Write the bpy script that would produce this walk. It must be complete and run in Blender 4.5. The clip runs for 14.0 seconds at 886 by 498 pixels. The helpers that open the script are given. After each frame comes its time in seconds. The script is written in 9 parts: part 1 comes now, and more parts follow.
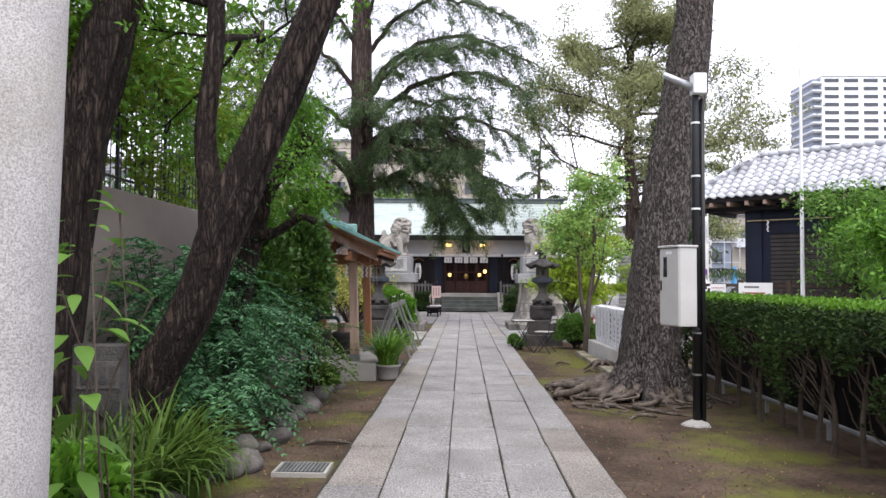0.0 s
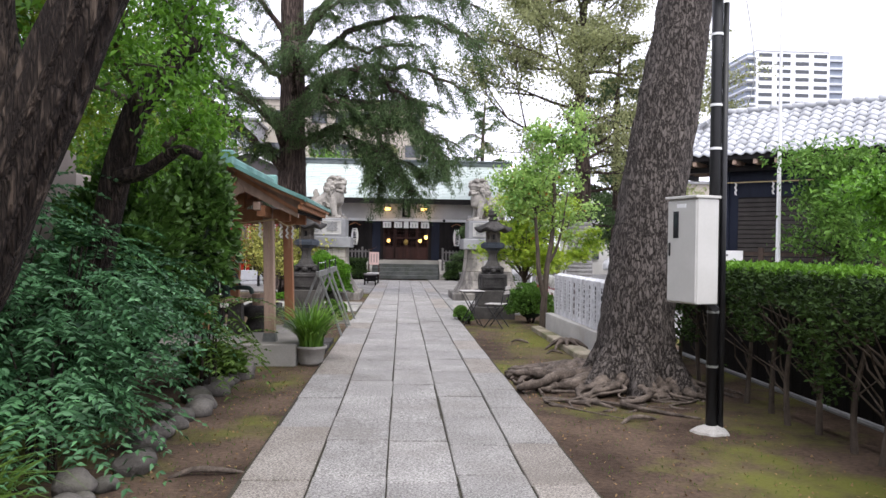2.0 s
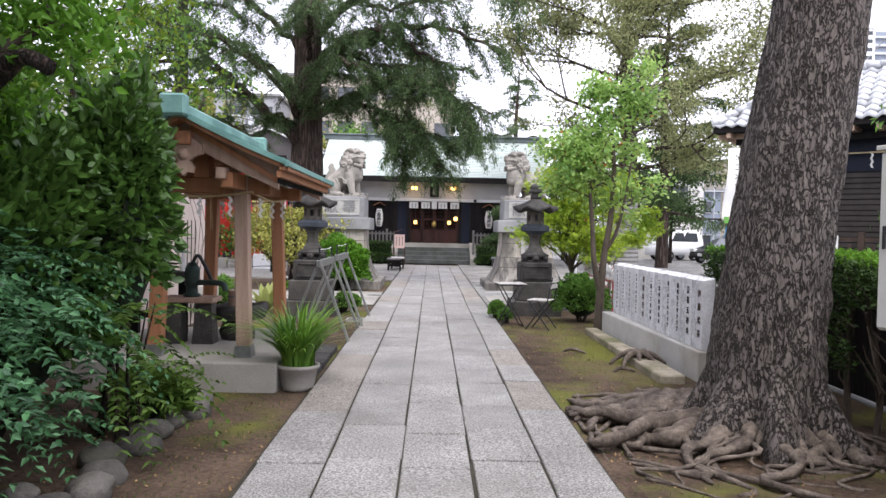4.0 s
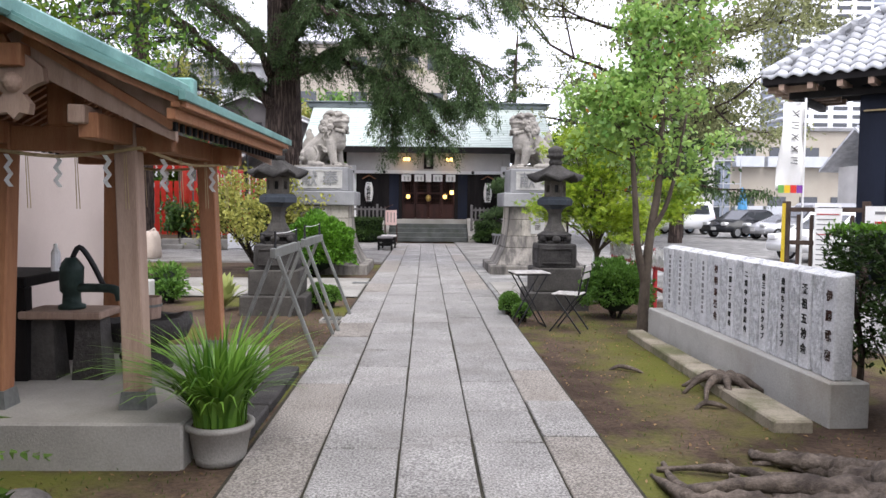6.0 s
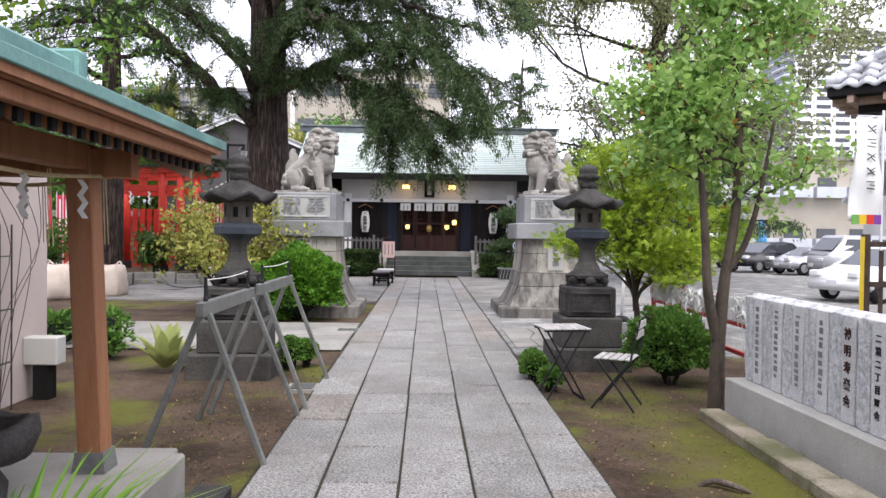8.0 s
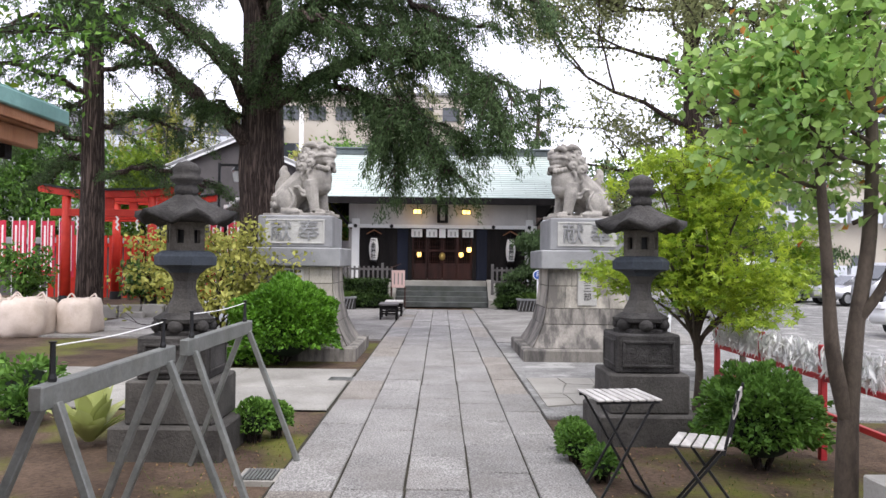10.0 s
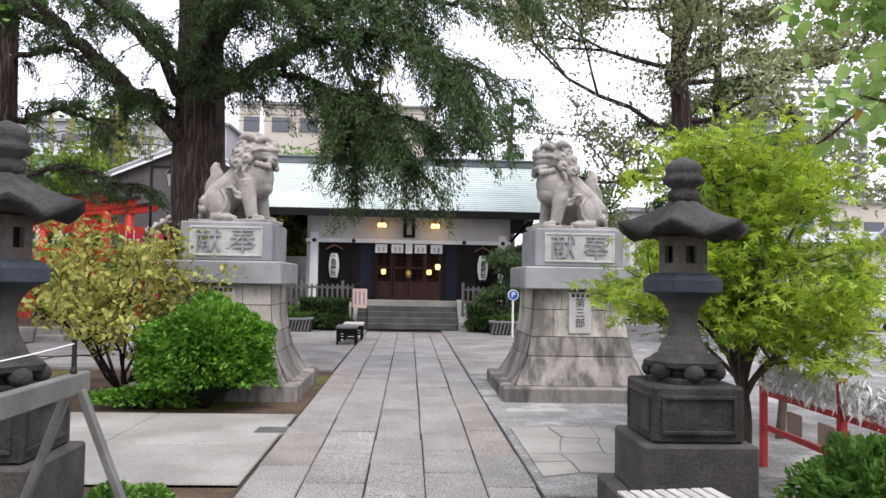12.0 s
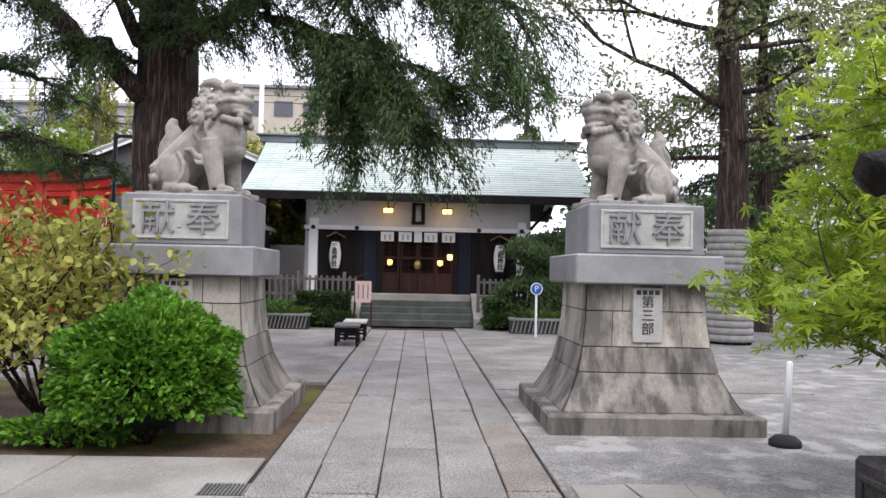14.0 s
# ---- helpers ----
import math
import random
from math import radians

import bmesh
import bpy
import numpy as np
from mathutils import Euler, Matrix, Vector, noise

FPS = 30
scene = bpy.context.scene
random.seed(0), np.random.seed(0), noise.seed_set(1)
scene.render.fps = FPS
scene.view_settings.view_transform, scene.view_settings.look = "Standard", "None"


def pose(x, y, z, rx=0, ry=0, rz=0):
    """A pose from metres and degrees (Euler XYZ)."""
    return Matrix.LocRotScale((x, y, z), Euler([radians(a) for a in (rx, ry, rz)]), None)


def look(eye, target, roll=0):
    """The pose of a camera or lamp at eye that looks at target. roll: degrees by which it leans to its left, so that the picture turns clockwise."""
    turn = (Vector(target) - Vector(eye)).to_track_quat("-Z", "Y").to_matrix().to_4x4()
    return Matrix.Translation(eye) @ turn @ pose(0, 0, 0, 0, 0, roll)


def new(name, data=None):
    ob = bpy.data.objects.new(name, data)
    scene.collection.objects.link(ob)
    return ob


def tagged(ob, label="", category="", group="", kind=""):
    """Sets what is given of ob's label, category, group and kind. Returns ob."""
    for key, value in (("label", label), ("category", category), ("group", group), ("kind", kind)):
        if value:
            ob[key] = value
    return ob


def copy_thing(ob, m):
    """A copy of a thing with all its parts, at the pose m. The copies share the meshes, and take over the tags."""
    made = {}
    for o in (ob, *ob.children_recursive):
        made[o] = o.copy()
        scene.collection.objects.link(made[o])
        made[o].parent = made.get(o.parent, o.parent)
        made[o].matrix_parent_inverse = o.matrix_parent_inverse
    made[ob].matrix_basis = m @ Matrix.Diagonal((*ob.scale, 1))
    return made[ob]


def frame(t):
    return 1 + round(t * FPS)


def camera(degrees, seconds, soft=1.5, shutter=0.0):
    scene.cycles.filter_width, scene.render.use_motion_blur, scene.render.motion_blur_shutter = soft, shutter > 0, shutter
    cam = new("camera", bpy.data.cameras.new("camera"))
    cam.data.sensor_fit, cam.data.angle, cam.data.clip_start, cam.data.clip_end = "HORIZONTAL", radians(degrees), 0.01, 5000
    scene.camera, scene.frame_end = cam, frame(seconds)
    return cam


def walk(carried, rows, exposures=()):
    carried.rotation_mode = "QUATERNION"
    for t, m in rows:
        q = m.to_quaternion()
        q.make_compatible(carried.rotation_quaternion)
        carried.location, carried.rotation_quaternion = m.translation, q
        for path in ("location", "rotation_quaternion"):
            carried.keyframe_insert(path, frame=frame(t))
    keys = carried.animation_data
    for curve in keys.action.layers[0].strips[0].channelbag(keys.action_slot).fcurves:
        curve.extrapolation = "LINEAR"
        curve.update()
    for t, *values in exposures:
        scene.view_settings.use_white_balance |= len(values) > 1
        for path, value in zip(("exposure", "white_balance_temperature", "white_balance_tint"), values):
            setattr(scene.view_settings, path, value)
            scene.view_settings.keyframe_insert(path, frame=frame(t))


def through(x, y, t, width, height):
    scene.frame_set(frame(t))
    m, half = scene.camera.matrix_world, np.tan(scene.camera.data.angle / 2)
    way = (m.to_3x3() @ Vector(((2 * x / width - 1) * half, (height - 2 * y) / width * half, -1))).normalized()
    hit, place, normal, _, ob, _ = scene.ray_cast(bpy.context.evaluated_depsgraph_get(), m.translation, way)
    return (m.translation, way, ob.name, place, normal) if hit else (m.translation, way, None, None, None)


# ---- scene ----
cam = camera(60.7, 14.0)
PATH = [
    (0, (-0.079, -1.471, 1.676), (-0.132, 0.527, 1.758), 0.4),
    (0.5, (-0.019, -0.994, 1.651), (-0.101, 1.0, 1.778), 0.8),
    (1, (-0.078, -0.403, 1.659), (-0.041, 1.593, 1.788), 1.2),
    (1.5, (-0.08, 0.261, 1.636), (0.004, 2.257, 1.727), 1.3),
    (2, (-0.12, 0.964, 1.607), (-0.011, 2.961, 1.605), 0.9),
    (2.5, (-0.089, 1.688, 1.623), (0.02, 3.684, 1.554), 0.5),
    (3, (-0.065, 2.425, 1.625), (0.039, 4.421, 1.543), 0.6),
    (3.2, (-0.056, 2.72, 1.633), (0.034, 4.718, 1.609), 0.8),
    (5.3, (0.013, 5.76, 1.613), (0.002, 7.756, 1.49), 0.5),
    (5.5, (-0.009, 6.074, 1.613), (-0.004, 8.07, 1.487), 0.6),
    (6, (-0.046, 6.773, 1.629), (0.002, 8.769, 1.511), 0.5),
    (6.5, (-0.089, 7.466, 1.652), (-0.037, 9.464, 1.563), 0.4),
    (7, (-0.102, 8.124, 1.657), (-0.048, 10.121, 1.579), 0.6),
    (7.5, (-0.053, 8.725, 1.653), (-0.007, 10.724, 1.588), 0.8),
    (8, (-0.04, 9.279, 1.656), (0.006, 11.279, 1.618), 0.7),
    (8.2, (-0.079, 9.545, 1.67), (-0.018, 11.544, 1.642), 1.0),
    (10.3, (0.069, 11.76, 1.692), (0.071, 13.76, 1.728), 0.6),
    (10.5, (0.078, 11.956, 1.691), (0.092, 13.956, 1.728), 0.6),
    (11, (0.112, 12.569, 1.694), (0.155, 14.568, 1.749), 1.2),
    (11.5, (0.111, 13.172, 1.68), (0.188, 15.169, 1.758), 1.1),
    (12, (0.127, 13.83, 1.686), (0.215, 15.826, 1.769), 1.0),
    (12.5, (0.115, 14.523, 1.683), (0.206, 16.52, 1.761), 0.8),
    (13, (0.081, 15.23, 1.678), (0.17, 17.227, 1.742), 1.1),
    (13.5, (0.054, 15.905, 1.679), (0.133, 17.903, 1.729), 1.1),
    (14, (0.058, 16.551, 1.678), (0.128, 18.549, 1.739), 1.2),
]
walk(cam, [(t, look(eye, target, roll)) for t, eye, target, roll in PATH], [(0, 1.2), (1.5, 1.22), (3, 1.42), (6, 1.36), (8, 1.3), (10.5, 1.3), (12.5, 1.25), (14, 1.15)])

# ---- world, sun, exposure ----
world = bpy.data.worlds.new("overcast_sky")
scene.world = world
world.use_nodes = True
wn, wl = world.node_tree.nodes, world.node_tree.links
sky = wn.new("ShaderNodeTexSky")
sky.sky_type, sky.sun_disc = "NISHITA", False
sky.sun_elevation, sky.sun_rotation = radians(52), radians(200)
sky.air_density, sky.dust_density, sky.ozone_density = 1.0, 1.0, 1.0
grey = wn.new("ShaderNodeHueSaturation")
grey.inputs["Saturation"].default_value = 0.12
grey.inputs["Value"].default_value = 1.0
wl.new(sky.outputs["Color"], grey.inputs["Color"])
cloud = wn.new("ShaderNodeMix")
cloud.data_type = "RGBA"
cloud.inputs["Factor"].default_value = 0.8
cloud.inputs["B"].default_value = (7.7, 7.75, 9.4, 1)
wl.new(grey.outputs["Color"], cloud.inputs["A"])
wl.new(cloud.outputs["Result"], wn["Background"].inputs["Color"])
wn["Background"].inputs["Strength"].default_value = 0.118
sun_data = bpy.data.lights.new("sun", "SUN")
sun_data.energy, sun_data.angle, sun_data.color = 1.5, radians(45), (1.0, 0.975, 0.94)
sun = new("sun", sun_data)
sun.matrix_world = look((9, -22, 45), (0, 0, 0))
scene.view_settings.exposure = 0.85


# ---- mesh helpers ----
def thing(name, loc, label, category, group="", rz=0.0):
    ob = new(name)
    ob.empty_display_size = 0.2
    ob.matrix_basis = pose(*loc, 0, 0, rz)
    return tagged(ob, label, category, group)


def finish(bm, name, mat, smooth=False):
    me = bpy.data.meshes.new(name)
    bmesh.ops.recalc_face_normals(bm, faces=bm.faces)
    for f in bm.faces:
        f.smooth = smooth
    bm.to_mesh(me)
    bm.free()
    me.materials.append(mat)
    return me


def part(name, bm, mat, parent=None, label="", smooth=False, kind=""):
    ob = new(name, finish(bm, name, mat, smooth))
    if parent is not None:
        ob.parent = parent
    return tagged(ob, label, kind=kind)


def struct(name, bm, mat, label, category, smooth=False):
    return tagged(new(name, finish(bm, name, mat, smooth)), label, category, kind="structure")


def box(bm, x0, x1, y0, y1, z0, z1, bevel=0.0, m=None):
    r = bmesh.ops.create_cube(bm, size=1.0)
    vs = r["verts"]
    for v in vs:
        v.co = Vector((x0 + (v.co.x + .5) * (x1 - x0), y0 + (v.co.y + .5) * (y1 - y0), z0 + (v.co.z + .5) * (z1 - z0)))
    if bevel > 0:
        es = list({e for v in vs for e in v.link_edges})
        r = bmesh.ops.bevel(bm, geom=es, offset=bevel, segments=1, affect="EDGES", profile=0.5)
        vs = list({v for f in r["faces"] for v in f.verts} | {v for v in vs if v.is_valid})
    if m is not None:
        bmesh.ops.transform(bm, matrix=m, verts=vs)
    return vs


def boxed(x0, x1, y0, y1, z0, z1, bevel=0.0, m=None):
    bm = bmesh.new()
    box(bm, x0, x1, y0, y1, z0, z1, bevel, m)
    return bm


def lathe(bm, prof, seg=16, at=(0, 0, 0), turn=0.0):
    """Rings of (radius, z), closed at both ends."""
    rings = []
    for r, z in prof:
        rings.append([bm.verts.new((at[0] + r * math.cos(turn + 2 * math.pi * k / seg), at[1] + r * math.sin(turn + 2 * math.pi * k / seg), at[2] + z)) for k in range(seg)])
    for a, b in zip(rings, rings[1:]):
        for k in range(seg):
            bm.faces.new((a[k], a[(k + 1) % seg], b[(k + 1) % seg], b[k]))
    bm.faces.new(list(reversed(rings[0])))
    bm.faces.new(rings[-1])
    return bm


def tube(bm, pts, radii, seg=8, wob=0.0, flute=0.0):
    """A tapering tube along points."""
    pts = [Vector(p) for p in pts]
    if not hasattr(radii, "__len__"):
        radii = [radii] * len(pts)
    rings, side = [], Vector((1, 0, 0))
    for i, p in enumerate(pts):
        d = (pts[min(i + 1, len(pts) - 1)] - pts[max(i - 1, 0)]).normalized()
        u = (side - d * side.dot(d))
        if u.length < 0.05:
            u = Vector((0, 1, 0)) - d * d.y
        u.normalize()
        side = u
        w = d.cross(u)
        ring = []
        for k in range(seg):
            a = 2 * math.pi * k / seg
            r = radii[i]
            if wob:
                r *= 1 + wob * noise.noise(Vector((math.cos(a) * 2 + p.x, math.sin(a) * 2 + p.y, p.z * 1.5)))
            if flute:
                r *= 1 + flute * noise.noise(Vector((math.cos(a) * 5, math.sin(a) * 5, p.z * 0.6 + 3)))
            ring.append(bm.verts.new(p + u * (r * math.cos(a)) + w * (r * math.sin(a))))
        rings.append(ring)
    for a, b in zip(rings, rings[1:]):
        for k in range(seg):
            bm.faces.new((a[k], a[(k + 1) % seg], b[(k + 1) % seg], b[k]))
    bm.faces.new(list(reversed(rings[0])))
    bm.faces.new(rings[-1])
    return bm


def smooth_line(pts, n=6):
    """Catmull-Rom through the points."""
    P = [Vector(p) for p in pts]
    out = []
    for i in range(len(P) - 1):
        a, b, c, d = P[max(i - 1, 0)], P[i], P[i + 1], P[min(i + 2, len(P) - 1)]
        for k in range(n):
            t = k / n
            out.append(0.5 * ((2 * b) + (c - a) * t + (2 * a - 5 * b + 4 * c - d) * t * t + (3 * b - a - 3 * c + d) * t ** 3))
    out.append(P[-1])
    return out


def extrude_poly(bm, pts, axis, a, b):
    """A polygon in the two other axes, drawn from a to b along axis (0, 1 or 2)."""
    def at(p, w):
        q = list(p)
        q.insert(axis, w)
        return bm.verts.new(q)
    lo, hi = [at(p, a) for p in pts], [at(p, b) for p in pts]
    n = len(pts)
    bm.faces.new(lo)
    bm.faces.new(list(reversed(hi)))
    for i in range(n):
        bm.faces.new((lo[i], hi[i], hi[(i + 1) % n], lo[(i + 1) % n]))
    return bm


def raw(name, verts, faces, mat, parent=None, label="", kind="", smooth=False):
    """A mesh from plain numpy arrays: all faces with the same number of corners."""
    verts, faces = np.asarray(verts, dtype=np.float32), np.asarray(faces, dtype=np.int32)
    me = bpy.data.meshes.new(name)
    k = faces.shape[1]
    me.vertices.add(len(verts))
    me.vertices.foreach_set("co", verts.ravel())
    me.loops.add(faces.size)
    me.loops.foreach_set("vertex_index", faces.ravel())
    me.polygons.add(len(faces))
    me.polygons.foreach_set("loop_start", np.arange(0, faces.size, k, dtype=np.int32))
    me.update(calc_edges=True)
    if smooth:
        me.polygons.foreach_set("use_smooth", np.ones(len(faces), dtype=bool))
    me.materials.append(mat)
    ob = new(name, me)
    if parent is not None:
        ob.parent = parent
    return tagged(ob, label, kind=kind)


RNG = np.random.default_rng(7)


def unit(v):
    return v / np.maximum(np.linalg.norm(v, axis=1, keepdims=True), 1e-6)


def leaf_arrays(centres, length, width, droop=0.3, along=None, spread=1.0, up=0.35, rng=RNG, oval=False):
    """Pointed leaves with a fold, one at each centre. along: the way each one points; oval: rounder, of six corners."""
    n = len(centres)
    d = rng.normal(size=(n, 3)) * spread
    if along is not None:
        d = d * 0.6 + along * 1.4
    d[:, 2] -= droop
    d = unit(d)
    nrm = rng.normal(size=(n, 3)) * 0.7
    nrm[:, 2] += up * 3
    s = unit(np.cross(d, nrm))
    upv = np.cross(s, d)
    L = (length * rng.uniform(0.65, 1.3, n))[:, None]
    W = (width * rng.uniform(0.7, 1.25, n))[:, None]
    a = centres - d * L * 0.5
    c = centres + d * L * 0.5 - upv * L * 0.08
    m = centres - d * L * 0.04 + upv * L * 0.04
    b, e = m + s * W * 0.5 + upv * W * 0.12, m - s * W * 0.5 + upv * W * 0.12
    if oval:
        w1, w2 = s * W * 0.42 + upv * W * 0.14, s * W * 0.46 + upv * W * 0.16
        lo_, hi_ = centres - d * L * 0.22, centres + d * L * 0.14 - upv * L * 0.02
        v = np.stack([a, lo_ + w1, hi_ + w2, c, hi_ - s * W * 0.46 + upv * W * 0.16, lo_ - s * W * 0.42 + upv * W * 0.14], axis=1).reshape(-1, 3)
        f = np.arange(n * 6).reshape(n, 6)
        return v, np.concatenate([f[:, [0, 1, 2]], f[:, [0, 2, 3]], f[:, [0, 3, 4]], f[:, [0, 4, 5]]])
    v = np.stack([a, b, c, e], axis=1).reshape(-1, 3)
    f = np.arange(n * 4).reshape(n, 4)
    tri = np.concatenate([f[:, [0, 1, 2]], f[:, [0, 2, 3]]])
    return v, tri


def wpart(name, bm, mat, parent, label="", smooth=False):
    """A part built in the place's own coordinates, hung under a thing (or a part of it)."""
    m = parent.matrix_basis
    if parent.parent is not None:
        m = parent.parent.matrix_basis @ m
    bmesh.ops.transform(bm, matrix=m.inverted(), verts=bm.verts)
    return part(name, bm, mat, parent, label, smooth)


def slant(bm, a, b, w, h, bevel=0.0, up=(0, 0, 1)):
    """A bar of width w and height h from a to b."""
    a, b = Vector(a), Vector(b)
    d = (b - a)
    y = d.normalized()
    x = y.cross(Vector(up)).normalized()
    z = x.cross(y)
    m = Matrix((x, y, z)).transposed().to_4x4()
    m.translation = (a + b) / 2
    return box(bm, -w / 2, w / 2, -d.length / 2, d.length / 2, -h / 2, h / 2, bevel, m)


def bar(a, b, w, h, bevel=0.0, up=(0, 0, 1)):
    bm = bmesh.new()
    slant(bm, a, b, w, h, bevel, up)
    return bm


def text_mesh(body, size, depth=0.004, bold=0.0):
    cu = bpy.data.curves.new("writing", "FONT")
    cu.body, cu.size, cu.extrude, cu.align_x, cu.align_y = body, size, depth, "CENTER", "CENTER"
    cu.offset = bold
    ob = bpy.data.objects.new("writing", cu)
    me = bpy.data.meshes.new_from_object(ob)
    bpy.data.objects.remove(ob)
    return me


def writing(body, size, m, mat, parent, name="writing", depth=0.004, bold=0.0):
    me = text_mesh(body, size, depth, bold)
    me.materials.append(mat)
    ob = new(name, me)
    ob.parent = parent
    ob.matrix_basis = m
    return ob


# ---- materials ----
def surf(name, c1, c2, scale=3.0, rough=0.8, bump=0.2, bscale=40.0, grain=0.25, stain=None, stain_scale=1.2, stain_amount=0.5, metal=0.0, rand=0.0, stretch=(1, 1, 1), island=False, spec=0.28, soft=(0.5, 0.72), fleck=(0.3, 0.7)):
    """A procedural surface: two colours by coarse noise, fine grain, stains, fine relief."""
    mat = bpy.data.materials.new(name)
    mat.use_nodes = True
    n, l = mat.node_tree.nodes, mat.node_tree.links
    b = n["Principled BSDF"]
    geo = n.new("ShaderNodeNewGeometry")
    mp = n.new("ShaderNodeMapping")
    mp.inputs["Scale"].default_value = stretch
    l.new(geo.outputs["Position"], mp.inputs["Vector"])

    def noisy(s, d=5.0, rough_=0.6):
        t = n.new("ShaderNodeTexNoise")
        t.inputs["Scale"].default_value, t.inputs["Detail"].default_value, t.inputs["Roughness"].default_value = s, d, rough_
        l.new(mp.outputs["Vector"], t.inputs["Vector"])
        return t

    def ramp(src, lo, hi, p0=0.35, p1=0.65):
        r = n.new("ShaderNodeValToRGB")
        r.color_ramp.elements[0].position, r.color_ramp.elements[1].position = p0, p1
        r.color_ramp.elements[0].color, r.color_ramp.elements[1].color = (*lo, 1), (*hi, 1)
        l.new(src, r.inputs["Fac"])
        return r.outputs["Color"]

    def mix(a, c, f, mode="MIX"):
        m = n.new("ShaderNodeMix")
        m.data_type, m.blend_type = "RGBA", mode
        if hasattr(f, "links"):
            l.new(f, m.inputs["Factor"])
        else:
            m.inputs["Factor"].default_value = f
        l.new(a, m.inputs["A"])
        if hasattr(c, "links"):
            l.new(c, m.inputs["B"])
        else:
            m.inputs["B"].default_value = (*c, 1)
        return m.outputs["Result"]

    col = ramp(noisy(scale).outputs["Fac"], c1, c2)
    fine = noisy(bscale, 3.0, 0.7)
    col = mix(col, ramp(fine.outputs["Fac"], (0.35, 0.35, 0.35), (1.25, 1.25, 1.25), *fleck), grain, "MULTIPLY") if grain else col
    if stain:
        f = ramp(noisy(stain_scale, 7.0, 0.65).outputs["Fac"], (0, 0, 0), (1, 1, 1), *soft)
        s = n.new("ShaderNodeMath")
        s.operation = "MULTIPLY"
        s.inputs[1].default_value = stain_amount
        l.new(f, s.inputs[0])
        col = mix(col, stain, s.outputs[0])
    if rand:
        src = geo.outputs["Random Per Island"] if island else n.new("ShaderNodeObjectInfo").outputs["Random"]
        col = mix(col, ramp(src, (1 - rand,) * 3, (1 + rand,) * 3, 0.0, 1.0), 1.0, "MULTIPLY")
    l.new(col, b.inputs["Base Color"])
    b.inputs["Roughness"].default_value, b.inputs["Metallic"].default_value = rough, metal
    b.inputs["Specular IOR Level"].default_value = spec
    if bump:
        bp = n.new("ShaderNodeBump")
        bp.inputs["Strength"].default_value, bp.inputs["Distance"].default_value = bump, 0.02
        l.new(fine.outputs["Fac"], bp.inputs["Height"])
        l.new(bp.outputs["Normal"], b.inputs["Normal"])
    return mat


def foliage(name, dark, light, rough=0.5, through=0.35, gloss=0.16):
    """Leaves: colour from leaf to leaf, some light passing through."""
    mat = bpy.data.materials.new(name)
    mat.use_nodes = True
    n, l = mat.node_tree.nodes, mat.node_tree.links
    b = n["Principled BSDF"]
    geo = n.new("ShaderNodeNewGeometry")
    r = n.new("ShaderNodeValToRGB")
    r.color_ramp.elements[0].color, r.color_ramp.elements[1].color = (*dark, 1), (*light, 1)
    t = n.new("ShaderNodeTexNoise")
    t.inputs["Scale"].default_value = 1.3
    l.new(geo.outputs["Position"], t.inputs["Vector"])
    a = n.new("ShaderNodeMath")
    a.operation = "MULTIPLY_ADD"
    a.inputs[1].default_value, a.inputs[2].default_value = 0.6, 0.0
    l.new(geo.outputs["Random Per Island"], a.inputs[0])
    s = n.new("ShaderNodeMath")
    s.operation = "MULTIPLY_ADD"
    s.inputs[1].default_value = 0.9
    l.new(t.outputs["Fac"], s.inputs[0])
    l.new(a.outputs[0], s.inputs[2])
    o = n.new("ShaderNodeMath")
    o.operation = "SUBTRACT"
    o.inputs[1].default_value = 0.25
    l.new(s.outputs[0], o.inputs[0])
    l.new(o.outputs[0], r.inputs["Fac"])
    l.new(r.outputs["Color"], b.inputs["Base Color"])
    b.inputs["Roughness"].default_value = rough
    b.inputs["Specular IOR Level"].default_value = gloss
    tr = n.new("ShaderNodeBsdfTranslucent")
    l.new(r.outputs["Color"], tr.inputs["Color"])
    m = n.new("ShaderNodeMixShader")
    m.inputs["Fac"].default_value = through
    l.new(b.outputs["BSDF"], m.inputs[1])
    l.new(tr.outputs["BSDF"], m.inputs[2])
    l.new(m.outputs["Shader"], n["Material Output"].inputs["Surface"])
    return mat


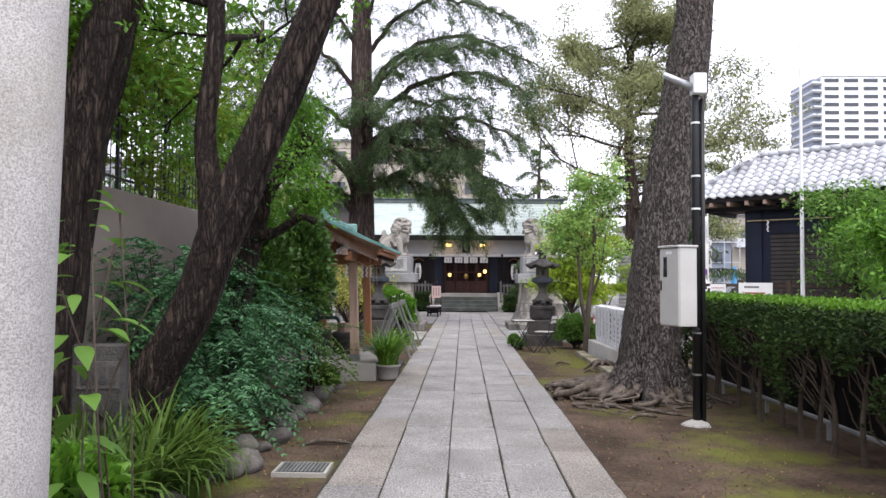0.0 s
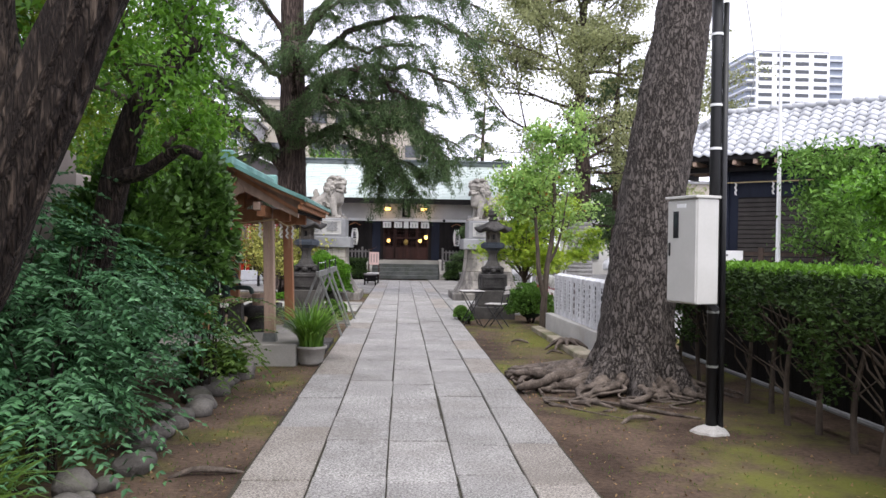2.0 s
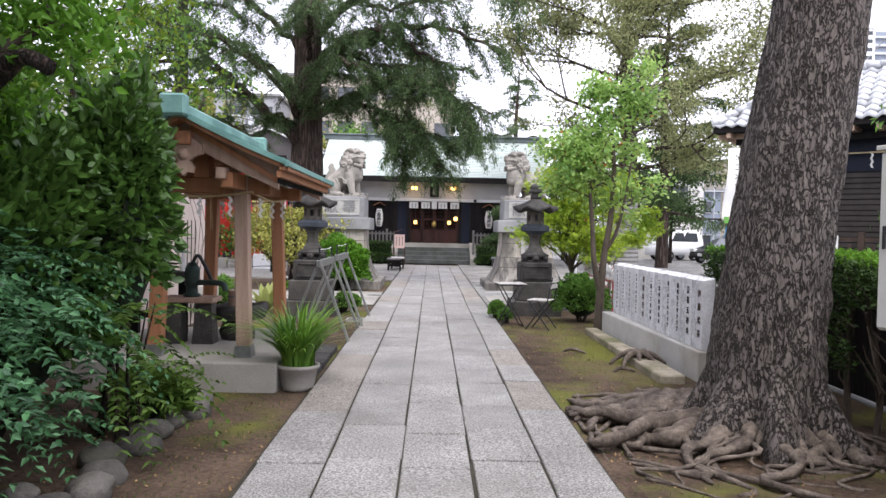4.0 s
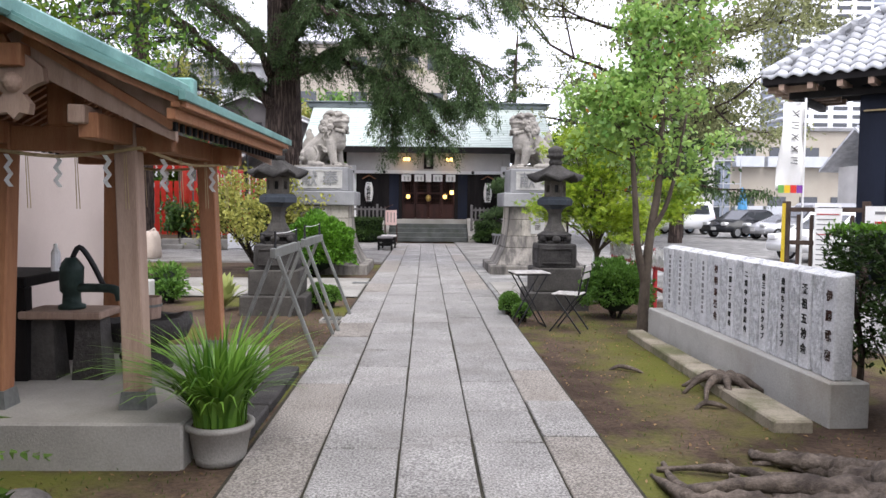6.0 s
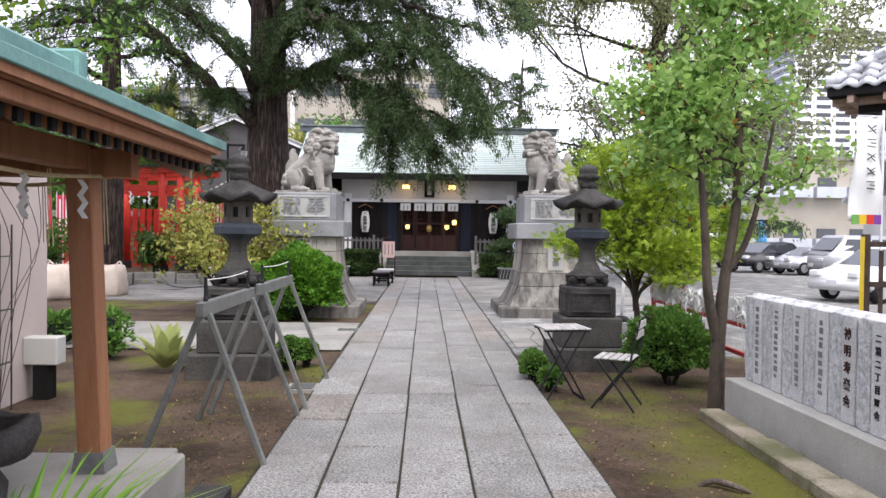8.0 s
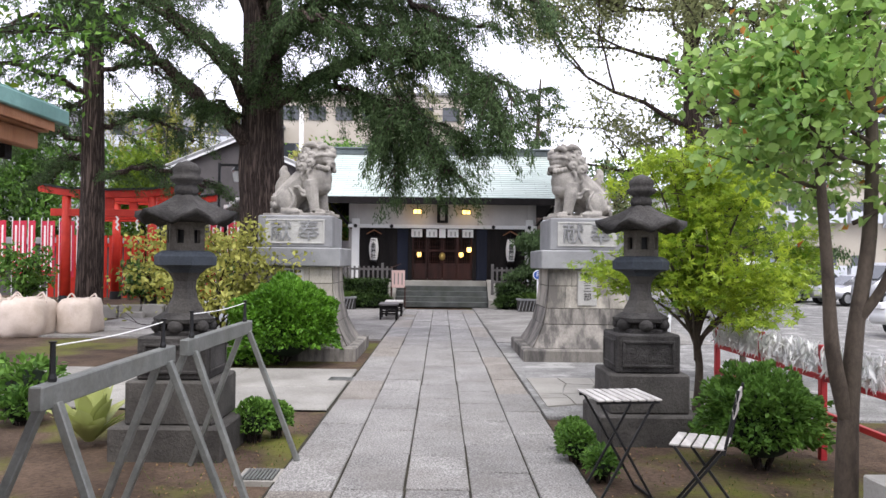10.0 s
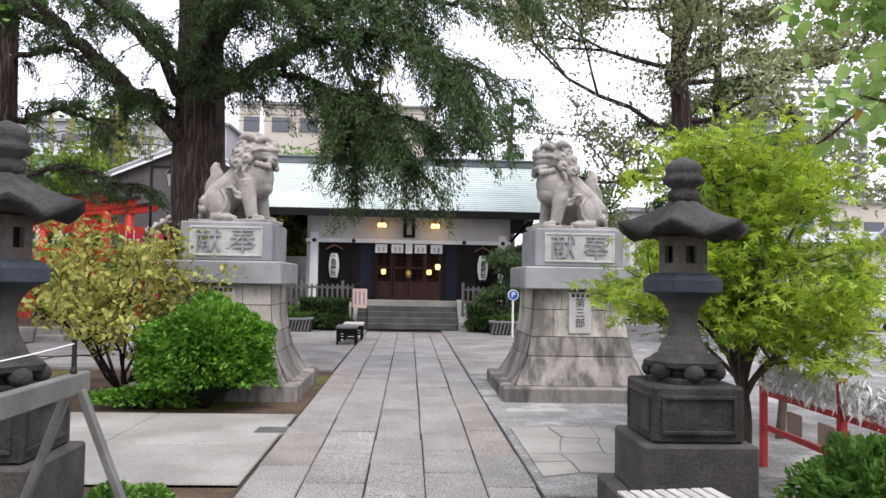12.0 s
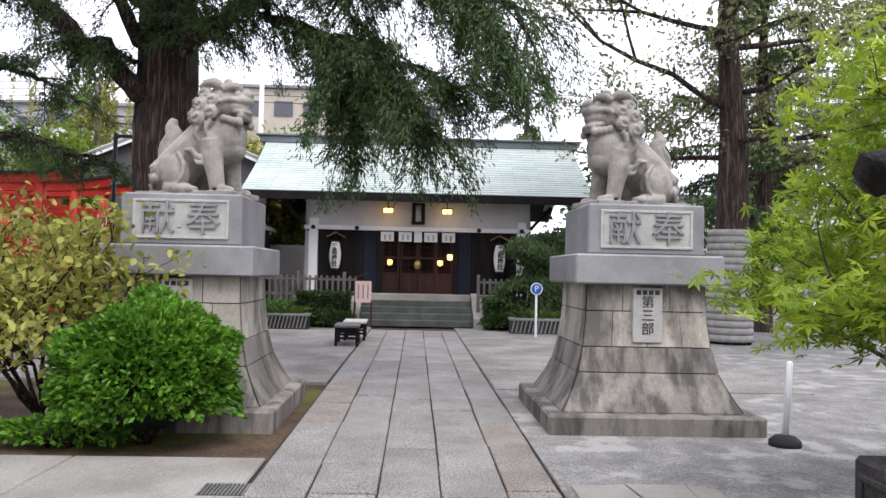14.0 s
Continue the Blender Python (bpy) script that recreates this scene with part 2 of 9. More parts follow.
def bark(name, crack, lo, hi, sx, sz, depth=0.03, width=0.1):
    """Ridged bark: two fields of drawn-out furrows that meet and part, with flaky plates between."""
    mat = bpy.data.materials.new(name)
    mat.use_nodes = True
    n, l = mat.node_tree.nodes, mat.node_tree.links
    b = n["Principled BSDF"]
    geo = n.new("ShaderNodeNewGeometry")

    def field(fx, fz, shift, detail):
        mp = n.new("ShaderNodeMapping")
        mp.inputs["Scale"].default_value = (fx, fx, fz)
        mp.inputs["Location"].default_value = (shift, shift * 0.7, shift * 1.3)
        l.new(geo.outputs["Position"], mp.inputs["Vector"])
        t = n.new("ShaderNodeTexNoise")
        t.inputs["Scale"].default_value, t.inputs["Detail"].default_value, t.inputs["Roughness"].default_value = 1.0, detail, 0.55
        l.new(mp.outputs["Vector"], t.inputs["Vector"])
        return t.outputs["Fac"]

    def calc(op, a, c):
        m = n.new("ShaderNodeMath")
        m.operation = op
        for k, q in enumerate((a, c)):
            if hasattr(q, "links"):
                l.new(q, m.inputs[k])
            else:
                m.inputs[k].default_value = q
        return m.outputs[0]

    def ridge(q):
        m = n.new("ShaderNodeMath")
        m.operation = "ABSOLUTE"
        l.new(calc("SUBTRACT", q, 0.5), m.inputs[0])
        return m.outputs[0]
    net = calc("MINIMUM", ridge(field(sx, sz, 0.0, 3.0)), ridge(field(sx * 0.8, sz * 1.5, 7.3, 3.0)))
    edge = n.new("ShaderNodeValToRGB")
    edge.color_ramp.elements[0].position, edge.color_ramp.elements[1].position = 0.0, width
    l.new(net, edge.inputs["Fac"])
    flake = field(sx * 1.7, sz * 1.4, 3.1, 5.0)
    plate = n.new("ShaderNodeValToRGB")
    plate.color_ramp.elements[0].position, plate.color_ramp.elements[1].position = 0.32, 0.68
    plate.color_ramp.elements[0].color, plate.color_ramp.elements[1].color = (*lo, 1), (*hi, 1)
    l.new(flake, plate.inputs["Fac"])
    m = n.new("ShaderNodeMix")
    m.data_type = "RGBA"
    l.new(edge.outputs["Color"], m.inputs["Factor"])
    deep = n.new("ShaderNodeRGB")
    deep.outputs[0].default_value = (*crack, 1)
    l.new(deep.outputs[0], m.inputs["A"])
    l.new(plate.outputs["Color"], m.inputs["B"])
    l.new(m.outputs["Result"], b.inputs["Base Color"])
    b.inputs["Roughness"].default_value = 0.95
    b.inputs["Specular IOR Level"].default_value = 0.2
    h = n.new("ShaderNodeMath")
    h.operation = "MULTIPLY_ADD"
    h.inputs[1].default_value = 0.4
    l.new(flake, h.inputs[0])
    l.new(edge.outputs["Color"], h.inputs[2])
    bp = n.new("ShaderNodeBump")
    bp.inputs["Strength"].default_value, bp.inputs["Distance"].default_value = 1.0, depth
    l.new(h.outputs[0], bp.inputs["Height"])
    l.new(bp.outputs["Normal"], b.inputs["Normal"])
    return mat


def glow(name, colour, strength):
    mat = bpy.data.materials.new(name)
    mat.use_nodes = True
    b = mat.node_tree.nodes["Principled BSDF"]
    b.inputs["Base Color"].default_value = (*colour, 1)
    b.inputs["Emission Color"].default_value = (*colour, 1)
    b.inputs["Emission Strength"].default_value = strength
    return mat


def glass(name, tint=(0.6, 0.65, 0.68), rough=0.05):
    mat = bpy.data.materials.new(name)
    mat.use_nodes = True
    b = mat.node_tree.nodes["Principled BSDF"]
    b.inputs["Base Color"].default_value = (*tint, 1)
    b.inputs["Roughness"].default_value = rough
    b.inputs["Specular IOR Level"].default_value = 0.8
    return mat


M_SOIL = surf("bare_soil", (0.046, 0.03, 0.021), (0.118, 0.081, 0.057), 1.1, 0.95, 1.0, 24, 0.7, (0.105, 0.112, 0.02), 0.5, 0.8, soft=(0.51, 0.62), spec=0.15)


def mossy(mat, cx, cy, wx, wy, colour):
    """A ragged growth of moss over one stretch of a ground material."""
    nt = mat.node_tree
    b = next(n for n in nt.nodes if n.type == 'BSDF_PRINCIPLED')
    old = b.inputs["Base Color"].links[0].from_socket
    geo = nt.nodes.new("ShaderNodeNewGeometry")
    mp = nt.nodes.new("ShaderNodeMapping")
    mp.inputs["Location"].default_value = (-cx / wx, -cy / wy, 0)
    mp.inputs["Scale"].default_value = (1 / wx, 1 / wy, 0)
    nt.links.new(geo.outputs["Position"], mp.inputs["Vector"])
    far = nt.nodes.new("ShaderNodeVectorMath")
    far.operation = 'LENGTH'
    nt.links.new(mp.outputs["Vector"], far.inputs[0])
    nz = nt.nodes.new("ShaderNodeTexNoise")
    nz.inputs["Scale"].default_value = 1.9
    nz.inputs["Detail"].default_value = 8
    nz.inputs["Roughness"].default_value = 0.65
    nt.links.new(geo.outputs["Position"], nz.inputs["Vector"])
    mix = nt.nodes.new("ShaderNodeMath")
    mix.operation = 'MULTIPLY_ADD'
    mix.inputs[1].default_value = -0.34
    nt.links.new(far.outputs["Value"], mix.inputs[0])
    nt.links.new(nz.outputs["Fac"], mix.inputs[2])
    ramp = nt.nodes.new("ShaderNodeMapRange")
    ramp.inputs["From Min"].default_value = 0.12
    ramp.inputs["From Max"].default_value = 0.46
    ramp.inputs["To Max"].default_value = 0.85
    nt.links.new(mix.outputs[0], ramp.inputs["Value"])
    col = nt.nodes.new("ShaderNodeMixRGB")
    col.inputs["Color2"].default_value = (*colour, 1)
    nt.links.new(ramp.outputs["Result"], col.inputs["Fac"])
    nt.links.new(old, col.inputs["Color1"])
    nt.links.new(col.outputs["Color"], b.inputs["Base Color"])


mossy(M_SOIL, 2.35, 14.6, 0.75, 2.6, (0.098, 0.102, 0.016))
M_GRANITE = surf("path_granite", (0.27, 0.257, 0.243), (0.375, 0.358, 0.34), 1.5, 0.65, 1.0, 62, 0.95, (0.165, 0.15, 0.134), 0.9, 0.65, rand=0.11, spec=0.3, fleck=(0.4, 0.62))
M_GRANITE_WARM = surf("brown_stained_granite", (0.262, 0.234, 0.205), (0.365, 0.33, 0.293), 1.5, 0.65, 1.0, 62, 0.95, (0.155, 0.133, 0.11), 0.9, 0.7, rand=0.11, spec=0.3, fleck=(0.4, 0.62))
M_JOINT = surf("joint_earth", (0.02, 0.018, 0.013), (0.045, 0.04, 0.026), 4, 0.95, 0.3)
M_GRANITE2 = surf("speckled_granite", (0.33, 0.318, 0.30), (0.43, 0.415, 0.392), 2.0, 0.8, 0.3, 130, 0.6, (0.28, 0.235, 0.18), 1.2, 0.5, fleck=(0.36, 0.6))
M_PLINTH = surf("weathered_granite", (0.34, 0.31, 0.26), (0.50, 0.46, 0.395), 1.4, 0.85, 0.3, 50, 0.35, (0.10, 0.092, 0.085), 1.5, 0.9, rand=0.14, stretch=(1, 1, 0.4), soft=(0.49, 0.63))
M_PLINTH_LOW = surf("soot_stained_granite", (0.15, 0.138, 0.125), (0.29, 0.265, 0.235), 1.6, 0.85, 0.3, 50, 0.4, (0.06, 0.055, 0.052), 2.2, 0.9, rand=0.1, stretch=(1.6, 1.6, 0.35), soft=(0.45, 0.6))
M_PLINTH_GREY = surf("grey_granite", (0.20, 0.20, 0.205), (0.29, 0.29, 0.29), 1.4, 0.7, 0.15, 80, 0.3, (0.12, 0.12, 0.12), 1.5, 0.5)
M_PANEL = surf("carved_panel_stone", (0.36, 0.35, 0.33), (0.46, 0.45, 0.42), 3, 0.85, 0.3, 60, 0.3)
M_STATUE = surf("statue_stone", (0.24, 0.222, 0.198), (0.38, 0.352, 0.315), 2.6, 0.9, 0.35, 60, 0.4, (0.11, 0.102, 0.094), 3.2, 0.75, soft=(0.5, 0.66))
M_LANTERN = surf("dark_lantern_stone", (0.024, 0.022, 0.0205), (0.06, 0.055, 0.052), 2.5, 0.85, 0.7, 40, 0.55, (0.115, 0.108, 0.1), 2.8, 0.5, spec=0.25)
M_LANTERN_TAN = surf("tan_lantern_stone", (0.085, 0.075, 0.063), (0.15, 0.134, 0.113), 3.0, 0.85, 0.6, 40, 0.5, (0.05, 0.046, 0.042), 3.0, 0.5, spec=0.25)
M_LANTERN_BASE = surf("grey_lantern_base", (0.045, 0.041, 0.037), (0.09, 0.083, 0.075), 2.0, 0.85, 0.6, 40, 0.5, (0.13, 0.12, 0.108), 2.4, 0.45, spec=0.25)
# Grey platform stone with the sky's blue reflection painted into its colour.
M_SKY_SLAB = surf("sky_tinted_slab_stone", (0.035, 0.042, 0.053), (0.065, 0.077, 0.095), 2.0, 0.7, 0.4, 40, 0.4)
M_CONCRETE = surf("concrete", (0.25, 0.235, 0.21), (0.36, 0.34, 0.305), 1.1, 0.85, 0.25, 60, 0.3, (0.16, 0.145, 0.125), 0.8, 0.6)
M_ASPHALT = surf("worn_asphalt", (0.19, 0.184, 0.176), (0.32, 0.312, 0.30), 2.2, 0.9, 1.0, 42, 0.9, (0.38, 0.37, 0.35), 1.1, 0.6, soft=(0.55, 0.6))
M_GRAVEL = surf("fine_gravel", (0.21, 0.197, 0.18), (0.35, 0.333, 0.31), 1.0, 0.95, 1.0, 34, 0.9, (0.12, 0.11, 0.10), 0.8, 0.5)
M_KERB = surf("mossy_concrete", (0.23, 0.195, 0.145), (0.36, 0.315, 0.245), 1.6, 0.9, 0.5, 50, 0.4, (0.08, 0.085, 0.03), 1.5, 0.8, soft=(0.45, 0.6))
M_WALL_BROWN = surf("taupe_render", (0.235, 0.195, 0.17), (0.28, 0.235, 0.205), 0.7, 0.9, 0.15, 90, 0.12, (0.19, 0.16, 0.14), 0.5, 0.4)
M_WALL_PINK = surf("beige_render", (0.46, 0.385, 0.345), (0.53, 0.45, 0.41), 0.6, 0.9, 0.15, 90, 0.1, (0.36, 0.30, 0.26), 0.5, 0.4)
M_PLASTER = surf("white_plaster", (0.50, 0.485, 0.465), (0.62, 0.60, 0.575), 0.8, 0.8, 0.05, 60, 0.15, (0.42, 0.40, 0.375), 0.9, 0.5)
M_WHITE = surf("white_paint", (0.72, 0.72, 0.71), (0.8, 0.8, 0.79), 2, 0.5, 0.03, 60, 0.08)
M_COPPER_ROOF = surf("pale_patina_roof", (0.36, 0.415, 0.385), (0.455, 0.51, 0.475), 0.7, 0.5, 0.08, 40, 0.12, (0.36, 0.39, 0.385), 0.35, 0.75, rand=0.08, stretch=(0.5, 1, 1))
M_STEP = surf("dark_wet_stone", (0.055, 0.06, 0.056), (0.11, 0.115, 0.108), 2.0, 0.6, 0.3, 40, 0.4, (0.05, 0.058, 0.035), 1.5, 0.6)
M_COPPER_RIDGE = surf("dull_ridge_copper", (0.10, 0.12, 0.125), (0.16, 0.185, 0.19), 1.3, 0.55, 0.08, 40, 0.15)
M_COPPER_GREEN = surf("green_copper", (0.10, 0.21, 0.19), (0.19, 0.345, 0.315), 2.0, 0.5, 0.1, 40, 0.2, (0.08, 0.15, 0.14), 1.5, 0.6)
M_TILE = surf("grey_roof_tile", (0.38, 0.39, 0.41), (0.56, 0.565, 0.585), 3.0, 0.35, 0.1, 40, 0.2, (0.16, 0.16, 0.16), 2.0, 0.45, rand=0.25)
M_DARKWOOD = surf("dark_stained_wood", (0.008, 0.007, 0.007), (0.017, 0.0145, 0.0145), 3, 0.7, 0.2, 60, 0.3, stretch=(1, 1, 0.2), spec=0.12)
M_NAVY = surf("navy_boards", (0.008, 0.010, 0.02), (0.014, 0.018, 0.034), 3, 0.6, 0.15, 60, 0.2, stretch=(1, 1, 0.2), spec=0.2)
M_REDWOOD = surf("red_brown_lacquered_wood", (0.022, 0.0075, 0.0055), (0.055, 0.018, 0.012), 3, 0.45, 0.1, 60, 0.3, stretch=(1, 1, 0.2))
M_CEDARWOOD = surf("orange_cedar_wood", (0.27, 0.115, 0.055), (0.38, 0.18, 0.09), 4, 0.6, 0.2, 50, 0.3, (0.17, 0.08, 0.045), 2, 0.5, stretch=(4, 4, 0.4))
M_PALEWOOD = surf("greyed_cedar_wood", (0.29, 0.195, 0.145), (0.39, 0.275, 0.21), 4, 0.7, 0.2, 50, 0.3, (0.27, 0.19, 0.15), 2, 0.5, stretch=(4, 4, 0.4))
M_BARK_PINE = bark("pine_bark", (0.03, 0.024, 0.021), (0.08, 0.067, 0.06), (0.15, 0.129, 0.116), 24.0, 6.5, 0.05, 0.04)
M_ROOT = surf("weathered_root", (0.06, 0.046, 0.037), (0.175, 0.139, 0.112), 9, 0.9, 0.8, 40, 0.6, (0.035, 0.025, 0.019), 7, 0.75)
M_BARK = bark("grooved_bark", (0.010, 0.007, 0.006), (0.04, 0.028, 0.021), (0.095, 0.072, 0.056), 15.0, 1.8, 0.03, 0.12)
M_BARK_CEDAR = bark("cedar_bark", (0.025, 0.018, 0.015), (0.085, 0.06, 0.05), (0.18, 0.135, 0.115), 14.0, 0.7, 0.03, 0.09)
M_BARK_SMOOTH = surf("smooth_bark", (0.05, 0.038, 0.029), (0.115, 0.09, 0.069), 6, 0.9, 0.4, 40, 0.4, (0.03, 0.025, 0.018), 3, 0.5, stretch=(1, 1, 0.5))
M_ROCK = surf("garden_rock", (0.065, 0.058, 0.052), (0.15, 0.137, 0.122), 4, 0.9, 0.6, 40, 0.45, (0.05, 0.055, 0.025), 2.5, 0.7, rand=0.3)
M_RED = surf("vermilion_paint", (0.42, 0.022, 0.012), (0.52, 0.036, 0.018), 3, 0.5, 0.05, 40, 0.1)
M_REDRAIL = surf("red_rail_paint", (0.33, 0.02, 0.025), (0.42, 0.035, 0.035), 3, 0.45, 0.05, 40, 0.15)
M_BLACK = surf("black_metal", (0.012, 0.012, 0.013), (0.02, 0.02, 0.021), 5, 0.4, 0.05, 40, 0.1, metal=0.0)
M_GALV = surf("galvanised_steel", (0.15, 0.155, 0.145), (0.23, 0.235, 0.22), 5, 0.45, 0.05, 40, 0.2, (0.16, 0.15, 0.12), 3, 0.4, metal=0.4)
M_BOXPAINT = surf("grey_cabinet_paint", (0.44, 0.43, 0.40), (0.48, 0.47, 0.44), 2, 0.45, 0.02, 40, 0.05, (0.38, 0.37, 0.34), 1.5, 0.4)
M_PAPER = surf("white_paper", (0.74, 0.73, 0.70), (0.8, 0.79, 0.77), 5, 0.8, 0.05, 60, 0.05)
M_INK = surf("black_ink", (0.015, 0.014, 0.014), (0.02, 0.02, 0.02), 5, 0.7, 0.0, 40, 0.05)
M_FENCEINK = surf("engraved_letters", (0.16, 0.155, 0.155), (0.22, 0.215, 0.21), 5, 0.8, 0.0, 40, 0.1)
M_FENCEWOOD = surf("dark_brown_fence_wood", (0.045, 0.03, 0.022), (0.075, 0.05, 0.038), 4, 0.7, 0.2, 50, 0.3)
M_PICKET = surf("weathered_picket_wood", (0.10, 0.092, 0.09), (0.16, 0.148, 0.145), 4, 0.8, 0.2, 50, 0.3)
M_HOUSE = surf("dark_house_render", (0.075, 0.068, 0.068), (0.10, 0.092, 0.09), 1, 0.9, 0.1, 50, 0.1)
M_APT = surf("apartment_wall", (0.28, 0.28, 0.29), (0.34, 0.34, 0.35), 0.5, 0.8, 0.0, 20, 0.1)
M_SHUTTER = surf("brown_shutter", (0.03, 0.025, 0.022), (0.045, 0.038, 0.034), 4, 0.55, 0.1, 50, 0.2)
M_GLASS_DARK = glass("dark_window_glass", (0.03, 0.035, 0.04))
M_LAMP = glow("warm_lamp", (1.0, 0.60, 0.16), 2.0)
M_TYRE = surf("tyre_rubber", (0.015, 0.015, 0.015), (0.025, 0.025, 0.025), 5, 0.8, 0.1)
M_PLASTIC = surf("white_plastic", (0.7, 0.7, 0.7), (0.76, 0.76, 0.76), 5, 0.4, 0.0, 40, 0.05)
M_STEEL = surf("silver_steel", (0.45, 0.46, 0.47), (0.55, 0.56, 0.57), 5, 0.3, 0.02, 40, 0.1, metal=0.6)

F_CONIFER = foliage("conifer_needles", (0.014, 0.03, 0.011), (0.125, 0.195, 0.075), 0.55, 0.3)
F_NANDINA = foliage("dark_pinnate_leaves", (0.008, 0.036, 0.015), (0.125, 0.29, 0.12), 0.38, 0.25, 0.3)
F_BRIGHT = foliage("bright_leaves", (0.018, 0.07, 0.006), (0.19, 0.40, 0.04), 0.42, 0.38, 0.3)
F_MID = foliage("mid_green_leaves", (0.024, 0.07, 0.013), (0.18, 0.33, 0.06), 0.48, 0.32)
F_DARK = foliage("dark_glossy_leaves", (0.012, 0.034, 0.007), (0.12, 0.235, 0.045), 0.32, 0.25, 0.4)
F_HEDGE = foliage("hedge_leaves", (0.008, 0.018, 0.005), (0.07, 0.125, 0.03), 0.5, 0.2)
F_HEDGETOP = foliage("bright_green_hedge_leaves", (0.05, 0.13, 0.012), (0.15, 0.30, 0.03), 0.45, 0.35)
F_MAPLE = foliage("yellow_green_maple_leaves", (0.05, 0.14, 0.012), (0.46, 0.56, 0.055), 0.45, 0.45)
F_DOGWOOD = foliage("dogwood_leaves", (0.09, 0.23, 0.04), (0.46, 0.62, 0.18), 0.38, 0.5, 0.45)
F_YELLOW = foliage("yellowing_leaves", (0.09, 0.11, 0.015), (0.50, 0.48, 0.13), 0.5, 0.4)
F_GINKGO = foliage("thin_pale_leaves", (0.07, 0.085, 0.035), (0.40, 0.42, 0.20), 0.45, 0.5)
F_GRASS = foliage("strap_leaves", (0.012, 0.035, 0.005), (0.125, 0.205, 0.038), 0.45, 0.3)
F_IRIS = foliage("iris_blades", (0.02, 0.08, 0.008), (0.20, 0.36, 0.05), 0.42, 0.25, 0.3)
F_IVY = foliage("climber_leaves", (0.05, 0.10, 0.01), (0.20, 0.28, 0.03), 0.45, 0.45)


# ---- large structure ----
struct("ground", boxed(-400, 400, -200, 600, -0.6, -0.05), M_SOIL, "brown bare earth with patches of green moss", "ground")
# joints under the path
struct("path_bed", boxed(-1.22, 1.22, -8, 38.3, -0.3, -0.015), M_JOINT, "dark earth joints between the path's granite slabs", "path bed")
struct("crosswalk", boxed(-9, -1.24, 20.2, 23.4, -0.3, -0.03), M_JOINT, "dark bed under the concrete walkway", "walkway bed")
bm = boxed(1.24, 60, 23.3, 160, -0.3, -0.02)
box(bm, 5.2, 60, -20, 23.3, -0.3, -0.02)
struct("car_park", bm, M_ASPHALT, "worn grey asphalt of the car park and forecourt", "car park")
bm = boxed(1.26, 6.0, 27.6, 39.4, -0.2, -0.008)
box(bm, -9, -1.24, 28.0, 39.4, -0.2, -0.008)
struct("forecourt", bm, M_GRAVEL, "grey gravel forecourt before the shrine", "forecourt")
struct("right_paving", boxed(1.24, 5.2, 19.9, 23.3, -0.2, -0.012, 0.01), M_ASPHALT, "worn grey paving with pale patches beside the path", "paving")
# boundary wall on the garden side
struct("wall_garden", boxed(-4.25, -4.0, -6, 10.2, -0.3, 2.68, 0.01), M_WALL_BROWN, "taupe rendered boundary wall behind the garden bed", "wall")
struct("wall_pavilion", boxed(-4.3, -4.05, 10.2, 17.4, -0.3, 2.45, 0.01), M_WALL_PINK, "beige rendered wall behind the water pavilion", "wall")


# ---- shrine hall ----
SX = 0.1
RX = 5.72
hall = thing("shrine_hall", (SX, 44.5, 0), "white-plastered shrine hall with a pale green copper roof and stone steps", "shrine")
wpart("platform", boxed(SX - 4.0, SX + 4.0, 41.0, 49.5, -0.1, 0.93, 0.02), M_CONCRETE, hall)
for i in range(5):
    wpart("step", boxed(SX - 1.72, SX + 1.72, 39.55 + 0.3 * i, 41.05, 0.0 if i == 0 else 0.19 * i - 0.02, 0.19 * (i + 1), 0.012), M_STEP if i < 4 else M_CONCRETE, hall)
for s in (-1, 1):
    bm = bmesh.new()
    extrude_poly(bm, [(39.35, -0.02), (41.1, -0.02), (41.1, 1.0), (40.85, 1.0), (39.35, 0.28)], 0, SX + s * 1.88 - 0.15, SX + s * 1.88 + 0.15)
    wpart("stair_cheek", bm, M_CONCRETE, hall, "pale stone stair cheek")
# posts, beams, white panels
WY = 42.1
for x in (SX - 3.5, SX + 3.5):
    wpart("post", boxed(x - 0.15, x + 0.15, WY - 0.15, WY + 0.15, 0.9, 3.4, 0.01), M_WHITE, hall)
for x in (SX - 1.9, SX + 1.9, SX - 1.3, SX + 1.3):
    wpart("post", boxed(x - 0.08, x + 0.08, WY - 0.02, WY + 0.14, 0.9, 3.05, 0.01), M_DARKWOOD, hall)
wpart("lintel", boxed(SX - 3.8, SX + 3.8, WY - 0.17, WY + 0.1, 3.03, 3.17, 0.01), M_WHITE, hall)
wpart("upper_wall", boxed(SX - 3.65, SX + 3.65, WY - 0.05, WY + 0.1, 3.17, 4.35), M_PLASTER, hall)
wpart("fascia", boxed(SX - RX, SX + RX, 40.85, 40.93, 3.92, 4.19, 0.01), M_DARKWOOD, hall, "thick dark eave board")
for i, x in enumerate((-3.5, -2.05, 2.05, 3.5)):
    wpart("strut", boxed(SX + x - 0.07, SX + x + 0.07, WY - 0.12, WY - 0.05, 3.17, 4.3), M_PLASTER, hall)
    bm = bmesh.new()
    lathe(bm, [(0.075, 0), (0.075, 0.03), (0.04, 0.06)], 12)
    bmesh.ops.transform(bm, matrix=pose(SX + x, WY - 0.17, 3.1, 90), verts=bm.verts)
    wpart("nail_cover", bm, M_BLACK, hall, "round black nail cover")
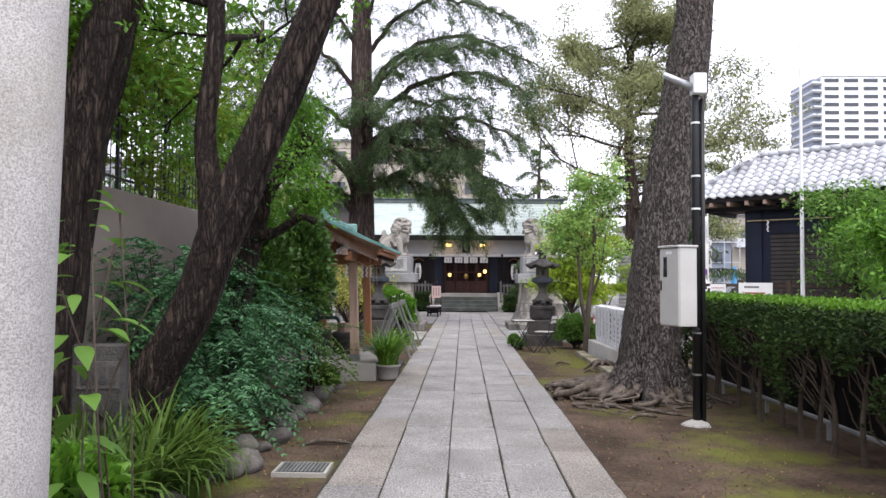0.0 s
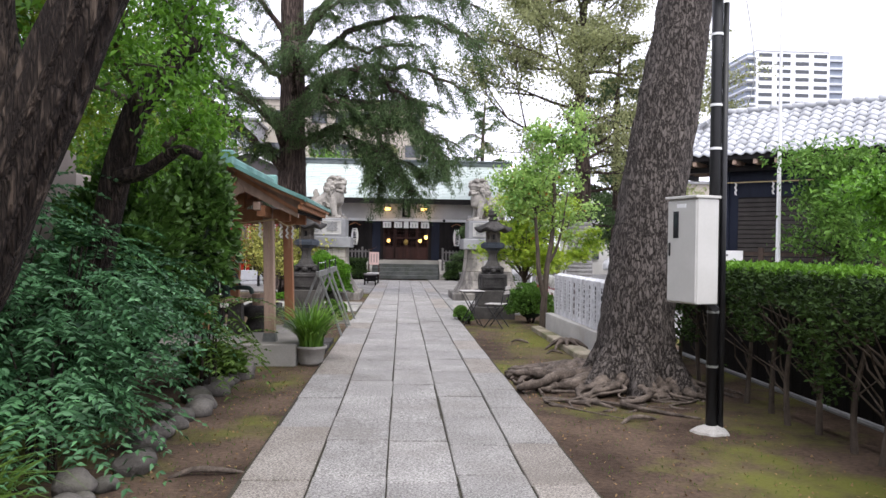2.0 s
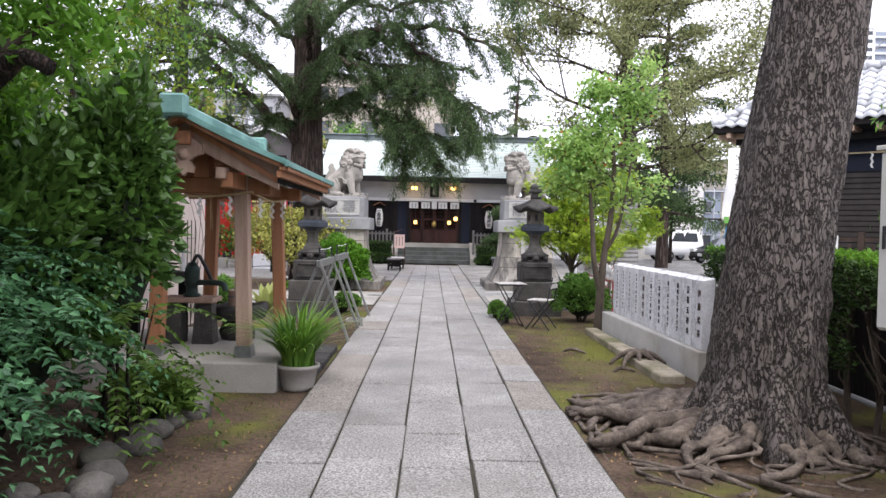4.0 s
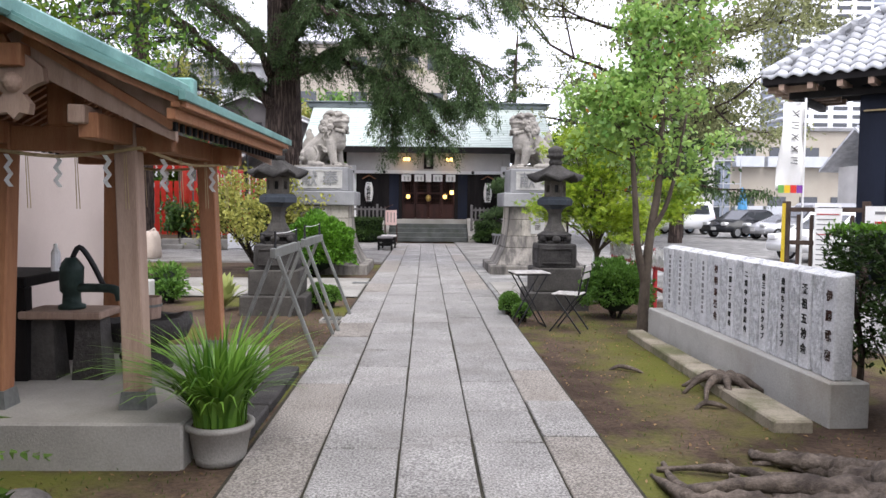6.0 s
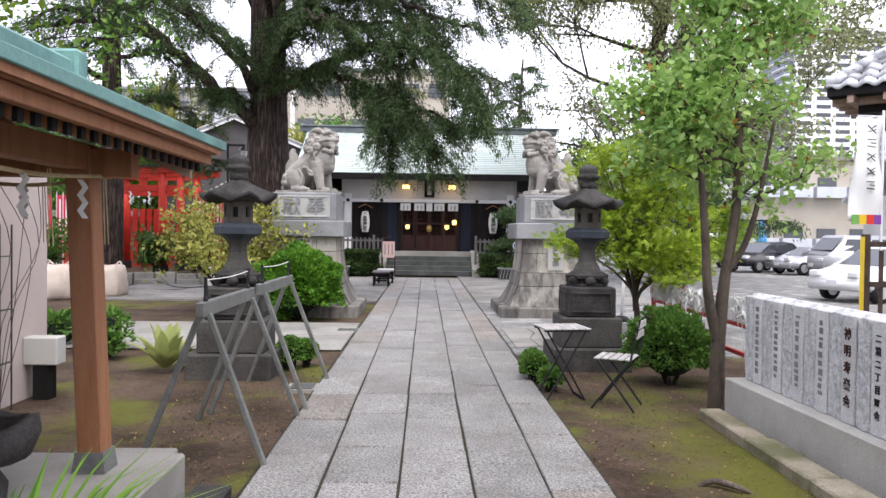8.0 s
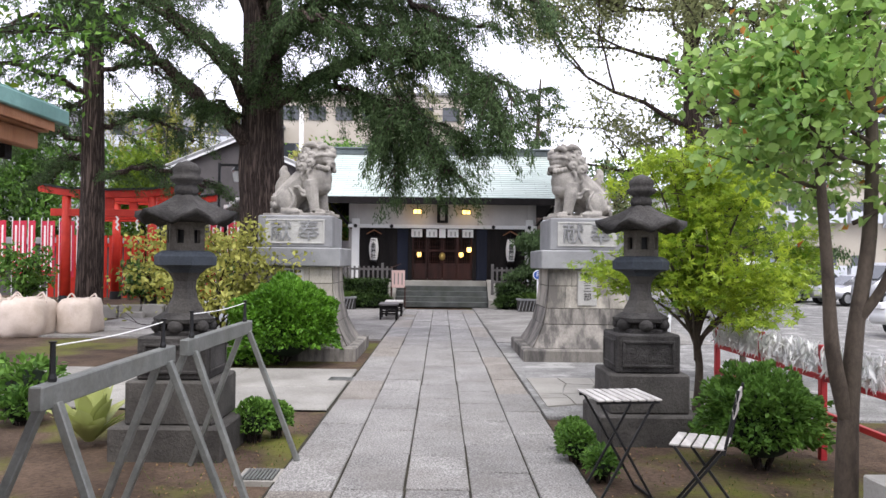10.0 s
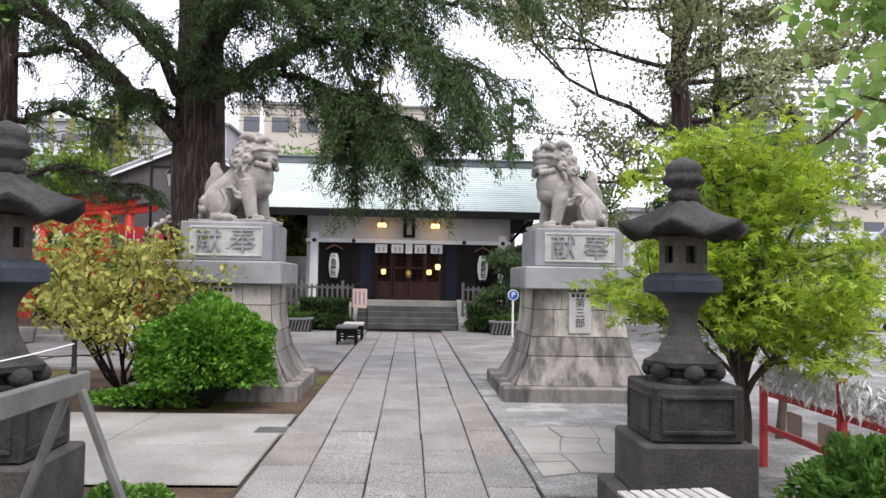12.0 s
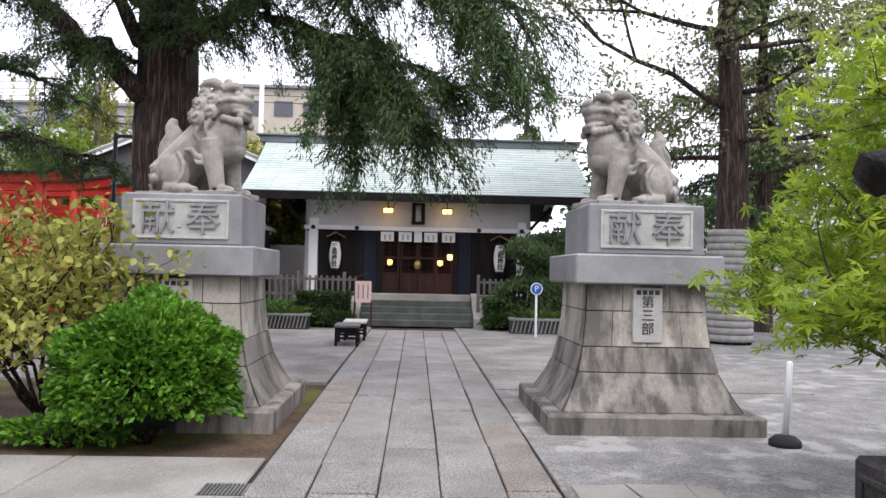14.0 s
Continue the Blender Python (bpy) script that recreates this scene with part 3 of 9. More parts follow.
for x0, x1 in ((-3.35, -1.95), (1.95, 3.35)):
    bm = boxed(SX + x0, SX + x1, WY + 0.02, WY + 0.08, 0.9, 3.03)
    k = int((x1 - x0) / 0.2)
    wpart("side_panel", bm, M_DARKWOOD, hall, "dark board panel")
    for i in range(k):
        wpart("board", boxed(SX + x0 + 0.2 * i + 0.01, SX + x0 + 0.2 * i + 0.185, WY, WY + 0.018, 0.93, 3.03, 0.004), M_DARKWOOD, hall)
for x0, x1 in ((-1.85, -1.35), (1.35, 1.85)):
    wpart("open_shutter", boxed(SX + x0 + 0.03, SX + x1 - 0.03, WY + 0.03, WY + 0.09, 0.93, 3.03, 0.01), M_NAVY, hall, "navy folded shutter")
# lattice doors
for i in range(4):
    x0, x1 = SX - 1.22 + 0.61 * i, SX - 1.22 + 0.61 * (i + 1)
    yy = WY + 0.1 + (0.06 if i in (1, 2) else 0)
    if i in (1, 2):
        x0 += 0.02
    bm = bmesh.new()
    for a, b in ((x0, x0 + 0.07), (x1 - 0.07, x1)):
        box(bm, a, b, yy, yy + 0.05, 0.95, 3.0, 0.006)
    for z in (0.95, 1.55, 2.1, 2.92):
        box(bm, x0 + 0.07, x1 - 0.07, yy, yy + 0.05, z, z + 0.08, 0.004)
    box(bm, x0 + 0.07, x1 - 0.07, yy + 0.015, yy + 0.035, 1.03, 1.55)
    door = wpart("door", bm, M_REDWOOD, hall, "red-brown lattice door")
    bm = bmesh.new()
    for k in range(5):
        xx = x0 + 0.07 + (x1 - x0 - 0.14) * (k + 0.5) / 5
        box(bm, xx - 0.01, xx + 0.01, yy + 0.01, yy + 0.03, 1.63, 2.92)
    for k in range(6):
        zz = 1.7 + 0.2 * k
        box(bm, x0 + 0.07, x1 - 0.07, yy + 0.012, yy + 0.028, zz - 0.008, zz + 0.008)
    bmesh.ops.translate(bm, verts=bm.verts, vec=(-hall.location.x, -hall.location.y, 0))
    part("lattice", bm, M_REDWOOD, door)
for x in (-1.03, -0.43, 0.43, 1.03):
    bm = boxed(SX + x - 0.22, SX + x + 0.22, WY - 0.06, WY - 0.045, 2.68, 3.0)
    wpart("paper_curtain", bm, M_PAPER, hall, "white paper curtain with a dark crest")
    for dx in (-0.08, 0.09):
        wpart("crest", boxed(SX + x + dx - 0.03, SX + x + dx + 0.03, WY - 0.068, WY - 0.062, 2.72, 2.9), M_PANEL, hall, "faded grey mark")
bm = boxed(SX - 0.13, SX + 0.13, WY - 0.09, WY - 0.075, 2.66, 3.06)
wpart("paper_curtain", bm, M_PAPER, hall, "white paper curtain in the middle")
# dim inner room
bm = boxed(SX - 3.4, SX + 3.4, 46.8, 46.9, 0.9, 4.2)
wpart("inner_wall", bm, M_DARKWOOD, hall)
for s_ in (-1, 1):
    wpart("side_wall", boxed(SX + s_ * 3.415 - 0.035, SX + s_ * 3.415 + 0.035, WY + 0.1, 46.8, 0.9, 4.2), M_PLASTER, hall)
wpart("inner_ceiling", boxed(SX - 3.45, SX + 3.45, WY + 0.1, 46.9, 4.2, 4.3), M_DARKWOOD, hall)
bm = bmesh.new()
lathe(bm, [(0.02, 0.32), (0.1, 0.26), (0.13, 0.15), (0.1, 0.04), (0.03, 0)], 12, (SX, WY - 0.1, 1.75))
wpart("gold_ornament", bm, surf("dull_gold", (0.35, 0.24, 0.07), (0.5, 0.36, 0.12), 6, 0.4, 0.1, metal=0.7), hall, "small round gold ornament")
# name board under the eave
bm = boxed(SX - 0.22, SX + 0.22, WY - 0.28, WY - 0.2, 3.25, 3.98, 0.02)
wpart("name_board", bm, M_DARKWOOD, hall, "dark carved name board")
wpart("name_strip", boxed(SX - 0.09, SX + 0.09, WY - 0.29, WY - 0.281, 3.35, 3.88), M_PLINTH, hall, "worn gilt lettering strip")
# crest roundels and paper lanterns
for x in (-2.75, 2.75):
    lan = thing("paper_lantern", (SX + x, WY - 0.2, 1.72), "white paper lantern with black writing hung on dark boards", "paper lantern", "shrine paper lanterns")
    bm = bmesh.new()
    pr = [(0.1, 0.0), (0.13, 0.02)]
    for k in range(9):
        z = 0.06 + 0.09 * k
        pr += [(0.2 - 0.05 * abs(k - 4) ** 2 / 16, z), (0.19 - 0.05 * abs(k - 4) ** 2 / 16, z + 0.045)]
    pr += [(0.13, 0.88), (0.1, 0.9)]
    lathe(bm, pr, 20)
    part("paper_body", bm, M_PAPER, lan, "ribbed white paper", True)
    for z, r in ((-0.05, 0.12), (0.88, 0.12)):
        bm = bmesh.new()
        lathe(bm, [(r, z), (r, z + 0.07)], 16)
        part("rim", bm, M_BLACK, lan, "black rim")
    for k, ch in enumerate("天祖神社"):
        writing(ch, 0.2, pose(0, -0.225, 0.74 - 0.195 * k, 90), M_INK, lan, bold=0.005)
    bm = bmesh.new()
    for s in (-1, 1):
        slant(bm, (0, 0.05, 1.22), (s * 0.3, 0.05, 1.06), 0.2, 0.03)
    part("little_roof", bm, M_CEDARWOOD, lan, "small wooden hood")
    part("hook", bar((0, 0, 0.95), (0, 0, 1.22), 0.015, 0.015, up=(0, 1, 0)), M_BLACK, lan)
for x in (-1.0, 0.95):
    lamp = thing("eave_lamp", (SX + x, 41.6, 3.55), "glowing yellow square lamp under the shrine eaves", "lamp", "eave lamps")
    part("shade", boxed(-0.15, 0.15, -0.1, 0.1, 0.04, 0.2, 0.01), M_LAMP, lamp, "glowing amber glass")
    bm = boxed(-0.18, 0.18, -0.13, 0.13, 0.2, 0.24)
    for sx in (-0.165, 0, 0.165):
        box(bm, sx - 0.01, sx + 0.01, -0.125, -0.105, 0.02, 0.2)
    box(bm, -0.18, 0.18, -0.125, -0.105, 0.02, 0.04)
    part("frame", bm, M_BLACK, lamp)
    part("stem", boxed(-0.015, 0.015, -0.015, 0.015, 0.24, 0.62), M_BLACK, lamp)
for x, z in ((-0.95, 2.0), (0.78, 2.0), (1.08, 2.2)):
    lamp = thing("hanging_lamp", (SX + x, WY + (0.45 if x < 0.9 else -0.25), z - 0.12), "small glowing hanging lamp in the doorway", "lamp", "doorway lamps")
    bm = bmesh.new()
    lathe(bm, [(0.05, 0), (0.085, 0.03), (0.09, 0.16), (0.06, 0.2)], 10)
    part("shade", bm, M_LAMP, lamp, "glowing amber glass")
    bm = bmesh.new()
    lathe(bm, [(0.13, 0.19), (0.03, 0.27), (0.012, 0.3), (0.012, 1.0 + 2.0 - z)], 8)
    part("cap", bm, M_BLACK, lamp)
# roof
def roof_line(y0, z0, y1, z1, n, sag=0.10):
    out = []
    for i in range(n + 1):
        t = i / n
        out.append((y0 + (y1 - y0) * t, z0 + (z1 - z0) * t - sag * math.sin(math.pi * t)))
    return out


N = 22
for face, (ye, yr) in (("front", (40.95, 45.0)), ("back", (49.2, 45.0))):
    line = roof_line(ye, 4.2, yr, 6.5, N)
    bm = bmesh.new()
    for i in range(N):
        (ya, za), (yb, zb) = line[i], line[i + 1]
        k = int(2 * RX / 0.9)
        off = 0.45 * (i % 2)
        xs = [SX - RX] + [SX - RX + off + 0.9 * j for j in range(0 if off else 1, k + 1) if SX - RX + off + 0.9 * j < SX + RX - 0.1] + [SX + RX]
        for xa, xb in zip(xs, xs[1:]):
            v = [bm.verts.new(p) for p in ((xa + 0.004, ya, za + 0.028), (xb - 0.004, ya, za + 0.028), (xb - 0.004, yb, zb + 0.006), (xa + 0.004, yb, zb + 0.006), (xa + 0.004, ya, za - 0.02), (xb - 0.004, ya, za - 0.02))]
            bm.faces.new((v[0], v[1], v[2], v[3]))
            bm.faces.new((v[4], v[5], v[1], v[0]))
            if face == "front":
                wpart("copper_sheet", bm, M_COPPER_ROOF, hall)
                bm = bmesh.new()
    if face == "back":
        wpart("rear_roof", bm, M_COPPER_ROOF, hall, "pale verdigris copper sheet roof in courses")["kind"] = "stuff"
    else:
        bm.free()
    bm = bmesh.new()
    under = [(y, z - 0.02) for y, z in line] + [(y, z - 0.26) for y, z in reversed(line)]
    extrude_poly(bm, under, 0, SX - RX + 0.05, SX + RX - 0.05)
    wpart("roof_deck", bm, M_DARKWOOD, hall, "dark brown eave boards")
for i in range(36):
    x = SX - 5.5 + 11.0 * i / 35
    wpart("rafter", bar((x, 41.3, 4.03), (x, 42.2, 4.52), 0.09, 0.11), M_DARKWOOD, hall)
wpart("ridge", boxed(SX - 5.95, SX + 5.95, 44.72, 45.28, 6.36, 6.62, 0.03), M_COPPER_RIDGE, hall, "dull green copper ridge box")
wpart("ridge_cap", boxed(SX - 6.08, SX + 6.08, 44.64, 45.36, 6.62, 6.69, 0.02), M_COPPER_RIDGE, hall)
for s in (-1, 1):
    bm = bmesh.new()
    line = roof_line(41.0, 4.05, 45.0, 6.35, 8)
    extrude_poly(bm, [(y, z + 0.12) for y, z in line] + [(y, z - 0.2) for y, z in reversed(line)], 0, SX + s * RX - 0.04, SX + s * RX + 0.04)
    wpart("bargeboard", bm, M_DARKWOOD, hall)
    wpart("brace", bar((SX + s * 3.65, WY, 3.0), (SX + s * 4.5, WY, 3.95), 0.1, 0.14, up=(0, 1, 0)), M_DARKWOOD, hall)
wpart("back_wall", boxed(SX - 3.8, SX + 3.8, 48.6, 48.8, 0.9, 4.6), M_PLASTER, hall)
for s in (-1, 1):
    wpart("flank_wall", boxed(SX + s * 3.72 - 0.08, SX + s * 3.72 + 0.08, 42.2, 48.6, 0.9, 4.6), M_PLASTER, hall)
    bm = bmesh.new()
    extrude_poly(bm, [(41.9, 4.35), (48.4, 4.35), (45.0, 6.2)], 0, SX + s * 5.3 - 0.03, SX + s * 5.3 + 0.03)
    wpart("gable_wall", bm, M_PLASTER, hall)


# ---- guardian statues on tall pedestals ----
def pedestal(x0, x1, y0, y1, mirror):
    cx, cy = (x0 + x1) / 2, (y0 + y1) / 2
    ped = thing("statue_pedestal", (cx, cy, 0), "tall flared stone pedestal with a grey carved top block", "pedestal", "guardian pedestals")
    hw, hd = (x1 - x0) / 2, (y1 - y0) / 2
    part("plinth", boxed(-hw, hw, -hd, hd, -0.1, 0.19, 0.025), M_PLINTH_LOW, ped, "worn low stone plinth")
    # flared courses, each block on its own
    prof = [(0.19, 0.99), (0.40, 0.87), (0.60, 0.785), (0.88, 0.72), (1.18, 0.685), (1.42, 0.675), (1.58, 0.67)]
    courses = [(0.19, 0.60, 1), (0.60, 0.88, 1), (0.88, 1.28, 4), (1.28, 1.58, 3)]

    def half(z):
        for (a, p), (b, q) in zip(prof, prof[1:]):
            if a <= z <= b:
                return p + (q - p) * (z - a) / (b - a)
        return prof[-1][1]
    core = bmesh.new()
    rings = []
    for z, w in prof:
        rings.append([core.verts.new((sx * (w - 0.02), sy * (w - 0.02) * hd / hw, z)) for sx, sy in ((-1, -1), (1, -1), (1, 1), (-1, 1))])
    for a, b in zip(rings, rings[1:]):
        for k in range(4):
            core.faces.new((a[k], a[(k + 1) % 4], b[(k + 1) % 4], b[k]))
    core.faces.new(list(reversed(rings[0])))
    core.faces.new(rings[-1])
    part("core", core, M_JOINT, ped)
    for ci, (za, zb, n) in enumerate(courses):
        zs = [za + 0.006, (za * 2 + zb) / 3, (za + 2 * zb) / 3, zb - 0.006]
        for side in range(4):
            cuts = [0.0, 1.0] if n == 1 else ([0, 0.22, 0.5, 0.78, 1.0] if n == 4 else [0, 0.3, 0.7, 1.0])
            for ua, ub in zip(cuts, cuts[1:]):
                bm = bmesh.new()
                out, inn = [], []
                for z in zs:
                    w = half(z)
                    for dst, ww in ((out, w), (inn, w - 0.05)):
                        row = []
                        for u in (ua, ub):
                            g = 0.005 if 0 < u < 1 else 0
                            uu = -1 + 2 * u
                            xx = uu * ww + (g if u == ua else -g)
                            row.append(bm.verts.new((xx, -ww * hd / hw, z)))
                        dst.append(row)
                for i in range(len(zs) - 1):
                    bm.faces.new((out[i][0], out[i][1], out[i + 1][1], out[i + 1][0]))
                    bm.faces.new((out[i][0], out[i + 1][0], inn[i + 1][0], inn[i][0]))
                    bm.faces.new((out[i][1], inn[i][1], inn[i + 1][1], out[i + 1][1]))
                bm.faces.new((out[-1][0], out[-1][1], inn[-1][1], inn[-1][0]))
                bm.faces.new((out[0][0], inn[0][0], inn[0][1], out[0][1]))
                bmesh.ops.rotate(bm, verts=bm.verts, cent=(0, 0, 0), matrix=Matrix.Rotation(side * math.pi / 2, 3, "Z"))
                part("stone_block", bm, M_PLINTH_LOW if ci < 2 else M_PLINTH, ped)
    part("tablet", boxed(-0.17, 0.17, -0.69 * hd / hw - 0.05, -0.55, 0.93, 1.55, 0.008), M_PANEL, ped, "upright stone tablet with an inscription")
    for k, ch in enumerate("第三部" if mirror else ""):
        writing(ch, 0.15, pose(0, -0.69 * hd / hw - 0.052, 1.38 - 0.15 * k, 90), M_LANTERN, ped)
    for k in range(4):
        part("inscription", boxed(-0.13 + 0.07 * k, -0.08 + 0.07 * k, -0.69 * hd / hw - 0.054, -0.69 * hd / hw - 0.049, 1.47, 1.52), M_LANTERN, ped, "worn letters")
    part("cap_slab", boxed(-0.84, 0.84, -0.84, 0.84, 1.58, 1.92, 0.02), M_PLINTH_GREY, ped, "smooth grey granite slab")
    part("top_block", boxed(-0.67, 0.67, -0.67, 0.67, 1.92, 2.5, 0.02), M_PLINTH_GREY, ped, "grey granite block")
    bm = bmesh.new()
    for a, b, c, d in ((-0.53, 0.53, 2.40, 2.43), (-0.53, 0.53, 1.99, 2.02), (-0.53, -0.50, 2.02, 2.40), (0.50, 0.53, 2.02, 2.40)):
        box(bm, a, b, -0.69, -0.66, c, d, 0.004)
    part("panel_frame", bm, M_PANEL, ped, "raised frame of the carved panel")
    part("carved_panel", boxed(-0.50, 0.50, -0.676, -0.66, 2.02, 2.40), M_PANEL, ped, "pale carved panel")
    writing("奉", 0.40, pose(0.25, -0.69, 2.2, 90), M_PLINTH_GREY, ped, depth=0.015)
    writing("献", 0.40, pose(-0.25, -0.69, 2.2, 90), M_PLINTH_GREY, ped, depth=0.015)
    return cx, cy


def guardian(cx, cy, z, mirror):
    """A seated lion-dog looking along +x (mirror: -x, with its mouth open)."""
    bm = bmesh.new()

    def egg(c, r, rot=(0, 0, 0)):
        res = bmesh.ops.create_icosphere(bm, subdivisions=3, radius=1.0)
        m = Matrix.LocRotScale(c, Euler([radians(a) for a in rot]), r)
        bmesh.ops.transform(bm, matrix=m, verts=res["verts"])

    def limb(pts, rad, seg=14):
        tube(bm, smooth_line(pts, 4), np.interp(np.linspace(0, 1, 4 * (len(pts) - 1) + 1), np.linspace(0, 1, len(pts)), rad).tolist(), seg)

    def curl(c, r, out):
        """A snail curl: a coil lying against the body round a small boss."""
        o = Vector(out).normalized()
        u = o.orthogonal().normalized()
        w = o.cross(u)
        c = Vector(c)
        pts = []
        for k in range(19):
            an = k * 0.66
            rr = r * (1.0 - 0.038 * k)
            pts.append(c + (u * math.cos(an) + w * math.sin(an)) * rr + o * (0.0022 * k))
        tube(bm, pts, [r * 0.26] * 19, 7)
        egg(c + o * 0.012, (r * 0.3,) * 3)
        egg(c - o * r * 0.5, (r * 0.95,) * 3)

    box(bm, -0.6, 0.62, -0.31, 0.31, 0, 0.06)
    limb([(-0.3, 0, 0.30), (-0.1, 0, 0.50), (0.12, 0, 0.68), (0.3, 0, 0.86)], [0.26, 0.25, 0.26, 0.22])
    egg((0.33, 0, 0.68), (0.25, 0.25, 0.3), (0, 10, 0))     # chest
    egg((0.4, 0, 0.56), (0.17, 0.2, 0.16))
    egg((-0.3, 0, 0.27), (0.23, 0.26, 0.25))                # rump
    for s in (-1, 1):
        egg((-0.18, 0.2 * s, 0.28), (0.19, 0.12, 0.235), (0, -18, 0))
        limb([(-0.12, 0.24 * s, 0.5), (0.0, 0.29 * s, 0.36), (-0.02, 0.3 * s, 0.2), (-0.12, 0.28 * s, 0.1)], [0.02, 0.028, 0.028, 0.02], 8)
        limb([(-0.24, 0.24 * s, 0.1), (-0.1, 0.26 * s, 0.09), (0.06, 0.26 * s, 0.085)], [0.08, 0.075, 0.06])
        egg((0.28, 0.17 * s, 0.6), (0.16, 0.11, 0.19))
        limb([(0.28, 0.16 * s, 0.62), (0.3, 0.19 * s, 0.45), (0.34, 0.19 * s, 0.25), (0.37, 0.19 * s, 0.09)], [0.14, 0.12, 0.095, 0.085])
        for j in range(3):
            egg((0.47, (0.135 + 0.055 * j) * s, 0.085), (0.075, 0.035, 0.042))
            egg((0.08, (0.21 + 0.05 * j) * s, 0.085), (0.06, 0.03, 0.04))
        limb([(0.24, 0.24 * s, 0.42), (0.14, 0.26 * s, 0.46), (0.08, 0.26 * s, 0.52), (-0.02, 0.25 * s, 0.53)], [0.05, 0.035, 0.028, 0.01], 8)
        limb([(0.24, 0.25 * s, 0.38), (0.16, 0.27 * s, 0.38), (0.11, 0.27 * s, 0.44)], [0.035, 0.026, 0.008], 8)
        limb([(0.36, 0.14 * s, 1.26), (0.3, 0.19 * s, 1.3), (0.22, 0.22 * s, 1.29), (0.13, 0.23 * s, 1.25)], [0.05, 0.065, 0.05, 0.015], 10)
        limb([(0.4, 0.18 * s, 1.22), (0.5, 0.15 * s, 1.27), (0.58, 0.08 * s, 1.24)], [0.04, 0.05, 0.03], 9)
        egg((0.54, 0.11 * s, 1.18), (0.045, 0.04, 0.035))
        limb([(0.38, 0.2 * s, 1.08), (0.48, 0.18 * s, 1.11), (0.58, 0.11 * s, 1.1)], [0.03, 0.035, 0.03], 8)
        for j in range(4):
            egg((0.42 + 0.055 * j, (0.19 - 0.022 * j) * s, 0.89 - 0.012 * j), (0.042, 0.042, 0.05))
        for c, r, out in (((0.2, 0.2, 1.18), 0.068, (-0.2, 1, 0.3)), ((0.17, 0.235, 1.04), 0.078, (-0.1, 1, 0.1)), ((0.15, 0.245, 0.89), 0.078, (-0.1, 1, 0)), ((0.31, 0.225, 1.1), 0.062, (0.2, 1, 0.1)),
                          ((0.3, 0.24, 0.96), 0.068, (0.15, 1, 0)), ((0.03, 0.18, 0.93), 0.068, (-0.8, 1, 0.2)), ((0.06, 0.15, 1.08), 0.068, (-0.8, 1, 0.2)), ((0.1, 0.1, 1.22), 0.062, (-1, 0.7, 0.5)), ((-0.02, 0.08, 0.99), 0.068, (-1, 0.5, 0.2))):
            curl((c[0], c[1] * 1.08 * s, c[2]), r * 1.14, (out[0], out[1] * s, out[2]))
        for c, r in (((-0.44, 0.2, 0.33), 0.066), ((-0.42, 0.23, 0.2), 0.062), ((-0.5, 0.13, 0.24), 0.066), ((-0.5, 0.13, 0.12), 0.058), ((-0.47, 0.1, 0.39), 0.06)):
            curl((c[0], c[1] * s, c[2]), r, (-0.7, 0.8 * s, 0.1))
        limb([(0.2, 0.23 * s, 0.84), (0.12, 0.26 * s, 0.74), (0.14, 0.26 * s, 0.64)], [0.045, 0.035, 0.01], 8)
        limb([(0.3, 0.25 * s, 0.86), (0.25, 0.27 * s, 0.77), (0.27, 0.27 * s, 0.68)], [0.04, 0.03, 0.01], 8)
    egg((0.33, 0, 1.1), (0.24, 0.22, 0.22))                 # skull
    egg((0.48, 0, 1.04), (0.15, 0.17, 0.1))
    egg((0.2, 0, 1.02), (0.2, 0.22, 0.24))                  # mane mass
    egg((0.36, 0, 1.25), (0.17, 0.16, 0.08))
    egg((0.52, 0, 1.12), (0.15, 0.16, 0.09))                # muzzle
    egg((0.61, 0, 1.19), (0.06, 0.09, 0.06))                # nose
    egg((0.52, 0, 0.95 if mirror else 0.985), (0.13, 0.155, 0.05), (0, 10 if mirror else 0, 0))
    for k in range(5):
        egg((0.58, -0.1 + 0.05 * k, 0.92 if mirror else 0.94), (0.045, 0.034, 0.055))
    for k in range(4):
        curl((0.36 + 0.07 * (k % 2), 0.12 - 0.08 * k, 1.32), 0.045, (0.4, 0, 1))
    limb([(-0.38, 0, 0.3), (-0.4, 0, 0.55), (-0.32, 0, 0.72), (-0.36, 0, 0.84), (-0.33, 0, 0.95)], [0.1, 0.12, 0.1, 0.085, 0.035])
    for s in (-1, 1):
        limb([(-0.42, 0.07 * s, 0.4), (-0.42, 0.1 * s, 0.6), (-0.35, 0.08 * s, 0.76), (-0.38, 0.04 * s, 0.9)], [0.03, 0.035, 0.03, 0.012], 8)
    if mirror:
        bmesh.ops.scale(bm, verts=bm.verts, vec=(-1, 1, 1))
        bmesh.ops.reverse_faces(bm, faces=bm.faces)
    ob = part("guardian_statue", bm, M_STATUE, None, smooth=True)
    rm = ob.modifiers.new("fuse", "REMESH")
    rm.mode, rm.voxel_size, rm.use_smooth_shade = "VOXEL", 0.011, True
    ob.matrix_basis = pose(cx, cy, z, 0, 0, 16 if mirror else -16) @ Matrix.Diagonal((1.04, 1.06, 1.03, 1))
    return tagged(ob, "weathered grey stone guardian lion-dog seated on a pedestal", "statue", "guardian statues")


for x0, x1, mir in ((-3.75, -1.4, False), (1.5, 3.85, True)):
    cx, cy = pedestal(x0, x1, 24.55, 26.95, mir)
    guardian(cx + (0.02 if mir else -0.02), cy, 2.502, mir)


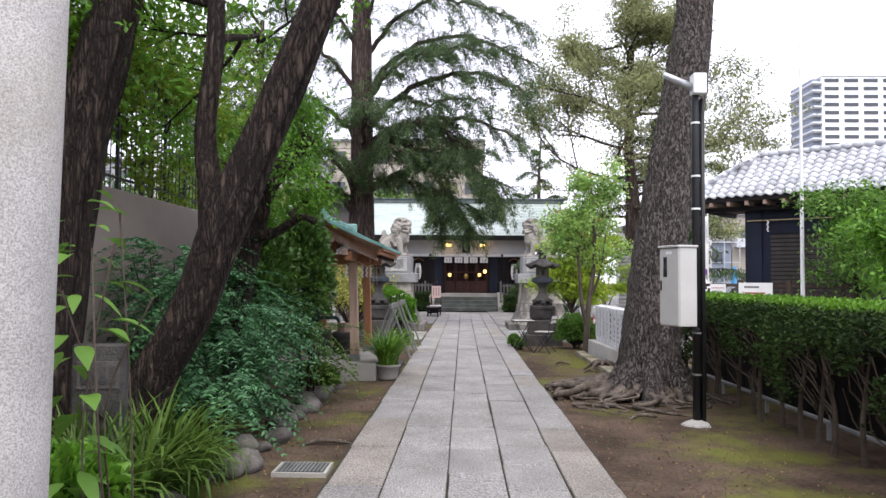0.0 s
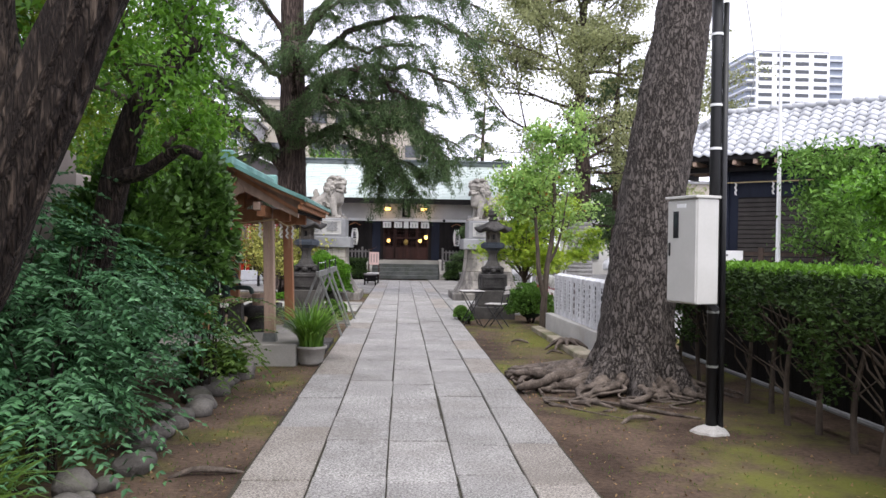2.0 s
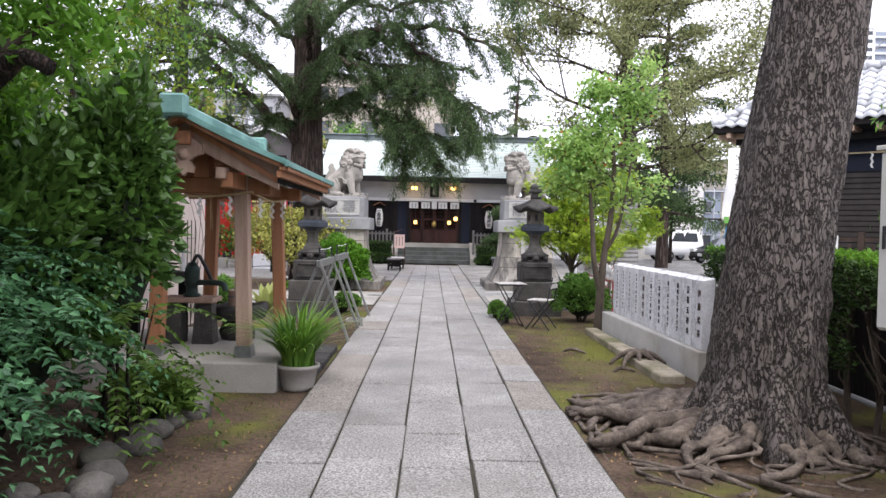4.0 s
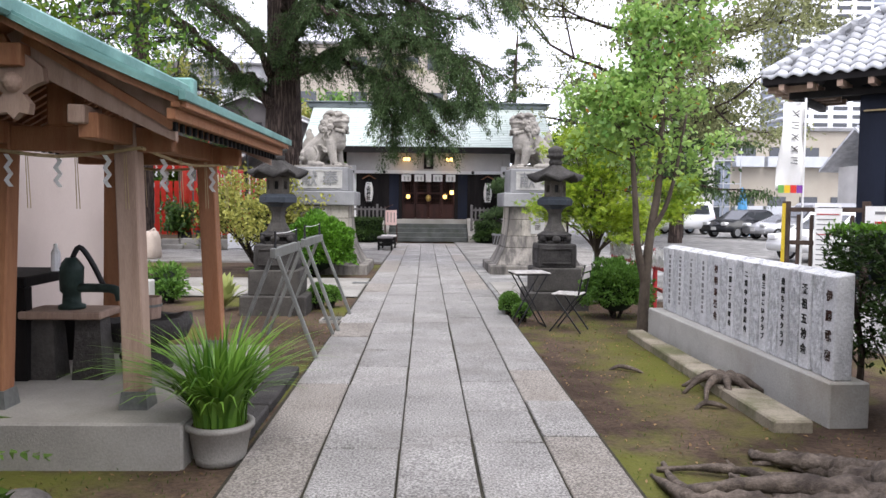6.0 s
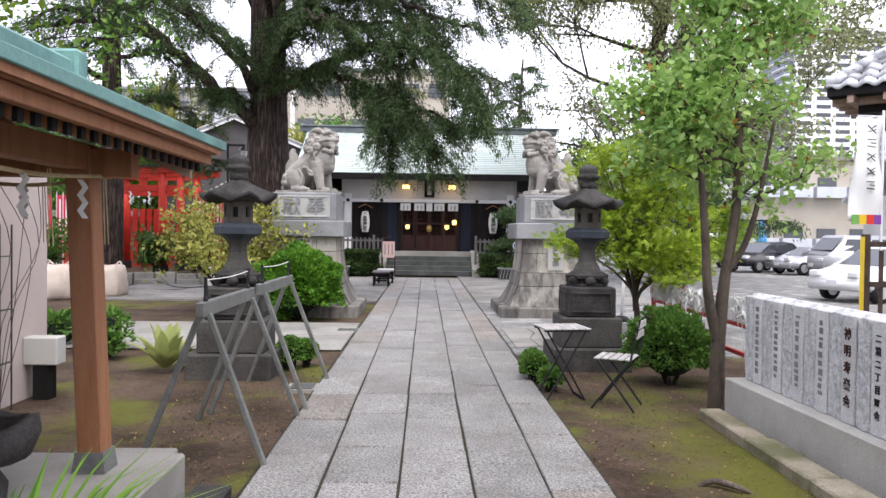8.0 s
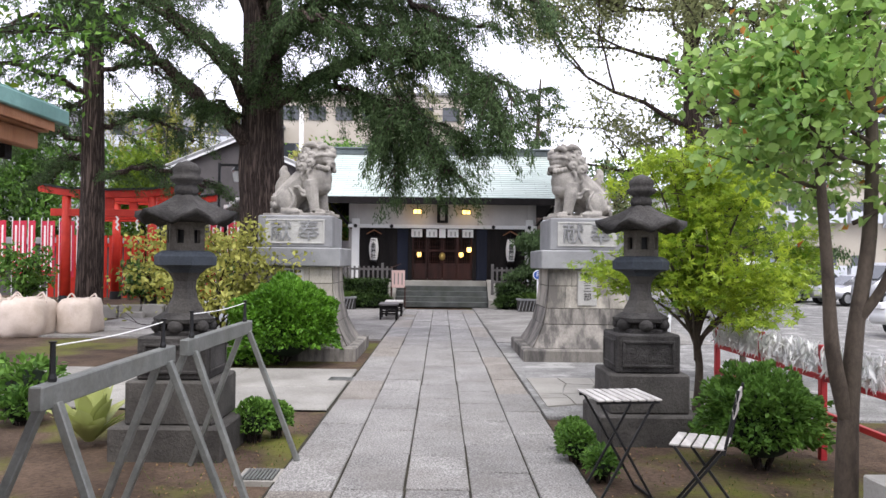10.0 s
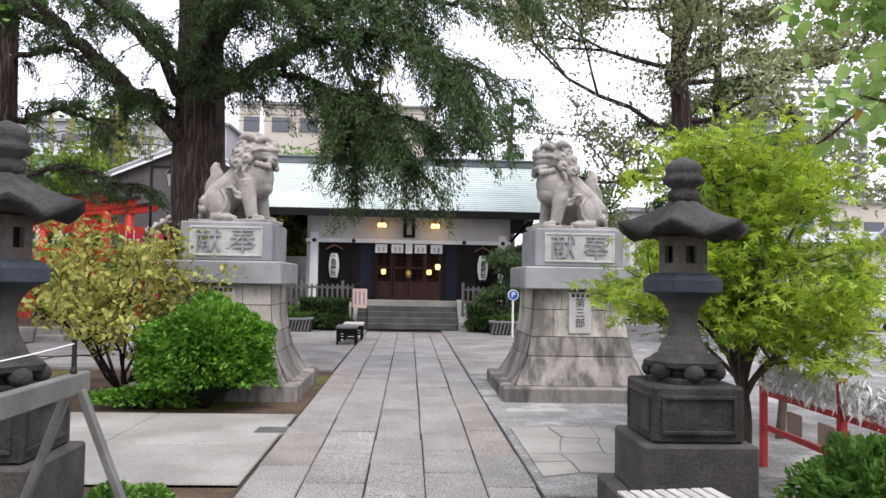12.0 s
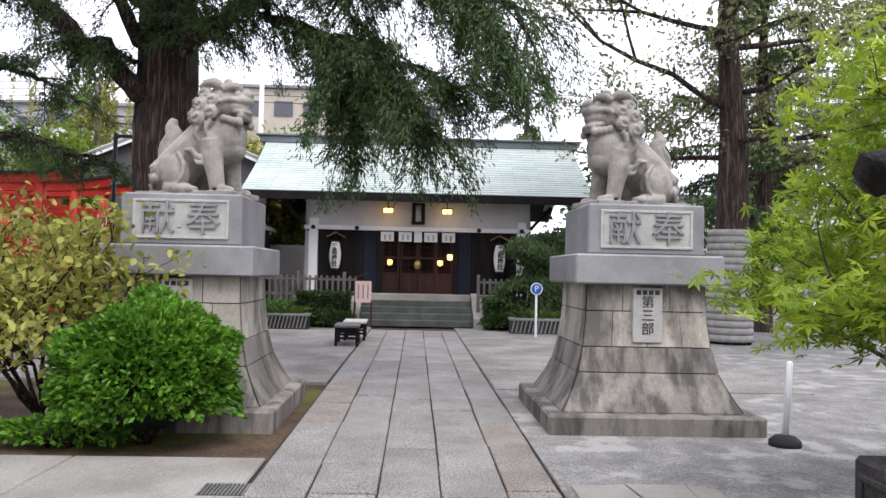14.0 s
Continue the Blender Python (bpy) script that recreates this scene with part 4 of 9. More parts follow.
# ---- stone lanterns ----
def stone_lantern(x, y, rz=0.0):
    t = thing("stone_lantern", (x, y, 0.225), "dark weathered stone lantern on a square stepped base", "stone lantern", "pair of stone lanterns", rz)
    t.scale = (0.82, 0.82, 0.866)
    part("foot_slab", boxed(-0.6, 0.6, -0.57, 0.57, -0.34, 0.02, 0.02), M_LANTERN_BASE, t)
    part("lower_base", boxed(-0.47, 0.47, -0.45, 0.45, 0.02, 0.46, 0.02), M_LANTERN_BASE, t)
    part("upper_base", boxed(-0.38, 0.38, -0.37, 0.37, 0.46, 0.9, 0.02), M_LANTERN, t, "dark square block")
    for s in range(4):
        bm = bmesh.new()
        m = Matrix.Rotation(s * math.pi / 2, 4, "Z")
        for a, b, c, d in ((-0.31, 0.31, 0.8, 0.83), (-0.31, 0.31, 0.53, 0.56), (-0.31, -0.28, 0.56, 0.8), (0.28, 0.31, 0.56, 0.8)):
            box(bm, a, b, -0.395, -0.365, c, d, 0.005, m)
        part("panel_frame", bm, M_LANTERN, t)
    bm = bmesh.new()
    lathe(bm, [(0.33, 0.9), (0.34, 0.94), (0.24, 0.95), (0.24, 1.0), (0.34, 1.03), (0.35, 1.07), (0.29, 1.1), (0.24, 1.13)], 6)
    for k in range(6):
        a = k * math.pi / 3 + 0.5
        lobe = bmesh.new()
        bmesh.ops.create_icosphere(lobe, subdivisions=3, radius=0.085, matrix=Matrix.LocRotScale((0.27 * math.cos(a), 0.27 * math.sin(a), 0.99), None, (1.0, 1.0, 0.85)))
        part("lobe", lobe, M_LANTERN, t, "", True)
    part("lotus_collar", bm, M_LANTERN, t, "carved lobed collar")
    bm = bmesh.new()
    lathe(bm, [(0.23, 1.11), (0.21, 1.17), (0.15, 1.27), (0.125, 1.38), (0.13, 1.46), (0.17, 1.53), (0.2, 1.56)], 6)
    part("shaft", bm, M_LANTERN_BASE, t, "waisted six-sided shaft")
    bm = bmesh.new()
    lathe(bm, [(0.19, 1.55), (0.24, 1.59), (0.35, 1.63), (0.355, 1.72), (0.31, 1.76), (0.26, 1.78)], 6)
    part("platform", bm, M_SKY_SLAB, t, "six-sided platform")
    # fire box with open windows
    bm = bmesh.new()
    for k in range(6):
        a = k * math.pi / 3
        p = Vector((0.215 * math.cos(a), 0.215 * math.sin(a), 0))
        q = Vector((0.215 * math.cos(a + math.pi / 3), 0.215 * math.sin(a + math.pi / 3), 0))
        for u0, u1, z0, z1 in ((0, 0.3, 1.78, 2.08), (0.7, 1, 1.78, 2.08), (0.3, 0.7, 1.78, 1.86), (0.3, 0.7, 2.0, 2.08)):
            a0, a1 = p.lerp(q, u0), p.lerp(q, u1)
            vo = [bm.verts.new((c.x, c.y, z)) for c, z in ((a0, z0), (a1, z0), (a1, z1), (a0, z1))]
            vi = [bm.verts.new((c.x * 0.78, c.y * 0.78, z)) for c, z in ((a0, z0), (a1, z0), (a1, z1), (a0, z1))]
            bm.faces.new(vo), bm.faces.new(list(reversed(vi)))
            for i in range(4):
                bm.faces.new((vo[i], vi[i], vi[(i + 1) % 4], vo[(i + 1) % 4]))
    part("fire_box", bm, M_LANTERN_TAN, t, "six-sided fire box with small windows")
    # Black core added so the windows show shade instead of open sky.
    bm = bmesh.new()
    lathe(bm, [(0.13, 1.76), (0.13, 2.09)], 6)
    part("fire_core", bm, M_BLACK, t, "added black core for the shade inside the fire box")
    bm = bmesh.new()
    rings = []
    for f, z, w in ((0.30, 2.09, 0), (0.52, 2.09, 0.10), (0.575, 2.13, 0.13), (0.46, 2.185, 0.07), (0.30, 2.265, 0.02), (0.17, 2.34, 0), (0.13, 2.37, 0)):
        ring = []
        for k in range(24):
            a = 2 * math.pi * k / 24
            c = abs(math.cos(a * 3))
            rr = f * (0.82 + 0.18 * c)
            ring.append(bm.verts.new((rr * math.cos(a), rr * math.sin(a), z + w * c ** 2 - w * 0.5)))
        rings.append(ring)
    for a, b in zip(rings, rings[1:]):
        for k in range(24):
            bm.faces.new((a[k], a[(k + 1) % 24], b[(k + 1) % 24], b[k]))
    bm.faces.new(list(reversed(rings[0])))
    bm.faces.new(rings[-1])
    part("roof", bm, M_LANTERN, t, "wide upturned six-sided roof", True)
    bm = bmesh.new()
    lathe(bm, [(0.12, 2.36), (0.135, 2.42), (0.125, 2.46), (0.1, 2.48), (0.17, 2.52), (0.185, 2.56), (0.14, 2.58), (0.15, 2.61), (0.155, 2.66), (0.1, 2.71), (0.02, 2.74)], 16)
    part("finial", bm, M_LANTERN, t, "onion-shaped finial", True)
    return t


stone_lantern(-2.3, 18.45)
stone_lantern(2.08, 19.15)


# ---- water pavilion ----
pav = thing("water_pavilion", (-2.43, 12.8, 0), "open cedar water pavilion with a green copper gable roof", "pavilion")
wpart("floor_slab", boxed(-3.75, -1.55, 11.45, 14.1, -0.1, 0.25, 0.015), M_CONCRETE, pav, "raised concrete slab")
for x, y in ((-1.97, 11.85), (-2.9, 11.85), (-1.97, 13.75), (-2.9, 13.75)):
    sx, sy = (1 if x > -2.43 else -1), (1 if y > 12.8 else -1)
    m = M_PALEWOOD if (sx, sy) == (1, -1) else M_CEDARWOOD
    post = wpart("post", bar((x, y, 0.36), (x - sx * 0.06, y - sy * 0.05, 2.14), 0.145, 0.145, 0.008, up=(0, 1, 0)), m, pav, "slightly leaning square cedar post")
    bm = bmesh.new()
    lathe(bm, [(0.135, 0), (0.115, 0.12)], 4, (x, y, 0.25), math.pi / 4)
    wpart("metal_shoe", bm, M_GALV, pav, "grey metal post shoe")
for x in (-2.03, -2.84):
    wpart("beam", boxed(x - 0.06, x + 0.06, 11.3, 14.2, 2.0, 2.15, 0.006), M_CEDARWOOD, pav)
for y in (11.9, 13.7):
    wpart("tie_beam", boxed(-3.15, -1.72, y - 0.055, y + 0.055, 1.96, 2.12, 0.006), M_CEDARWOOD, pav)
wpart("ridge_beam", boxed(-2.51, -2.36, 11.2, 14.25, 2.4, 2.53, 0.006), M_CEDARWOOD, pav)
PX, PE, PZR, PZE = -2.435, 1.04, 2.66, 2.19
def pav_z(u):
    return PZR + (PZE - PZR) * u - 0.018 * math.sin(math.pi * u)
for s in (-1, 1):
    line = [(PX + s * PE * u / 8, pav_z(u / 8)) for u in range(9)]
    bm = bmesh.new()
    extrude_poly(bm, [(x, z + 0.05) for x, z in line] + [(x, z + 0.015) for x, z in reversed(line)], 1, 11.05, 14.35)
    wpart("copper_roof", bm, M_COPPER_GREEN, pav, "green copper roof sheet")
    bm = bmesh.new()
    extrude_poly(bm, [(x * 1.0 - s * 0.0, z + 0.012) for x, z in line] + [(x, z - 0.03) for x, z in reversed(line)], 1, 11.1, 14.3)
    wpart("roof_boarding", bm, M_CEDARWOOD, pav, "orange cedar roof boards")
    for k in range(24):
        y = 11.3 + 2.9 * k / 23
        a, b = (PX + s * 0.05, y, PZR - 0.085), (PX + s * (PE - 0.13), y, PZE - 0.118)
        wpart("rafter", bar(a, b, 0.04, 0.05), M_CEDARWOOD, pav)
        wpart("rafter_cap", boxed(b[0] - 0.004 + (0.0 if s > 0 else -0.016), b[0] + 0.016, y - 0.022, y + 0.022, b[2] - 0.026, b[2] + 0.026), M_DARKWOOD, pav, "dark metal rafter end")
    for y, yb in ((11.15, 11.34), (14.28, 14.1)):
        bm = bmesh.new()
        extrude_poly(bm, [(x, z - 0.032) for x, z in line[:8]] + [(x, z - 0.235 - 0.02 * (i / 7) ** 2) for i, (x, z) in reversed(list(enumerate(line[:8])))], 1, yb - 0.025, yb + 0.025)
        wpart("bargeboard", bm, M_PALEWOOD, pav, "pale cedar bargeboard")
        bm = bmesh.new()
        extrude_poly(bm, [(x, z + 0.07) for x, z in line] + [(x, z + 0.015) for x, z in reversed(line)], 1, y - 0.06, y + 0.06)
        wpart("verge", bm, M_COPPER_GREEN, pav, "stepped green copper verge")
    wpart("eave_edge", boxed(PX + s * PE - 0.02, PX + s * PE + 0.02, 11.03, 14.37, PZE + 0.005, PZE + 0.06, 0.004), M_COPPER_GREEN, pav, "dark green eave edge")
    xa = PX + s * (PE - 0.03)
    wpart("eave_board", boxed(min(xa, xa - s * 0.05), max(xa, xa - s * 0.05), 11.08, 14.32, PZE - 0.03, PZE + 0.003, 0.003), M_CEDARWOOD, pav, "upper orange eave board")
    xa -= s * 0.03
    wpart("eave_board", boxed(min(xa, xa - s * 0.05), max(xa, xa - s * 0.05), 11.1, 14.3, PZE - 0.095, PZE - 0.032, 0.004), M_CEDARWOOD, pav, "wide orange eave board")
    wpart("beam_end", boxed(PX + s * 0.36 - 0.05, PX + s * 0.36 + 0.05, 11.24, 11.5, 2.08, 2.19, 0.008), M_PALEWOOD, pav, "pale beam end")
bm = boxed(PX - 0.09, PX + 0.09, 11.0, 14.38, 2.66, 2.77, 0.02)
for y in (10.95, 14.33):
    box(bm, PX - 0.12, PX + 0.12, y - 0.06, y + 0.1, 2.64, 2.84, 0.02)
wpart("ridge_cap", bm, M_COPPER_GREEN, pav, "green copper ridge with end blocks")
bm = bmesh.new()
gp = [(0, 0.24), (0.09, 0.2), (0.19, 0.13), (0.2, 0.05), (0.12, 0.02), (0.06, -0.02), (0.11, -0.08), (0.1, -0.14), (0.04, -0.13), (0, -0.17)]
gp = gp + [(-a, b) for a, b in reversed(gp[1:-1])]
extrude_poly(bm, [(PX + a * 0.9, 2.27 + b) for a, b in gp], 1, 11.25, 11.31)
r = bmesh.ops.create_icosphere(bm, subdivisions=2, radius=0.06, matrix=Matrix.Translation((PX, 11.25, 2.31)))
wpart("gable_pendant", bm, M_PALEWOOD, pav, "carved pale wooden gable pendant")
wpart("bracket", boxed(PX - 0.09, PX + 0.09, 11.82, 11.98, 2.12, 2.4, 0.01), M_CEDARWOOD, pav)
# straw rope with paper streamers
def streamer(x, y, z, h=0.21):
    t = thing("paper_streamer", (x, y, z), "white zigzag paper streamer hanging from a straw rope", "paper streamer", "paper streamers")
    bm = bmesh.new()
    n, w = 5, h * 0.075
    rows = []
    for i in range(n + 1):
        a = w * (0.8 if i % 2 else -0.8)
        rows.append([bm.verts.new((a + q, yy + 0.01 * (i % 2), -h * i / n)) for q, yy in ((-w, 0), (w, 0), (w, 0.003), (-w, 0.003))])
    for p, q in zip(rows, rows[1:]):
        for k in range(4):
            bm.faces.new((p[k], p[(k + 1) % 4], q[(k + 1) % 4], q[k]))
    bm.faces.new(list(reversed(rows[0])))
    bm.faces.new(rows[-1])
    part("streamer_strip", bm, M_PAPER, t)
    return t
M_STRAW = surf("straw", (0.36, 0.27, 0.14), (0.48, 0.38, 0.22), 8, 0.9, 0.3)
for (a, b) in (((-1.9, 11.78, 1.98), (-1.9, 13.85, 1.98)), ((-2.98, 11.78, 1.98), (-1.9, 11.78, 1.98)), ((-2.98, 13.85, 1.98), (-1.9, 13.85, 1.98))):
    rope = thing("straw_rope", (*a[:2], 0), "thin sagging straw rope tied round the pavilion posts", "rope")
    mid = ((a[0] + b[0]) / 2, (a[1] + b[1]) / 2, a[2] - 0.06)
    bm = bmesh.new()
    tube(bm, smooth_line([a, mid, b], 6), 0.012, 6)
    wpart("strand", bm, M_STRAW, rope)
    for k in range(3):
        u = (k + 0.7) / 3.4
        x, y = a[0] + (b[0] - a[0]) * u, a[1] + (b[1] - a[1]) * u
        streamer(x, y - 0.005, a[2] - 0.05)
        bm = bmesh.new()
        for j in range(3):
            slant(bm, (x + 0.1 + 0.012 * j, y, a[2] - 0.04), (x + 0.1 + 0.02 * j, y, a[2] - 0.4), 0.004, 0.004)
        wpart("straw_tassel", bm, M_STRAW, rope)
# hand pump on its stand
pump = thing("hand_pump", (-2.8, 12.72, 0.25), "old dark green cast-iron hand pump on a stone stand", "hand pump")
bm = boxed(-0.32, 0.3, -0.2, 0.2, 0.48, 0.54, 0.01)
part("stand_top", bm, M_PALEWOOD, pump, "pale plank top")
for x in (-0.2, 0.16):
    bm = bmesh.new()
    lathe(bm, [(0.17, 0), (0.13, 0.48)], 4, (x, 0, 0), math.pi / 4)
    part("stand_leg", bm, M_LANTERN_BASE, pump, "mossy stone leg")
M_PUMP = surf("green_cast_iron", (0.02, 0.035, 0.03), (0.045, 0.07, 0.06), 6, 0.5, 0.2, metal=0.3)
bm = bmesh.new()
lathe(bm, [(0.1, 0.54), (0.1, 0.57), (0.07, 0.58), (0.065, 0.66), (0.085, 0.68), (0.09, 0.84), (0.095, 0.86), (0.07, 0.9), (0.04, 0.94)], 14)
part("pump_barrel", bm, M_PUMP, pump, "", True)
bm = bmesh.new()
tube(bm, smooth_line([(0, 0, 0.7), (0.2, -0.06, 0.71), (0.38, -0.1, 0.7), (0.42, -0.11, 0.62)], 4), 0.035, 10)
part("spout", bm, M_PUMP, pump, "", True)
bm = bmesh.new()
tube(bm, smooth_line([(0, 0.02, 0.93), (0.05, 0.03, 1.02), (0.12, 0.06, 0.92), (0.2, 0.1, 0.72)], 4), 0.022, 8)
part("lever", bm, M_BLACK, pump, "bent black lever", True)
bm = bmesh.new()
lathe(bm, [(0.035, 0.84), (0.035, 0.98), (0.015, 1.02), (0.015, 1.05)], 10, (-0.09, -0.06, 0))
part("bottle", bm, M_PLASTIC, pump, "clear plastic bottle")
trough = thing("stone_basin", (-2.36, 13.1, 0.25), "rough dark stone water basin on a stump", "basin")
for nm, prof in (("stump", [(0.2, 0), (0.22, 0.1), (0.17, 0.2), (0.2, 0.24)]), ("basin_bowl", [(0.2, 0.235), (0.33, 0.26), (0.36, 0.36), (0.34, 0.42), (0.28, 0.42), (0.24, 0.34), (0.02, 0.31)])):
    bm = bmesh.new()
    lathe(bm, prof, 20)
    for v in bm.verts:
        v.co *= 1 + 0.12 * noise.noise(v.co * 4)
    part(nm, bm, M_LANTERN, trough, "", True)
pail = thing("wooden_pail", (-2.36, 13.1, 0.66), "small pale wooden pail on the stone basin", "pail")
bm = bmesh.new()
lathe(bm, [(0.11, 0), (0.12, 0.18), (0.105, 0.18), (0.1, 0.03)], 14)
part("stave_ring", bm, M_PALEWOOD, pail)
bm = bmesh.new()
lathe(bm, [(0.123, 0.1), (0.124, 0.12)], 14)
part("hoop", bm, M_GALV, pail)
bench2 = thing("dark_wooden_stand", (-3.42, 13.0, 0.25), "dark weathered wooden stand under the pavilion", "stand")
part("stand_top", boxed(-0.35, 0.35, -0.45, 0.45, 0.72, 0.8, 0.01), M_DARKWOOD, bench2)
for x in (-0.3, 0.3):
    for y in (-0.4, 0.4):
        part("leg", boxed(x - 0.05, x + 0.05, y - 0.05, y + 0.05, 0, 0.72, 0.006), M_DARKWOOD, bench2)
part("stretcher", boxed(-0.3, 0.3, -0.43, -0.38, 0.3, 0.38), M_DARKWOOD, bench2)
wpart("step_slab", boxed(-2.3, -1.7, 14.12, 14.42, -0.1, 0.19, 0.01), M_CONCRETE, thing("concrete_step", (-2.0, 14.27, 0), "pale concrete step beside the pavilion slab", "step"))
# dark drain slabs between slab and path
dr = thing("drain_cover", (-1.38, 13.0, 0), "dark stone drain cover slabs beside the path", "drain cover")
for k in range(3):
    wpart("cover_slab", boxed(-1.5, -1.27, 12.05 + 0.72 * k, 12.72 + 0.72 * k, -0.08, 0.03, 0.012), M_LANTERN, dr)


# ---- planter with iris ----
def blades(n, base_r, length, width, lean, rng, fall=0.6):
    """Arching strap leaves from a clump, as folded strips."""
    S = 6
    a = rng.uniform(0, 2 * np.pi, n)
    r = base_r * np.sqrt(rng.uniform(0, 1, n))
    L = length * rng.uniform(0.6, 1.15, n)
    tilt = lean * rng.uniform(0.1, 1.2, n)
    out = a + rng.normal(0, 0.5, n)
    V = np.zeros((n, S + 1, 2, 3))
    for i in range(S + 1):
        t = i / S
        ang = tilt * t * (1 + fall * t)
        rad = L * t * np.sin(np.clip(ang, 0, 2.2)) * 0.85
        h = L * (t - 0.28 * (ang / 1.2) ** 2 * t)
        w = width * (1 - t ** 2.2) * 0.5 + 0.0006
        cx, cy = r * np.cos(a) + rad * np.cos(out), r * np.sin(a) + rad * np.sin(out)
        for j, s in ((0, -1), (1, 1)):
            V[:, i, j, 0] = cx - s * w * np.sin(out)
            V[:, i, j, 1] = cy + s * w * np.cos(out)
            V[:, i, j, 2] = np.maximum(h, 0.01)
    idx = np.arange(n * (S + 1) * 2).reshape(n, S + 1, 2)
    F = np.stack([idx[:, :-1, 0], idx[:, :-1, 1], idx[:, 1:, 1], idx[:, 1:, 0]], axis=-1).reshape(-1, 4)
    return V.reshape(-1, 3), F


planter = thing("iris_planter", (-1.36, 11.62, 0), "round grey concrete planter with tall green iris blades", "planter")
bm = bmesh.new()
lathe(bm, [(0.14, -0.05), (0.15, 0.0), (0.18, 0.2), (0.2, 0.21), (0.2, 0.25), (0.175, 0.25), (0.165, 0.22)], 24)
part("pot", bm, M_CONCRETE, planter, "worn grey pot", True)
bm = bmesh.new()
lathe(bm, [(0.163, 0.16), (0.163, 0.23)], 16)
part("earth", bm, M_SOIL, planter)
v, f = blades(320, 0.15, 0.74, 0.026, 0.78, np.random.default_rng(3), 0.7)
v[:, 2] += 0.22
raw("iris_leafage", v, f, F_IRIS, planter, "long narrow green blades", "stuff")
planter.scale = (1.1, 1.1, 0.88)


# ---- trestles with a rope ----
def trestle(x, y0, y1, zt=1.1):
    t = thing("steel_trestle", (x, (y0 + y1) / 2, 0), "grey galvanised steel trestle barrier standing on soil", "trestle", "two trestles")
    h = (y1 - y0) / 2
    part("top_rail", boxed(-0.03, 0.03, -h, h, zt - 0.05, zt + 0.055, 0.006), M_GALV, t, "pale flat top rail")
    for s in (-1, 1):
        yy = s * (h - 0.12)
        for side in (-1, 1):
            part("leg", bar((side * 0.03, yy, zt - 0.03), (side * 0.46, yy + s * 0.06, -0.05), 0.04, 0.05, 0.005, up=(0, 1, 0)), M_GALV, t)
        bm = bmesh.new()
        lathe(bm, [(0.016, zt + 0.05), (0.02, zt + 0.07), (0.014, zt + 0.09), (0.012, zt + 0.22), (0.02, zt + 0.23)], 8, (0, yy - s * 0.02, 0))
        part("pin", bm, M_BLACK, t, "short black pin")
    bm = bmesh.new()
    tube(bm, smooth_line([(0, -h + 0.14, zt + 0.21), (0, 0, zt + 0.195), (0, h - 0.14, zt + 0.21)], 5), 0.0035, 5)
    part("cord", bm, M_PAPER, t, "thin white cord")
    return t


trestle(-1.62, 14.62, 16.2)
trestle(-1.58, 16.32, 17.95, 1.12)


# ---- folding table and chair ----
def slats(parent, n, x0, x1, y0, y1, z, along_y=True):
    for k in range(n):
        if not along_y:
            a = y0 + (y1 - y0) * k / n
            part("slat", boxed(x0, x1, a + 0.007, a + (y1 - y0) / n - 0.007, z, z + 0.014, 0.003), M_SLAT, parent)
            continue
        a = x0 + (x1 - x0) * k / n
        part("slat", boxed(a + 0.008, a + (x1 - x0) / n - 0.008, y0, y1, z, z + 0.014, 0.003), M_SLAT, parent)
M_SLAT = surf("grey_weathered_slats", (0.37, 0.345, 0.325), (0.52, 0.495, 0.465), 5, 0.7, 0.2, 60, 0.3, stretch=(4, 0.5, 4))
table = thing("folding_table", (1.4, 17.2, 0), "small folding bistro table with weathered slats on black legs", "table", "", 8)
slats(table, 8, -0.29, 0.29, -0.28, 0.28, 0.695)
for y in (-0.22, 0.22):
    part("top_frame", boxed(-0.28, 0.28, y - 0.012, y + 0.012, 0.67, 0.694), M_BLACK, table)
for y in (-0.2, 0.2):
    for s in (-1, 1):
        part("leg", bar((-s * 0.24, y + s * 0.012, 0.68), (s * 0.24, y + s * 0.012, -0.04), 0.02, 0.02, 0.003, up=(0, 1, 0)), M_BLACK, table)
for s in (-1, 1):
    part("foot_bar", boxed(s * 0.235 - 0.01, s * 0.235 + 0.01, -0.21, 0.21, -0.04, -0.02), M_BLACK, table)
table.scale = (0.86, 0.86, 1.0)
chair = thing("folding_chair", (1.88, 16.78, 0), "folding bistro chair with weathered slats on black legs", "chair", "", -116)
slats(chair, 5, -0.2, 0.2, -0.19, 0.19, 0.452, along_y=False)
for x in (-0.19, 0.19):
    part("leg", bar((x, -0.2, -0.04), (x, 0.17, 0.45), 0.02, 0.02, 0.003, up=(1, 0, 0)), M_BLACK, chair)
    part("back_leg", bar((x * 1.06, 0.22, -0.04), (x * 1.06, -0.15, 0.45), 0.02, 0.02, 0.003, up=(1, 0, 0)), M_BLACK, chair)
    part("back_post", bar((x, 0.17, 0.42), (x, 0.26, 0.86), 0.02, 0.02, 0.003, up=(1, 0, 0)), M_BLACK, chair)
for z in (0.7, 0.8):
    part("back_slat", boxed(-0.2, 0.2, 0.22 + (z - 0.7) * 0.2, 0.235 + (z - 0.7) * 0.2, z - 0.035, z + 0.035, 0.004), M_SLAT, chair)


